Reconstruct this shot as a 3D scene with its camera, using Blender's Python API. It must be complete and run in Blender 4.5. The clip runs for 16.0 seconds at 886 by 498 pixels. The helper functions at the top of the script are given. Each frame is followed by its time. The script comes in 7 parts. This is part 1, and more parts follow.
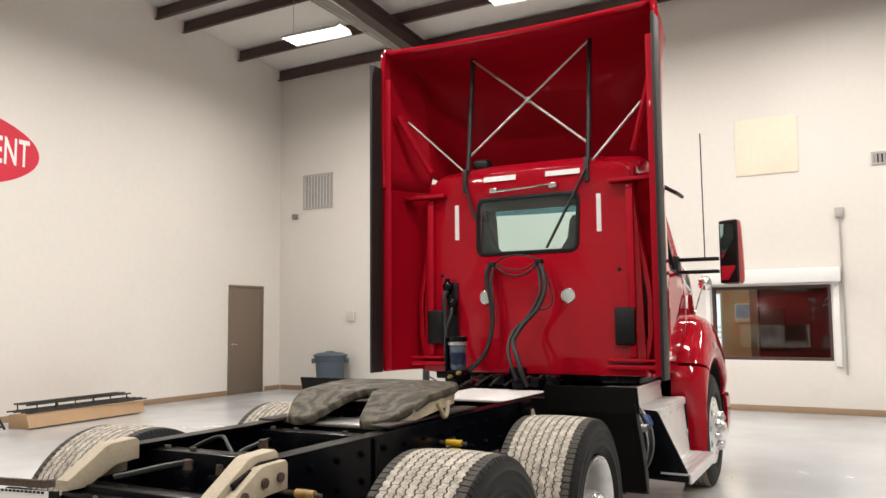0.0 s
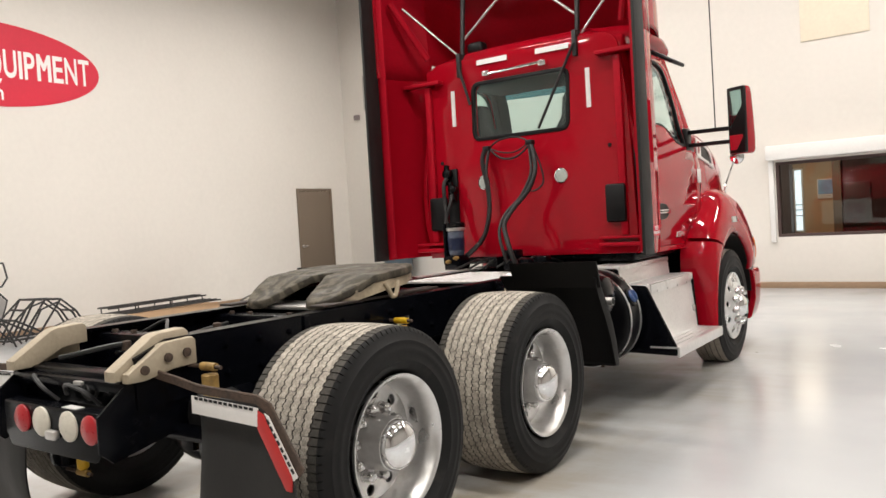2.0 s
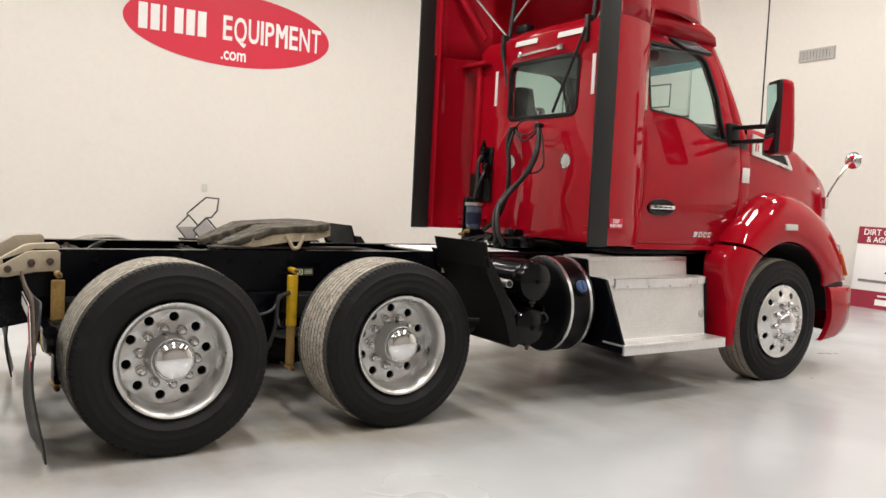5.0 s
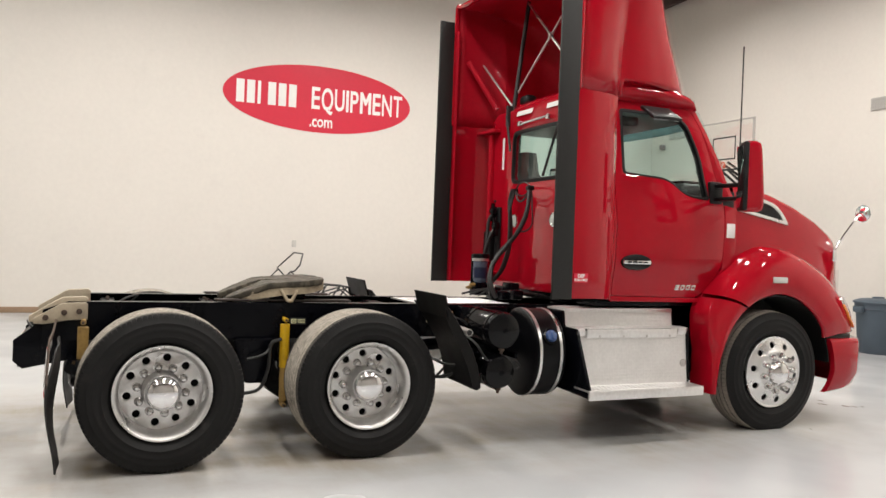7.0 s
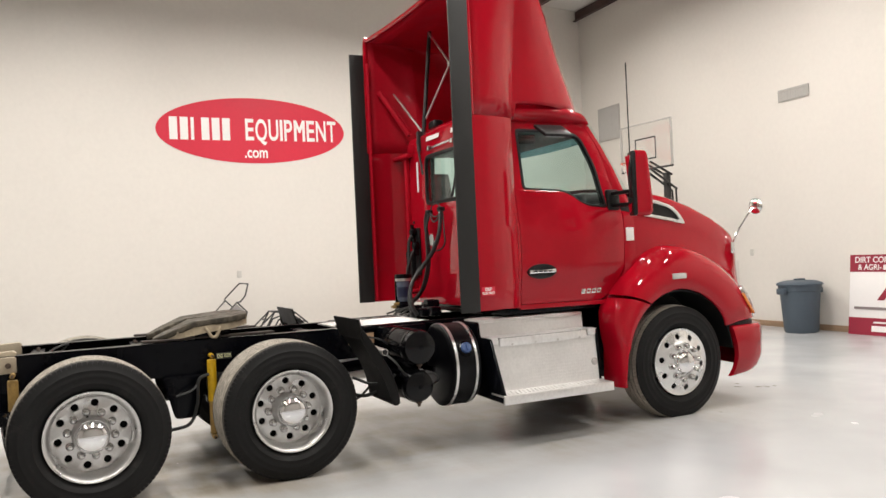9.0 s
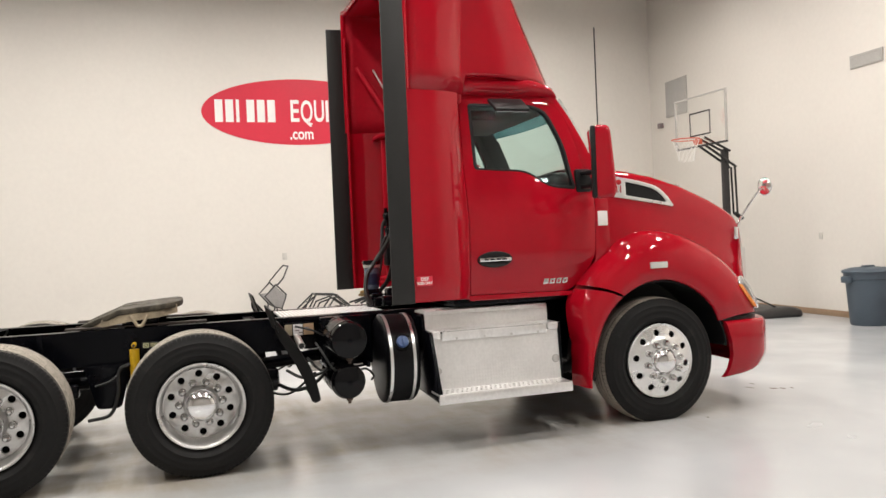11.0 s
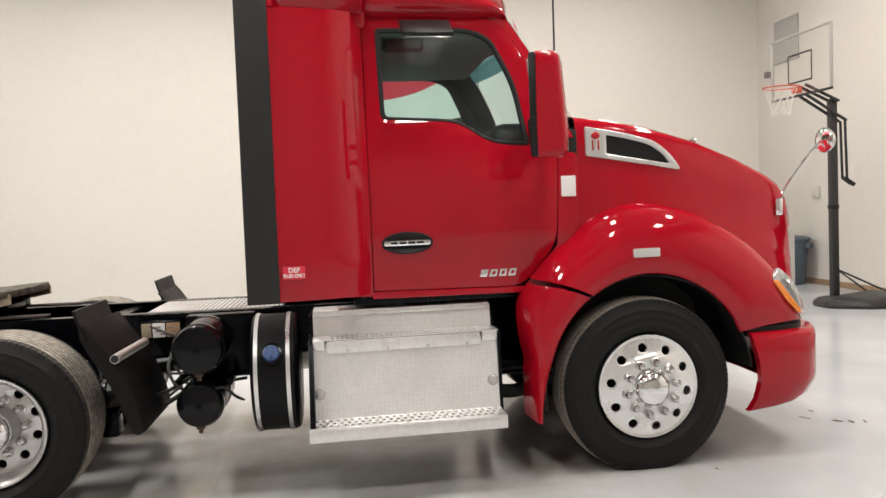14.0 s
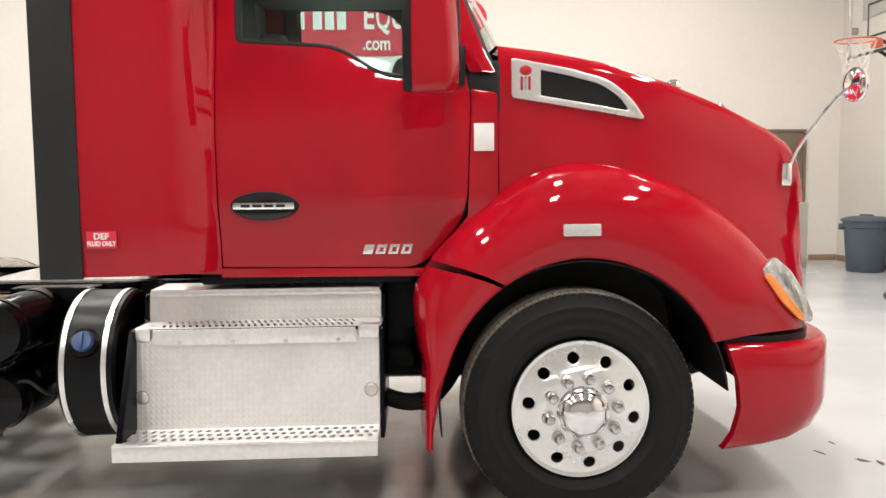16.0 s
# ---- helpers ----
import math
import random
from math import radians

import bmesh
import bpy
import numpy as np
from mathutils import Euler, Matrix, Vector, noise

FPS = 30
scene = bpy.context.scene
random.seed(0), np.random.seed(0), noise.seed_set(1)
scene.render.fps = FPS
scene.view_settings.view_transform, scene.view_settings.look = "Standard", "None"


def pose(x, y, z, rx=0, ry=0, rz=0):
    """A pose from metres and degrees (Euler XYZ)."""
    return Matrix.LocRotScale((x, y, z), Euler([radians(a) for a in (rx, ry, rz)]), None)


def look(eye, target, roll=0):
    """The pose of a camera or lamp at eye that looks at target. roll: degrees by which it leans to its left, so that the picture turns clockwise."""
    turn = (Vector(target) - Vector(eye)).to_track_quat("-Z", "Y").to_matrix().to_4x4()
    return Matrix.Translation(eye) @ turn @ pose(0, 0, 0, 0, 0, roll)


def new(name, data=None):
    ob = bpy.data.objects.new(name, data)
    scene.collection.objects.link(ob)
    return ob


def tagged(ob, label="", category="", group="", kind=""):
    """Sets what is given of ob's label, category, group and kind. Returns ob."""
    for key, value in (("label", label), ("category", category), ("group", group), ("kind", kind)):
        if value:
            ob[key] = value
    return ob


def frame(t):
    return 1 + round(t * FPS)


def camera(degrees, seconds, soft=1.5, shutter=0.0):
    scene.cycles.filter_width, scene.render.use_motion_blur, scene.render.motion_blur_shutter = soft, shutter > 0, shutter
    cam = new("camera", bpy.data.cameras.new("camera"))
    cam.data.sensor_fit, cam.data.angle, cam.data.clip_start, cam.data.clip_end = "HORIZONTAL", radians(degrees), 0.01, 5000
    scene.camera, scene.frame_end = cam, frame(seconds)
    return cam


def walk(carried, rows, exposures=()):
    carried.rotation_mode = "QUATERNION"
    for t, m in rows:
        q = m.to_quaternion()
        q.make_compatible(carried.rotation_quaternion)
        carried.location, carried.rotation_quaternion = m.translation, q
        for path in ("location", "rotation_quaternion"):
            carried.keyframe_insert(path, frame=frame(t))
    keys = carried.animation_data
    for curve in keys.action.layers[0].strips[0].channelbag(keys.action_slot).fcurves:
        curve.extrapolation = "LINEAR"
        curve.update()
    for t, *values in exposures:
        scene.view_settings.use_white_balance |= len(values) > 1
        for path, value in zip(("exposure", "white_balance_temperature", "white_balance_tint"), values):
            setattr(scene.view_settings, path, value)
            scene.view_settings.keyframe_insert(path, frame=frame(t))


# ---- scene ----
cam = camera(57.4, 16.0)
PATH = [
    (0, (2.44, -4.328, 1.513), (1.531, -2.556, 1.69), -0.5),
    (0.5, (2.471, -4.325, 1.483), (1.524, -2.569, 1.615), -1.1),
    (1, (2.687, -4.271, 1.437), (1.678, -2.544, 1.486), -3.0),
    (1.5, (2.935, -4.121, 1.411), (1.87, -2.428, 1.368), -3.6),
    (2, (3.21, -3.92, 1.394), (2.072, -2.276, 1.328), -3.4),
    (2.5, (3.561, -3.726, 1.372), (2.316, -2.162, 1.316), -4.2),
    (3, (3.912, -3.464, 1.38), (2.563, -1.989, 1.312), -4.3),
    (3.5, (4.262, -3.194, 1.366), (2.858, -1.773, 1.263), -3.5),
    (3.7, (4.437, -3.116, 1.356), (3.006, -1.723, 1.247), -2.9),
    (5.8, (5.6, -2.112, 1.358), (3.827, -1.192, 1.264), 3.6),
    (6, (5.729, -2.075, 1.382), (3.939, -1.184, 1.305), 3.1),
    (6.5, (6.027, -1.937, 1.423), (4.209, -1.102, 1.385), 2.3),
    (7, (6.296, -1.803, 1.462), (4.469, -0.991, 1.45), 2.2),
    (7.5, (6.501, -1.825, 1.49), (4.69, -0.975, 1.498), 1.0),
    (8, (6.669, -1.88, 1.518), (4.88, -0.985, 1.533), -1.1),
    (8.5, (6.757, -1.824, 1.531), (4.981, -0.905, 1.546), -2.6),
    (8.7, (6.789, -1.753, 1.544), (5.011, -0.839, 1.559), -2.6),
    (10.8, (6.845, -0.3, 1.565), (4.956, 0.358, 1.551), -2.8),
    (11, (6.873, -0.166, 1.544), (4.977, 0.471, 1.522), -2.5),
    (11.5, (6.805, 0.242, 1.57), (4.898, 0.846, 1.561), -2.1),
    (12, (6.758, 0.662, 1.574), (4.829, 1.192, 1.569), -1.5),
    (12.5, (6.564, 1.002, 1.564), (4.619, 1.467, 1.546), -1.5),
    (13, (6.315, 1.291, 1.567), (4.361, 1.717, 1.537), -1.7),
    (13.5, (6.006, 1.55, 1.573), (4.037, 1.894, 1.504), -1.3),
    (14, (5.595, 1.69, 1.554), (3.622, 2.005, 1.458), -2.2),
    (14.5, (5.282, 1.859, 1.561), (3.313, 2.187, 1.446), -3.0),
    (15, (5.006, 2.136, 1.559), (3.034, 2.437, 1.415), -2.7),
    (15.5, (4.773, 2.425, 1.510), (2.793, 2.661, 1.354), -1.7),
    (16, (4.584, 2.802, 1.482), (2.594, 2.905, 1.312), -0.5),
]
walk(cam, [(t, look(eye, target, roll)) for t, eye, target, roll in PATH], ((0.0, 0.0), (3.5, 0.0), (6.0, -0.10), (7.0, -0.05), (8.0, -0.02), (11.0, 0.0), (14.5, 0.03), (15.0, 0.10), (15.5, 0.22), (16.0, 0.30)))

# ---- world, lamps, exposure ----
world = bpy.data.worlds.new("world")
scene.world = world
world.use_nodes = True
world.node_tree.nodes["Background"].inputs[0].default_value = (0.9, 0.95, 1.0, 1)
world.node_tree.nodes["Background"].inputs[1].default_value = 0.05
scene.view_settings.exposure = 0.0
LAMP_W = 122.0
LAMP_X = (-6.0, -2.0, 2.0, 6.0)
LAMP_Y = (7.2, 3.2, -0.8, -4.8)
LAMP_Z = 6.6


# ---- materials ----
def nodes_of(name):
    m = bpy.data.materials.new(name)
    m.use_nodes = True
    t = m.node_tree
    return m, t, t.nodes["Principled BSDF"]


def mat(name, col, rough=0.5, metal=0.0, var=0.12, scale=6.0, fine=60.0, bump=0.0, coat=0.0, dirt=None, dirt_amt=0.0, dirt_scale=3.0, rvar=0.1, obj_random=0.0, spec=0.5):
    """Painted or raw surface: base colour varied at two scales, roughness varied, fine bump, optional dirt patches."""
    m, t, b = nodes_of(name)
    n, l = t.nodes.new, t.links.new
    geo = n("ShaderNodeTexCoord")
    big, small = n("ShaderNodeTexNoise"), n("ShaderNodeTexNoise")
    for tex, s, d in ((big, scale, 4), (small, fine, 3)):
        tex.inputs["Scale"].default_value, tex.inputs["Detail"].default_value = s, d
        l(geo.outputs["Object"], tex.inputs["Vector"])
    mixed = n("ShaderNodeMath")
    mixed.operation = "ADD"
    l(big.outputs["Fac"], mixed.inputs[0]), l(small.outputs["Fac"], mixed.inputs[1])
    ramp = n("ShaderNodeMapRange")
    ramp.inputs["From Min"].default_value, ramp.inputs["From Max"].default_value = 0.6, 1.4
    ramp.inputs["To Min"].default_value, ramp.inputs["To Max"].default_value = 1 - var, 1 + var
    l(mixed.outputs[0], ramp.inputs["Value"])
    hue = n("ShaderNodeMixRGB")
    hue.blend_type, hue.inputs["Fac"].default_value = "MULTIPLY", 1.0
    hue.inputs[1].default_value = (*col, 1)
    l(ramp.outputs[0], hue.inputs[2])
    out = hue.outputs[0]
    if dirt:
        d = n("ShaderNodeTexNoise")
        d.inputs["Scale"].default_value, d.inputs["Detail"].default_value, d.inputs["Roughness"].default_value = dirt_scale, 8, 0.65
        l(geo.outputs["Object"], d.inputs["Vector"])
        r = n("ShaderNodeMapRange")
        r.inputs["From Min"].default_value, r.inputs["From Max"].default_value = 0.62 - 0.25 * dirt_amt, 0.78 - 0.15 * dirt_amt
        r.inputs["To Max"].default_value = min(1.0, dirt_amt + 0.3)
        l(d.outputs["Fac"], r.inputs["Value"])
        mx = n("ShaderNodeMixRGB")
        mx.inputs[2].default_value = (*dirt, 1)
        l(r.outputs[0], mx.inputs["Fac"]), l(out, mx.inputs[1])
        out = mx.outputs[0]
    if obj_random:
        info, mr = n("ShaderNodeObjectInfo"), n("ShaderNodeMapRange")
        mr.inputs["To Min"].default_value, mr.inputs["To Max"].default_value = 1 - obj_random, 1 + obj_random
        l(info.outputs["Random"], mr.inputs["Value"])
        mm = n("ShaderNodeMixRGB")
        mm.blend_type, mm.inputs["Fac"].default_value = "MULTIPLY", 1.0
        l(out, mm.inputs[1]), l(mr.outputs[0], mm.inputs[2])
        out = mm.outputs[0]
    l(out, b.inputs["Base Color"])
    rr = n("ShaderNodeMapRange")
    rr.inputs["From Min"].default_value, rr.inputs["From Max"].default_value = 0.3, 0.7
    rr.inputs["To Min"].default_value, rr.inputs["To Max"].default_value = max(0.02, rough - rvar * rough), min(1.0, rough + rvar * rough)
    l(big.outputs["Fac"], rr.inputs["Value"]), l(rr.outputs[0], b.inputs["Roughness"])
    b.inputs["Metallic"].default_value = metal
    b.inputs["Specular IOR Level"].default_value = spec
    if coat:
        b.inputs["Coat Weight"].default_value, b.inputs["Coat Roughness"].default_value = coat, 0.025
        b.inputs["Coat IOR"].default_value = 1.44
    if bump:
        bp = n("ShaderNodeBump")
        bp.inputs["Strength"].default_value, bp.inputs["Distance"].default_value = bump, 0.004
        l(small.outputs["Fac"], bp.inputs["Height"]), l(bp.outputs[0], b.inputs["Normal"])
    return m


def emitter(name, col, strength):
    m, t, b = nodes_of(name)
    b.inputs["Base Color"].default_value = (*col, 1)
    b.inputs["Emission Color"].default_value, b.inputs["Emission Strength"].default_value = (*col, 1), strength
    return m


def pane(name, tint, gloss=1.0):
    """A thin pane: tinted see-through with a Fresnel gloss."""
    m, t, b = nodes_of(name)
    n, l = t.nodes.new, t.links.new
    clear, shine, mix, fr = n("ShaderNodeBsdfTransparent"), n("ShaderNodeBsdfGlossy"), n("ShaderNodeMixShader"), n("ShaderNodeLayerWeight")
    edge, lift = n("ShaderNodeMath"), n("ShaderNodeMath")
    edge.operation, edge.inputs[1].default_value = "POWER", 5.0
    lift.operation, lift.inputs[1].default_value, lift.inputs[2].default_value = "MULTIPLY_ADD", 0.9, 0.045
    clear.inputs["Color"].default_value = (*tint, 1)
    shine.inputs["Roughness"].default_value = 0.02
    shine.inputs["Color"].default_value = (gloss, gloss, gloss, 1)
    fr.inputs["Blend"].default_value = 0.5
    l(fr.outputs["Facing"], edge.inputs[0]), l(edge.outputs[0], lift.inputs[0]), l(lift.outputs[0], mix.inputs[0]), l(clear.outputs[0], mix.inputs[1]), l(shine.outputs[0], mix.inputs[2])
    l(mix.outputs[0], t.nodes["Material Output"].inputs["Surface"])
    return m


def tread_plate(name, col, rough, size=0.035, metal=0.95, depth=0.0007, wear=0.2):
    """Metal with a raised crossed-bar tread pattern and scuffs."""
    m = mat(name, col, rough, metal, var=0.07, scale=4, fine=40, rvar=0.15, dirt=(0.25, 0.23, 0.2) if wear else None, dirt_amt=wear, dirt_scale=2.5)
    t = m.node_tree
    n, l = t.nodes.new, t.links.new
    b = t.nodes["Principled BSDF"]
    geo = n("ShaderNodeTexCoord")
    sep = n("ShaderNodeSeparateXYZ")
    l(geo.outputs["Object"], sep.inputs[0])
    add = n("ShaderNodeMath")
    add.operation = "ADD"
    l(sep.outputs["X"], add.inputs[0]), l(sep.outputs["Z"], add.inputs[1])
    waves = []
    for sign in (1, -1):
        c = n("ShaderNodeMath")
        c.operation = "MULTIPLY_ADD"
        c.inputs[1].default_value = sign
        l(sep.outputs["Y"], c.inputs[0]), l(add.outputs[0], c.inputs[2])
        s = n("ShaderNodeMath")
        s.operation = "MULTIPLY"
        s.inputs[1].default_value = math.pi / size
        l(c.outputs[0], s.inputs[0])
        w = n("ShaderNodeMath")
        w.operation = "SINE"
        l(s.outputs[0], w.inputs[0])
        waves.append(w)
    mul = n("ShaderNodeMath")
    mul.operation = "MULTIPLY"
    l(waves[0].outputs[0], mul.inputs[0]), l(waves[1].outputs[0], mul.inputs[1])
    ab = n("ShaderNodeMapRange")
    ab.inputs["From Min"].default_value, ab.inputs["From Max"].default_value = 0.25, 0.6
    l(mul.outputs[0], ab.inputs["Value"])
    bp = n("ShaderNodeBump")
    bp.inputs["Strength"].default_value, bp.inputs["Distance"].default_value = 0.9, depth
    l(ab.outputs[0], bp.inputs["Height"]), l(bp.outputs[0], b.inputs["Normal"])
    return m


RED = mat("red_clearcoat", (0.355, 0.0034, 0.013), 0.5, 0.0, var=0.05, scale=2.0, fine=18, coat=1.0, spec=0.0)
RED_IN = mat("red_inside", (0.40, 0.004, 0.016), 0.55, 0.0, var=0.12, scale=3.0, fine=30, coat=0.12, spec=0.1)
FLAP_GREY = mat("edge_rubber", (0.017, 0.0165, 0.016), 0.55, spec=0.35, var=0.15, scale=5, fine=80, bump=0.15)
BLACK = mat("black_chassis_paint", (0.0022, 0.0025, 0.004), 0.24, var=0.3, scale=5, fine=60, dirt=(0.012, 0.010, 0.009), dirt_amt=0.15, dirt_scale=4, spec=0.13)
FENDER_PLASTIC = mat("moulded_fender_plastic", (0.0048, 0.0044, 0.0042), 0.55, var=0.3, scale=6, fine=90, bump=0.15, spec=0.18)
TANK = mat("black_tank_plastic", (0.0026, 0.0026, 0.0034), 0.36, var=0.2, scale=4, fine=40, dirt=(0.02, 0.017, 0.014), dirt_amt=0.16, spec=0.2)
NUT = mat("zinc_nut_steel", (0.60, 0.59, 0.58), 0.14, 0.97, var=0.12, scale=20, fine=90, rvar=0.3)
BLACK_GLOSS = mat("black_gloss", (0.0026, 0.0026, 0.0034), 0.2, var=0.2, scale=4, fine=40, dirt=(0.022, 0.019, 0.016), dirt_amt=0.16, spec=0.25)
PLASTIC = mat("black_plastic", (0.006, 0.006, 0.0065), 0.45, var=0.2, scale=6, fine=120, bump=0.2, spec=0.3)
RUBBER = mat("tyre_sidewall", (0.008, 0.0077, 0.0077), 0.6, spec=0.22, var=0.2, scale=5, fine=50, bump=0.12, dirt=(0.05, 0.045, 0.04), dirt_amt=0.1, dirt_scale=5)
TREAD = mat("dusty_tread", (0.37, 0.335, 0.285), 0.95, var=0.6, scale=26, fine=150, bump=0.9, dirt=(0.11, 0.096, 0.08), dirt_amt=0.42, dirt_scale=44, spec=0.2)
SHOULDER = mat("tyre_shoulder", (0.065, 0.060, 0.053), 0.85, var=0.45, scale=16, fine=120, bump=0.5, dirt=(0.16, 0.14, 0.115), dirt_amt=0.25, dirt_scale=30, spec=0.2)
TREAD_WORN = mat("steer_tread", (0.30, 0.265, 0.225), 0.9, var=0.3, scale=9, fine=90, bump=0.4)
GROOVE = mat("tread_groove", (0.06, 0.053, 0.046), 0.9, var=0.2, scale=20, fine=90)
RIM = mat("brushed_aluminium", (0.66, 0.65, 0.64), 0.34, 0.92, var=0.08, scale=6, fine=50, rvar=0.3, dirt=(0.35, 0.32, 0.28), dirt_amt=0.15, dirt_scale=6)
RIM_POL = mat("polished_aluminium", (0.84, 0.84, 0.835), 0.30, 0.9, var=0.05, scale=6, fine=60, rvar=0.15)
CHROME = mat("chrome", (0.86, 0.86, 0.87), 0.06, 1.0, var=0.02, scale=6, fine=50)
STEEL = mat("bare_steel_rod", (0.62, 0.60, 0.58), 0.35, 0.85, var=0.12, scale=12, fine=70)
ALU = mat("step_aluminium", (0.86, 0.85, 0.84), 0.4, 0.9, var=0.1, scale=3, fine=40, rvar=0.3, dirt=(0.3, 0.28, 0.25), dirt_amt=0.15)
ALU_TREAD = tread_plate("aluminium_tread_plate", (0.86, 0.85, 0.84), 0.40, size=0.023, depth=0.0008, wear=0.06, metal=0.8)
DECK = mat("deck_plate", (0.40, 0.39, 0.375), 0.5, 0.6, var=0.15, scale=5, fine=40, dirt=(0.12, 0.10, 0.085), dirt_amt=0.25, dirt_scale=5)
TAN = mat("tan_painted_casting", (0.40, 0.33, 0.23), 0.6, var=0.2, scale=8, fine=60, bump=0.25, dirt=(0.07, 0.055, 0.045), dirt_amt=0.4, dirt_scale=7)
CAST = mat("tan_guide_paint", (0.37, 0.31, 0.225), 0.6, var=0.14, scale=7, fine=60, bump=0.2, dirt=(0.20, 0.16, 0.12), dirt_amt=0.2, dirt_scale=6)
GREASE = mat("greasy_plate", (0.090, 0.078, 0.059), 0.62, 0.0, var=0.35, scale=9, fine=60, bump=0.45, dirt=(0.035, 0.030, 0.024), dirt_amt=0.3, dirt_scale=14, spec=0.2, rvar=0.35)
def grease_rings(m, centre, scale):
    """Adds swirled grease rings, worn in by the trailer's plate, to a material."""
    t = m.node_tree
    n, l = t.nodes.new, t.links.new
    b = t.nodes["Principled BSDF"]
    geo, put, wave, ramp, mix = n("ShaderNodeTexCoord"), n("ShaderNodeMapping"), n("ShaderNodeTexWave"), n("ShaderNodeMapRange"), n("ShaderNodeMixRGB")
    put.inputs["Location"].default_value = (-centre[0], -centre[1], 0)
    wave.wave_type, wave.rings_direction = "RINGS", "Z"
    wave.inputs["Scale"].default_value, wave.inputs["Distortion"].default_value = scale, 14.0
    wave.inputs["Detail"].default_value, wave.inputs["Detail Scale"].default_value = 4.0, 1.6
    ramp.inputs["From Min"].default_value, ramp.inputs["From Max"].default_value = 0.25, 0.75
    ramp.inputs["To Min"].default_value, ramp.inputs["To Max"].default_value = 0.50, 1.05
    l(geo.outputs["Object"], put.inputs["Vector"]), l(put.outputs[0], wave.inputs["Vector"]), l(wave.outputs["Fac"], ramp.inputs["Value"])
    old = b.inputs["Base Color"].links[0].from_socket
    mix.blend_type, mix.inputs["Fac"].default_value = "MULTIPLY", 1.0
    l(old, mix.inputs[1]), l(ramp.outputs[0], mix.inputs[2]), l(mix.outputs[0], b.inputs["Base Color"])


grease_rings(GREASE, (0.03, -0.44), 3.4)
YELLOW = mat("yellow_damper_paint", (0.60, 0.36, 0.01), 0.4, var=0.15, scale=8, fine=60, dirt=(0.12, 0.08, 0.03), dirt_amt=0.25, dirt_scale=9)
OCHRE = mat("dirty_ochre_damper", (0.34, 0.21, 0.06), 0.55, var=0.25, scale=8, fine=60, dirt=(0.08, 0.05, 0.03), dirt_amt=0.4, dirt_scale=9)
PALE_PRINT = mat("pale_yellow_print", (0.62, 0.62, 0.36), 0.5, var=0.15, scale=40, fine=120)
RUST_DARK = mat("dark_greasy_rust", (0.030, 0.020, 0.015), 0.7, 0.1, var=0.5, scale=12, fine=70, bump=0.4, dirt=(0.008, 0.007, 0.006), dirt_amt=0.45, dirt_scale=10)
RUST = mat("rusty_steel", (0.070, 0.045, 0.032), 0.75, 0.1, var=0.5, scale=16, fine=70, bump=0.5, dirt=(0.016, 0.013, 0.011), dirt_amt=0.4, dirt_scale=22)
WHITE_TAPE = mat("white_reflective_tape", (0.78, 0.76, 0.74), 0.4, var=0.05, scale=30, fine=200)
RED_TAPE = mat("red_reflective", (0.5, 0.02, 0.02), 0.35, var=0.1, scale=30, fine=200)
RED_LENS = mat("red_lens", (0.40, 0.008, 0.016), 0.3, var=0.12, scale=60, fine=200, coat=0.3)
HEAD_LENS = mat("headlamp_lens", (0.40, 0.40, 0.39), 0.12, 0.5, var=0.5, scale=14, fine=40, coat=0.8)
CLEAR_LENS = mat("clear_lens", (0.62, 0.62, 0.60), 0.10, 0.35, var=0.1, scale=60, fine=200, coat=0.8)
REVERSE = mat("frosted_white_lens", (0.66, 0.62, 0.53), 0.3, 0.0, var=0.1, scale=60, fine=200, coat=0.3)
LENS_GREY = mat("pale_work_lens", (0.50, 0.53, 0.49), 0.25, 0.0, var=0.25, scale=70, fine=220, coat=0.5)
AMBER = mat("amber_lens", (0.75, 0.22, 0.03), 0.15, var=0.1, scale=60, fine=200, coat=0.8)
INK_BLUE = mat("dark_blue_label", (0.012, 0.018, 0.05), 0.35, var=0.3, scale=25, fine=90)
BLUE_CAP = mat("blue_cap", (0.035, 0.075, 0.20), 0.4, var=0.15, scale=30, fine=120)
HOSE = mat("rubber_hose", (0.014, 0.014, 0.014), 0.5, var=0.2, scale=20, fine=120)
GLASS = pane("cab_glass", (0.86, 0.95, 0.935))
BAND = pane("tinted_band", (0.14, 0.29, 0.34))
OFFICE_GLASS = pane("office_glass", (0.85, 0.87, 0.86))
MIRROR = mat("mirror_glass", (0.85, 0.87, 0.88), 0.02, 1.0, var=0.0)
SEAT = mat("grey_seat_cloth", (0.035, 0.037, 0.038), 0.9, var=0.2, scale=12, fine=200, bump=0.3)
SEAT_MESH = mat("grey_mesh_cloth", (0.30, 0.285, 0.275), 0.9, var=0.25, scale=14, fine=160, bump=0.3)
LINER = mat("cab_headliner", (0.17, 0.175, 0.175), 0.85, var=0.1, scale=8, fine=150, bump=0.2)
DASH = mat("dash_plastic", (0.03, 0.03, 0.032), 0.55, var=0.15, scale=8, fine=120, bump=0.15)
WALL = mat("cream_wall_paint", (0.718, 0.682, 0.631), 0.55, var=0.03, scale=0.7, fine=12, bump=0.04, spec=0.3, dirt=(0.63, 0.595, 0.55), dirt_amt=0.1, dirt_scale=0.9)
# darkened wall colour for the unseen sides, dims reflections and bounce light
WALL_DIM = mat("unseen_wall_dimmed", (0.36, 0.34, 0.315), 0.6, var=0.04, scale=0.7, fine=12, spec=0.3)
CEIL = mat("white_ceiling_liner", (0.70, 0.68, 0.64), 0.6, var=0.03, scale=0.6, fine=10, spec=0.3)
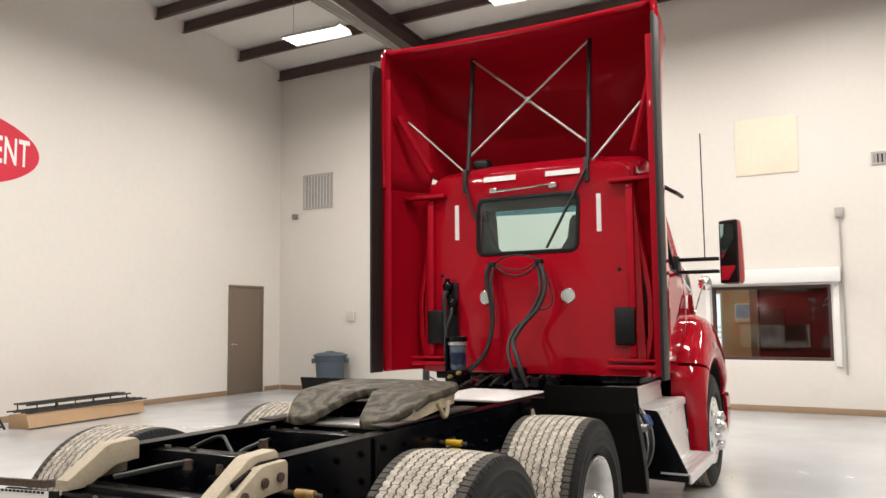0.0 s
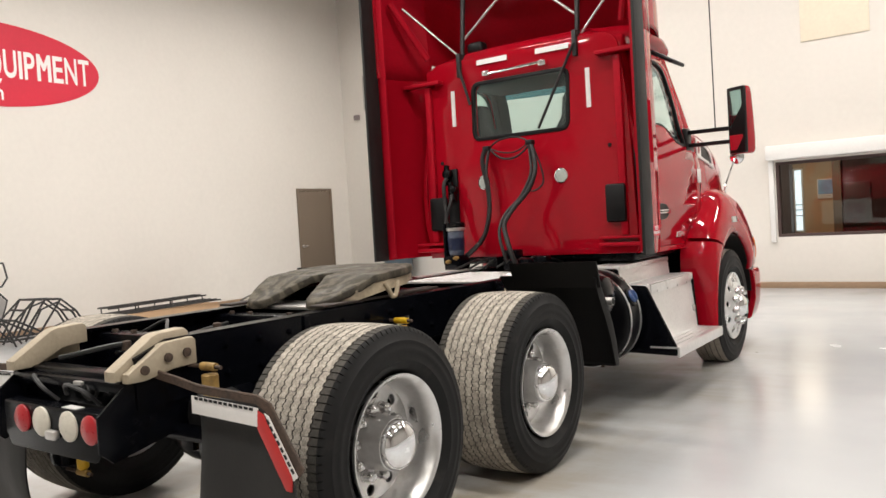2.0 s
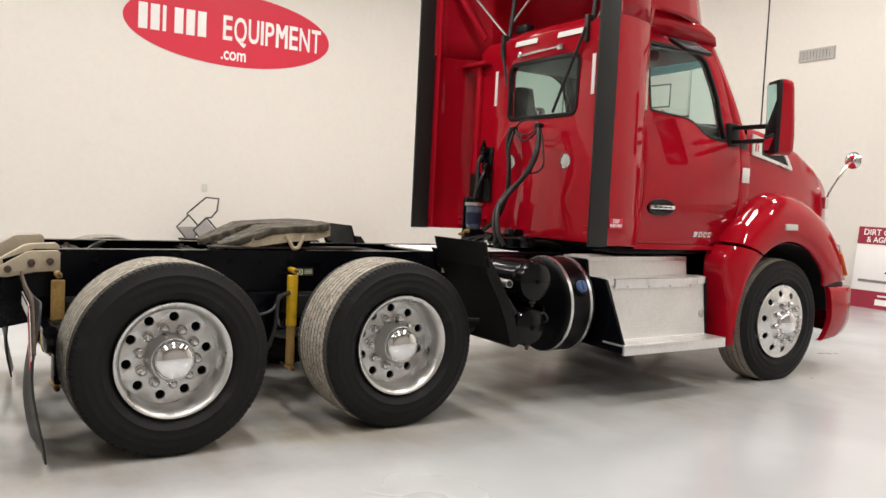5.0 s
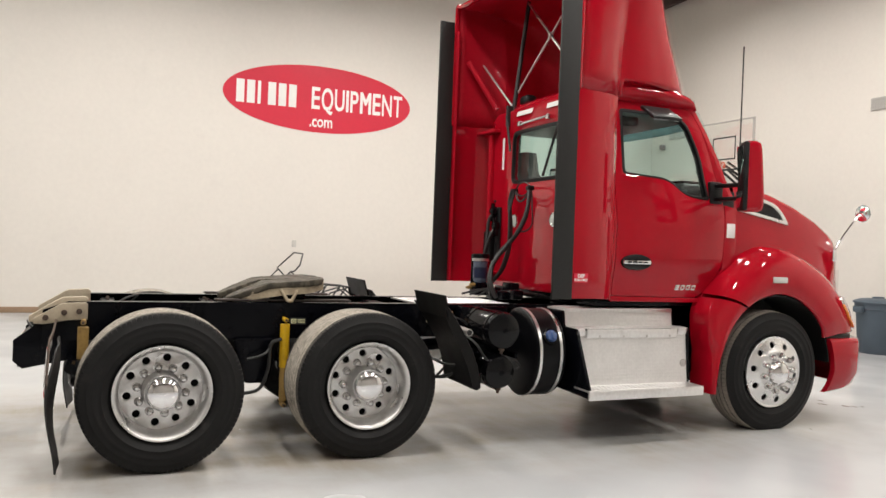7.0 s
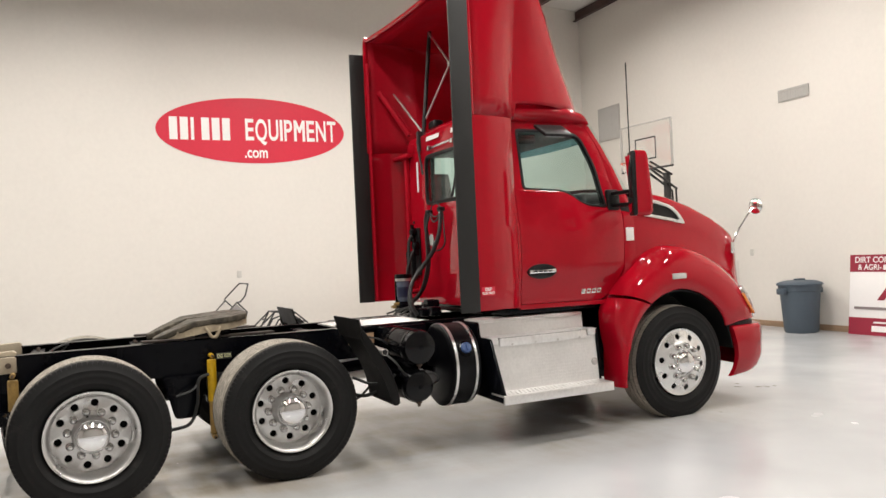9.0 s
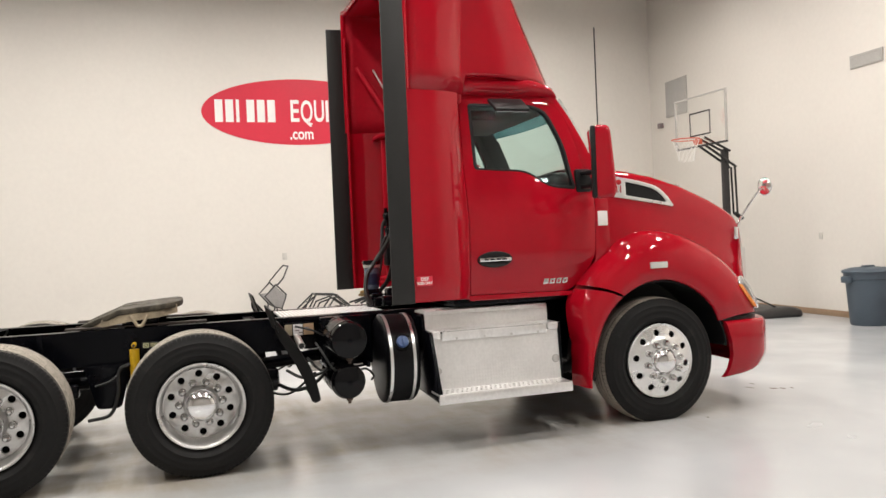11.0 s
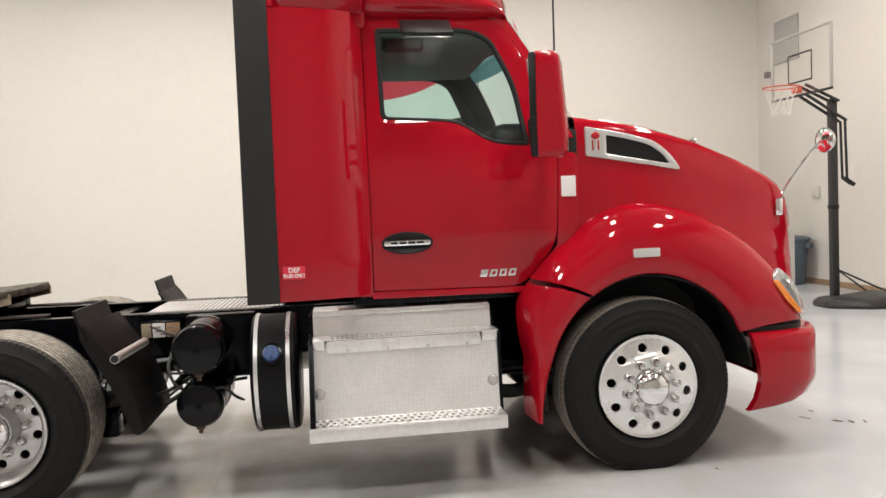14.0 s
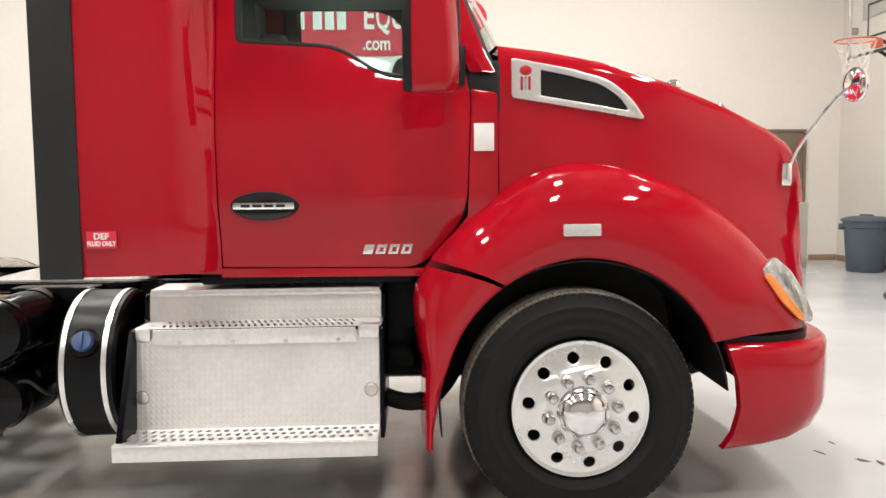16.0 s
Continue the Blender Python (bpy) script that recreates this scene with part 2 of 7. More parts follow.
BASE = mat("brown_baseboard", (0.30, 0.20, 0.125), 0.5, var=0.12, scale=3, fine=30)
BEAM = mat("brown_primer_steel", (0.060, 0.034, 0.030), 0.55, var=0.15, scale=3, fine=40)
DOOR = mat("brown_door_paint", (0.165, 0.125, 0.090), 0.5, var=0.06, scale=2, fine=30, bump=0.03)
TRIM = mat("white_trim", (0.78, 0.77, 0.75), 0.45, var=0.04, scale=3, fine=30)
VENT = mat("grey_vent_steel", (0.40, 0.385, 0.36), 0.5, 0.2, var=0.08, scale=6, fine=40)
# near black, for black parts and for shade painted into openings
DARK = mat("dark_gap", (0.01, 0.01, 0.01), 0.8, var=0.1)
BIN = mat("blue_grey_bin_plastic", (0.060, 0.082, 0.105), 0.5, var=0.12, scale=4, fine=60, bump=0.1)
CARD = mat("cardboard", (0.40, 0.26, 0.15), 0.85, var=0.12, scale=5, fine=60, bump=0.15)
TUBE = mat("black_powder_coat", (0.018, 0.017, 0.017), 0.45, var=0.2, scale=8, fine=60)
SIGN_RED = mat("sign_red_paint", (0.60, 0.012, 0.040), 0.5, var=0.05, scale=1.5, fine=20)
SIGN_WHITE = mat("sign_white_paint", (0.82, 0.80, 0.78), 0.5, var=0.03, scale=2, fine=20)
MAROON = mat("poster_maroon", (0.27, 0.012, 0.035), 0.5, var=0.05, scale=3, fine=30)
MAROON_DIM = mat("dark_maroon_panel", (0.05, 0.012, 0.014), 0.6, var=0.1, scale=2, fine=30)
PAPER = mat("poster_white", (0.80, 0.78, 0.77), 0.5, var=0.03, scale=3, fine=30)
INK = mat("grey_print", (0.22, 0.18, 0.18), 0.6, var=0.1, scale=20, fine=60)
TANWALL = mat("office_tan_wall", (0.52, 0.37, 0.23), 0.6, var=0.04, scale=1, fine=15)
PICTURE = mat("blue_picture", (0.25, 0.45, 0.72), 0.4, var=0.35, scale=5, fine=20)
ORANGE = mat("orange_rim_paint", (0.55, 0.10, 0.05), 0.45, var=0.1, scale=10, fine=60)
NET = mat("white_net_cord", (0.72, 0.70, 0.66), 0.8, var=0.1, scale=30, fine=100)
BOARD = pane("clear_backboard", (0.97, 0.97, 0.965))
PLATE_W = mat("outlet_plate", (0.55, 0.53, 0.49), 0.5, var=0.05, scale=20, fine=90)


def floor_material():
    """Pale grey sealed concrete: cloudy tone, tan traffic dust with painted truck shade, scuffs, uneven gloss."""
    m, t, b = nodes_of("sealed_concrete")
    n, l = t.nodes.new, t.links.new
    geo = n("ShaderNodeTexCoord")

    def noise_tex(scale, detail=6, rough=0.6):
        x = n("ShaderNodeTexNoise")
        x.inputs["Scale"].default_value, x.inputs["Detail"].default_value, x.inputs["Roughness"].default_value = scale, detail, rough
        l(geo.outputs["Object"], x.inputs["Vector"])
        return x

    def remap(sock, a, c, lo, hi):
        r = n("ShaderNodeMapRange")
        for key, v in (("From Min", a), ("From Max", c), ("To Min", lo), ("To Max", hi)):
            r.inputs[key].default_value = v
        l(sock, r.inputs["Value"])
        return r.outputs[0]

    cloud, dust, speck = noise_tex(0.35, 4, 0.5), noise_tex(0.7, 4, 0.5), noise_tex(7.0, 8, 0.75)
    streak = noise_tex(1.0, 6, 0.6)  # patchiness of the dust and shade strip
    patch_map = n("ShaderNodeMapping")
    patch_map.inputs["Scale"].default_value = (1.3, 0.75, 1.0)
    l(geo.outputs["Object"], patch_map.inputs["Vector"]), l(patch_map.outputs[0], streak.inputs["Vector"])
    base = n("ShaderNodeMixRGB")
    base.inputs[1].default_value, base.inputs[2].default_value = (0.415, 0.428, 0.44, 1), (0.515, 0.524, 0.533, 1)
    l(remap(cloud.outputs["Fac"], 0.35, 0.65, 0, 1), base.inputs["Fac"])
    sep = n("ShaderNodeSeparateXYZ")
    l(geo.outputs["Object"], sep.inputs[0])
    tan = n("ShaderNodeMixRGB")
    # dust tan, set darker to stand in for shade under the truck
    tan.inputs[2].default_value = (0.275, 0.226, 0.163, 1)
    l(base.outputs[0], tan.inputs[1])
    # dust tracked in along the parking strip, darkened to paint the truck's shade
    strip = n("ShaderNodeMath")
    strip.operation = "MULTIPLY"
    # streaks along x imitate bands of shadow under the truck
    shade_streak_map, fine = n("ShaderNodeMapping"), noise_tex(1.0, 5, 0.6)
    shade_streak_map.inputs["Scale"].default_value = (1.1, 4.5, 1.0)
    l(geo.outputs["Object"], shade_streak_map.inputs["Vector"]), l(shade_streak_map.outputs[0], fine.inputs["Vector"])
    both = n("ShaderNodeMath")
    both.operation = "MULTIPLY"
    l(remap(streak.outputs["Fac"], 0.36, 0.64, 0.2, 1.0), both.inputs[0]), l(remap(fine.outputs["Fac"], 0.38, 0.62, 0.62, 1.0), both.inputs[1])
    dx = n("ShaderNodeMath")
    dx.operation = "ABSOLUTE"
    l(sep.outputs["X"], dx.inputs[0])
    near = n("ShaderNodeMath")
    near.operation = "MULTIPLY"
    l(remap(dx.outputs[0], 1.0, 2.2, 0.85, 0.0), near.inputs[0]), l(remap(sep.outputs["Y"], 3.4, 4.8, 1.0, 0.0), near.inputs[1])
    l(near.outputs[0], strip.inputs[0])
    l(both.outputs[0], strip.inputs[1])
    l(strip.outputs[0], tan.inputs["Fac"])
    dark = n("ShaderNodeMixRGB")
    dark.inputs[2].default_value = (0.16, 0.15, 0.14, 1)
    l(tan.outputs[0], dark.inputs[1]), l(remap(speck.outputs["Fac"], 0.74, 0.82, 0, 0.45), dark.inputs["Fac"])
    l(dark.outputs[0], b.inputs["Base Color"])
    l(remap(dust.outputs["Fac"], 0.3, 0.7, 0.14, 0.28), b.inputs["Roughness"])
    bp = n("ShaderNodeBump")
    bp.inputs["Strength"].default_value, bp.inputs["Distance"].default_value = 0.02, 0.002
    l(speck.outputs["Fac"], bp.inputs["Height"]), l(bp.outputs[0], b.inputs["Normal"])
    return m


FLOOR = floor_material()


# ---- mesh helpers ----
def part(name, bm, material, parent=None, label="", sharp=35):
    """Links a bmesh as one mesh object under a thing or a part."""
    me = bpy.data.meshes.new(name)
    bmesh.ops.recalc_face_normals(bm, faces=bm.faces)
    bm.to_mesh(me)
    bm.free()
    return link(name, me, material, parent, label, sharp)


def link(name, me, material, parent=None, label="", sharp=35):
    for m in material if isinstance(material, (list, tuple)) else (material,):
        me.materials.append(m)
    if sharp:
        me.polygons.foreach_set("use_smooth", [True] * len(me.polygons))
        me.set_sharp_from_angle(angle=radians(sharp))
    ob = new(name, me)
    ob.parent = parent
    return tagged(ob, label)


def again(ob, m, parent=None):
    """The same part once more, with shared mesh data, at another pose, with its sub-parts."""
    made = ob.copy()
    scene.collection.objects.link(made)
    made.parent = parent or ob.parent
    made.matrix_basis = m
    for c in ob.children:
        k = c.copy()
        scene.collection.objects.link(k)
        k.parent = made
    return made


def thing(name, loc, label, category, group="", rz=0.0):
    ob = new(name)
    ob.empty_display_size = 0.1
    ob.matrix_basis = pose(*loc, 0, 0, rz)
    return tagged(ob, label, category, group)


def box(bm, x0, x1, y0, y1, z0, z1, bevel=0.0, seg=2):
    vs = [bm.verts.new((x, y, z)) for z in (z0, z1) for x, y in ((x0, y0), (x1, y0), (x1, y1), (x0, y1))]
    fs = [(0, 3, 2, 1), (4, 5, 6, 7), (0, 1, 5, 4), (1, 2, 6, 5), (2, 3, 7, 6), (3, 0, 4, 7)]
    faces = [bm.faces.new([vs[i] for i in f]) for f in fs]
    if bevel:
        edges = list({e for f in faces for e in f.edges})
        bmesh.ops.bevel(bm, geom=edges, offset=bevel, segments=seg, affect="EDGES", profile=0.5)
    return bm


def boxed(*a, **k):
    return box(bmesh.new(), *a, **k)


def loft(bm, rings, closed=True, caps=False):
    """Skin over rings of equal length."""
    rows = [[bm.verts.new(p) for p in r] for r in rings]
    n = len(rows[0])
    for a, b in zip(rows, rows[1:]):
        for i in range(n if closed else n - 1):
            j = (i + 1) % n
            bm.faces.new((a[i], a[j], b[j], b[i]))
    if caps and closed:
        bm.faces.new(rows[0][::-1])
        bm.faces.new(rows[-1])
    return bm


def smooth_path(pts, per=6):
    """Catmull-Rom samples through points."""
    p = [Vector(q) for q in pts]
    if len(p) < 3:
        return p
    p = [2 * p[0] - p[1]] + p + [2 * p[-1] - p[-2]]
    out = []
    for i in range(1, len(p) - 2):
        for k in range(per):
            t = k / per
            a, b, c, d = p[i - 1 : i + 3]
            out.append(0.5 * (2 * b + (c - a) * t + (2 * a - 5 * b + 4 * c - d) * t * t + (3 * b - a - 3 * c + d) * t ** 3))
    return out + [p[-2]]


def tube(bm, pts, r, seg=10, smooth=True, per=6):
    """A round bar swept along points, with closed ends."""
    path = smooth_path(pts, per) if smooth else [Vector(q) for q in pts]
    rings, side = [], None
    for i, c in enumerate(path):
        d = (path[min(i + 1, len(path) - 1)] - path[max(i - 1, 0)]).normalized()
        if side is None:
            side = d.orthogonal().normalized()
        side = (side - d * side.dot(d)).normalized()
        up = d.cross(side)
        rings.append([c + r * (math.cos(a) * side + math.sin(a) * up) for a in (2 * math.pi * k / seg for k in range(seg))])
    return loft(bm, rings, True, True)


def lathe(bm, profile, seg=48, axis="x", cap=False):
    """Turns (along, radius) pairs about an axis through the origin."""
    def at(a, r, t):
        c, s = r * math.cos(t), r * math.sin(t)
        return {"x": (a, c, s), "y": (c, a, s), "z": (c, s, a)}[axis]
    rings = [[at(a, max(r, 1e-4), 2 * math.pi * k / seg) for k in range(seg)] for a, r in profile]
    return loft(bm, rings, True, cap)


def moved(bm, m):
    bmesh.ops.transform(bm, matrix=m, verts=bm.verts)
    return bm


def rounded(pts, r, n=5):
    """A polygon with its corners rounded; r: one radius or one for each corner."""
    out, m = [], len(pts)
    for i in range(m):
        a, b, c = Vector(pts[i - 1]), Vector(pts[i]), Vector(pts[(i + 1) % m])
        rad = r[i] if isinstance(r, (list, tuple)) else r
        if rad <= 0:
            out.append(tuple(b))
            continue
        u, v = (a - b).normalized(), (c - b).normalized()
        d = min(rad, 0.48 * (a - b).length, 0.48 * (c - b).length)
        p, q = b + u * d, b + v * d
        for k in range(n + 1):
            t = k / n
            out.append(tuple((1 - t) ** 2 * p + 2 * t * (1 - t) * b + t * t * q))
    return out


def plate(outer, holes=(), thick=0.02, bevel=0.003):
    """A flat plate with real holes in the plane of its first two axes, centred in thickness; a bmesh."""
    cu = bpy.data.curves.new("outline", "CURVE")
    cu.dimensions, cu.fill_mode = "2D", "BOTH"
    cu.extrude, cu.bevel_depth, cu.bevel_resolution = max(thick / 2 - bevel, 0.0005), bevel, 1
    for loop in (outer, *holes):
        s = cu.splines.new("POLY")
        s.points.add(len(loop) - 1)
        for p, q in zip(s.points, loop):
            p.co = (q[0], q[1], 0, 1)
        s.use_cyclic_u = True
    ob = bpy.data.objects.new("outline", cu)
    scene.collection.objects.link(ob)
    bpy.context.view_layer.update()
    me = bpy.data.meshes.new_from_object(ob.evaluated_get(bpy.context.evaluated_depsgraph_get()))
    bm = bmesh.new()
    bm.from_mesh(me)
    bpy.data.objects.remove(ob)
    bpy.data.curves.remove(cu)
    bpy.data.meshes.remove(me)
    bmesh.ops.remove_doubles(bm, verts=bm.verts, dist=1e-5)
    return bm


def circle(cx, cy, r, n=24):
    return [(cx + r * math.cos(2 * math.pi * k / n), cy + r * math.sin(2 * math.pi * k / n)) for k in range(n)]


def sliced(bm, axis, values):
    """Cuts the mesh by planes, so that it can be bent."""
    n = Vector([1.0 if a == axis else 0.0 for a in "xyz"])
    for v in values:
        bmesh.ops.bisect_plane(bm, geom=bm.verts[:] + bm.edges[:] + bm.faces[:], plane_co=n * v, plane_no=n, dist=1e-5)
    return bm


TO_YZ = Matrix(((0, 0, 1, 0), (1, 0, 0, 0), (0, 1, 0, 0), (0, 0, 0, 1)))  # plate (a, b) to (y, z)
TO_XZ = Matrix(((1, 0, 0, 0), (0, 0, -1, 0), (0, 1, 0, 0), (0, 0, 0, 1)))  # plate (a, b) to (x, z), facing -y


def lerp(x, table):
    xs, ys = zip(*table)
    return float(np.interp(x, xs, ys))


def words(text, size, material, parent, name, m, spread=1.0, thick=0.002, bold=0.0):
    """Lettering in the built-in font as a thin mesh, centred; m places it."""
    cu = bpy.data.curves.new(name, "FONT")
    cu.body, cu.size, cu.align_x, cu.align_y, cu.extrude, cu.offset = text, size, "CENTER", "CENTER", thick, bold
    ob = bpy.data.objects.new(name, cu)
    scene.collection.objects.link(ob)
    bpy.context.view_layer.update()
    me = bpy.data.meshes.new_from_object(ob.evaluated_get(bpy.context.evaluated_depsgraph_get()))
    bpy.data.objects.remove(ob)
    me.transform(m @ Matrix.Diagonal((spread, 1, 1, 1)))
    return link(name, me, material, parent, "", 0)


# ---- the hall ----
W = Matrix.Translation((0, 10.0, 0)) @ Matrix.Rotation(radians(-3.43), 4, "Z")  # far wall: x along it, -y into the hall
SX = -9.44  # face of the sign wall
XE, YE = 10.5, -8.5


def ceil_z(y):
    return 7.42 + 0.0625 * (10.4 - max(y, -0.5)) - 0.0625 * max(0.0, -0.5 - y)


def structure(name, bm, material, label="", m=None, sharp=30):
    ob = part(name, bm, material, None, label, sharp)
    if m is not None:
        ob.matrix_basis = m
    return tagged(ob, kind="structure")


structure("floor", boxed(SX - 0.3, XE + 0.3, YE - 0.3, 11.2, -0.2, 0.0), FLOOR, "pale grey sealed concrete floor with dusty stains and painted truck shade")
structure("wall_west", boxed(SX - 0.2, SX, YE - 0.2, 11.2, -0.1, 8.6), WALL, "cream painted hall wall")
WIN = (0.22, 2.05, 0.83, 2.04)
wall = moved(plate([(-9.75, -0.1), (11.0, -0.1), (11.0, 8.0), (-9.75, 8.0)],
                   [[(WIN[0], WIN[2]), (WIN[1], WIN[2]), (WIN[1], WIN[3]), (WIN[0], WIN[3])]], 0.2, 0.0005), TO_XZ)
structure("wall_north", moved(wall, Matrix.Translation((0, 0.1, 0))), WALL, "cream painted hall wall with office window", W)
# unseen walls that close the hall, kept dark to shape the reflections
structure("wall_east", boxed(XE, XE + 0.2, YE - 0.2, 11.2, -0.1, 8.6), WALL_DIM, "unseen hall wall, darkened for dimmer reflections")
structure("wall_south", boxed(SX, XE, YE - 0.2, YE, -0.1, 8.6), WALL_DIM, "unseen hall wall, darkened for dimmer reflections")
roof = bmesh.new()
loft(roof, [[(SX - 0.2, y, ceil_z(y) + dz), (XE + 0.2, y, ceil_z(y) + dz)] for y, dz in ((11.3, 0), (-0.5, 0), (YE - 0.2, 0))], False)
loft(roof, [[(SX - 0.2, y, ceil_z(y) + 0.15), (XE + 0.2, y, ceil_z(y) + 0.15)] for y in (11.3, -0.5, YE - 0.2)], False)
x = SX
while x < XE:  # standing seams of the liner panels
    loft(roof, [[(x, y, ceil_z(y) - 0.012), (x + 0.03, y, ceil_z(y) - 0.012)] for y in (11.2, -0.5, YE)], False)
    x += 0.9
structure("ceiling", roof, CEIL, "white metal liner ceiling with seams")
structure("baseboard", boxed(SX, SX + 0.018, YE, 8.83, 0, 0.10, bevel=0.004), BASE, "brown wooden baseboard")
structure("baseboard", boxed(SX, SX + 0.018, 10.05, 10.56, 0, 0.10, bevel=0.004), BASE, "brown wooden baseboard")
structure("baseboard", boxed(-9.4, 10.4, -0.018, 0, 0, 0.10, bevel=0.004), BASE, "brown wooden baseboard", W)

for q in (-0.09, -1.45, -3.11, -3.82, -5.6, -7.2, -8.8, -10.4, -12.0, -13.6, -15.2, -16.8):
    y = 10.3 + q  # purlins run parallel to the far wall
    z = ceil_z(y) - 0.04
    zb = bmesh.new()
    box(zb, -9.44, 10.5, q - 0.006, q + 0.006, z - 0.23, z - 0.002)
    box(zb, -9.44, 10.5, q - 0.075, q + 0.006, z - 0.245, z - 0.23)
    box(zb, -9.44, 10.5, q - 0.006, q + 0.075, z - 0.016, z - 0.003)
    structure("purlin", zb, BEAM, "brown primed steel roof purlin", W)
for x in (-5.3, 2.2):
    rb = bmesh.new()
    for off, wid, top, deep in ((0, 0.011, 0.25, 0.58), (0, 0.12, 0.25, 0.27), (0, 0.12, 0.56, 0.58)):
        loft(rb, [[(x - wid, y, ceil_z(y) - top), (x + wid, y, ceil_z(y) - top), (x + wid, y, ceil_z(y) - deep), (x - wid, y, ceil_z(y) - deep)]
                  for y in (10.6, -0.5, YE)], True, True)
    structure("rafter", rb, BEAM, "brown primed steel roof rafter")
for k, dx in enumerate((0.20, 0.27, 0.34, 0.42)):
    cb = bmesh.new()
    tube(cb, [(-5.3 - dx, 10.3, ceil_z(10.3) - 0.42), (-5.3 - dx, YE, ceil_z(YE) - 0.42)], 0.02, 8, False)
    tagged(part("conduit", cb, VENT, None, "grey steel conduit along the rafter"), category="conduit", group="roof conduits")

# ---- fluorescent fixtures ----
TUBE_GLOW = emitter("lamp_diffuser", (1.0, 0.96, 0.91), 6.0)


def light_fixture(x, y):
    t = thing("light_fixture", (x, y, LAMP_Z), "white fluorescent fixture hung from the roof on wires", "light fixture", "hall lights")
    hood = bmesh.new()
    loft(hood, [[(px, -0.25, 0.0), (px, -0.16, 0.09), (px, 0.16, 0.09), (px, 0.25, 0.0), (px, 0.24, 0.0), (px, 0.155, 0.08), (px, -0.155, 0.08), (px, -0.24, 0.0)] for px in (-0.62, 0.62)], True, True)
    part("reflector", hood, TRIM, t)
    for py in (-0.165, -0.055, 0.055, 0.165):
        part("tube_lamp", boxed(-0.60, 0.60, py - 0.036, py + 0.036, 0.012, 0.03, bevel=0.008), TUBE_GLOW, t, "glowing white tube lamp")
    for sx in (-0.5, 0.5):
        part("hanging_wire", tube(bmesh.new(), [(sx, 0, 0.08), (sx, 0, ceil_z(y) - LAMP_Z - 0.01)], 0.004, 6, False), VENT, t)
    lamp = bpy.data.lights.new("fluorescent_light", "AREA")
    lamp.shape, lamp.size, lamp.size_y, lamp.energy, lamp.color = "RECTANGLE", 1.2, 0.42, LAMP_W, (1.0, 0.955, 0.90)
    lamp.spread = radians(174)
    lo = new("fluorescent_light", lamp)
    lo.parent = t
    lo.location = (0, 0, 0.004)


for x in LAMP_X:
    for y in LAMP_Y:
        light_fixture(x, y)

# ---- wall fittings ----
sign_bm = plate([(2.41 + 1.90 * math.cos(a), 4.235 + 0.655 * math.sin(a)) for a in (2 * math.pi * k / 96 for k in range(96))], (), 0.008, 0.001)
sign = part("wall_sign", moved(sign_bm, Matrix.Translation((SX + 0.005, 0, 0)) @ TO_YZ), SIGN_RED, None, "", 0)
tagged(sign, "red oval painted sign with white lettering on the wall", "sign")
AT_SIGN = Matrix.Translation((SX + 0.0105, 0, 0)) @ TO_YZ
for k in range(6):  # first word as plain upright bars
    y0 = 0.76 + 0.202 * k
    wide = 0.06 if k == 2 else 0.15
    part("letter_bar", moved(plate([(y0, 4.03), (y0 + wide, 4.03), (y0 + wide, 4.47), (y0, 4.47)], (), 0.003, 0.0004), AT_SIGN), SIGN_WHITE, sign, "plain white bar")
y0 = 2.225
for ch, cell in zip("EQUIPMENT", (0.17, 0.235, 0.20, 0.055, 0.17, 0.235, 0.17, 0.21, 0.19)):  # condensed bold capitals
    cu = bpy.data.curves.new("lettering", "FONT")
    cu.body, cu.size, cu.extrude, cu.offset = ch, 0.61, 0.0015, 0.0 if ch == "M" else 0.010
    tmp = bpy.data.objects.new("lettering", cu)
    scene.collection.objects.link(tmp)
    bpy.context.view_layer.update()
    me = bpy.data.meshes.new_from_object(tmp.evaluated_get(bpy.context.evaluated_depsgraph_get()))
    bpy.data.objects.remove(tmp)
    xs = [v.co.x for v in me.vertices]
    wide = cell - (0.024 if ch == "M" else 0.0)
    low = 0.0 if ch == "Q" else min(v.co.y for v in me.vertices)
    tall = 0.435 / (max(v.co.y for v in me.vertices) - low)
    for n_, (du, dv) in enumerate(((0.0, 0.0), (0.024, 0.0), (0.012, 0.0)) if ch == "M" else ((0.0, 0.0),)):
        glyph = me.copy()
        for v in glyph.vertices:
            v.co = ((v.co.x - min(xs)) * wide / (max(xs) - min(xs)) + y0 + du, (v.co.y - low) * tall + 4.04 + dv, v.co.z + 0.0007 * n_)
        glyph.transform(AT_SIGN)
        link("lettering", glyph, SIGN_WHITE, sign, "", 0)
    y0 += cell + 0.034
words(".com", 0.32, SIGN_WHITE, sign, "lettering", AT_SIGN @ Matrix.Translation((2.43, 3.79, 0)), 0.76, 0.0015, 0.006)

door = thing("door_1", (SX, 9.40, 0), "closed brown painted steel door in the wall", "door")
tagged(door, kind="structure")
part("leaf", boxed(0.0, 0.035, -0.49, 0.49, 0.01, 2.26, bevel=0.004), DOOR, door)
fb = bmesh.new()
box(fb, 0, 0.05, -0.545, -0.495, 0, 2.315, 0.004)
box(fb, 0, 0.05, 0.495, 0.545, 0, 2.315, 0.004)
box(fb, 0, 0.05, -0.495, 0.495, 2.265, 2.315, 0.004)
part("door_frame", fb, DOOR, door)
hb = bmesh.new()
lathe(hb, [(0.035, 0.0), (0.035, 0.032), (0.045, 0.030), (0.05, 0.012), (0.08, 0.011)], 20, "x")
tube(hb, [(0.08, 0, 0), (0.085, 0.05, 0), (0.085, 0.11, 0)], 0.009, 8)
part("door_handle", moved(hb, Matrix.Translation((0, -0.45, 1.05))), CHROME, door, "chrome lever handle")


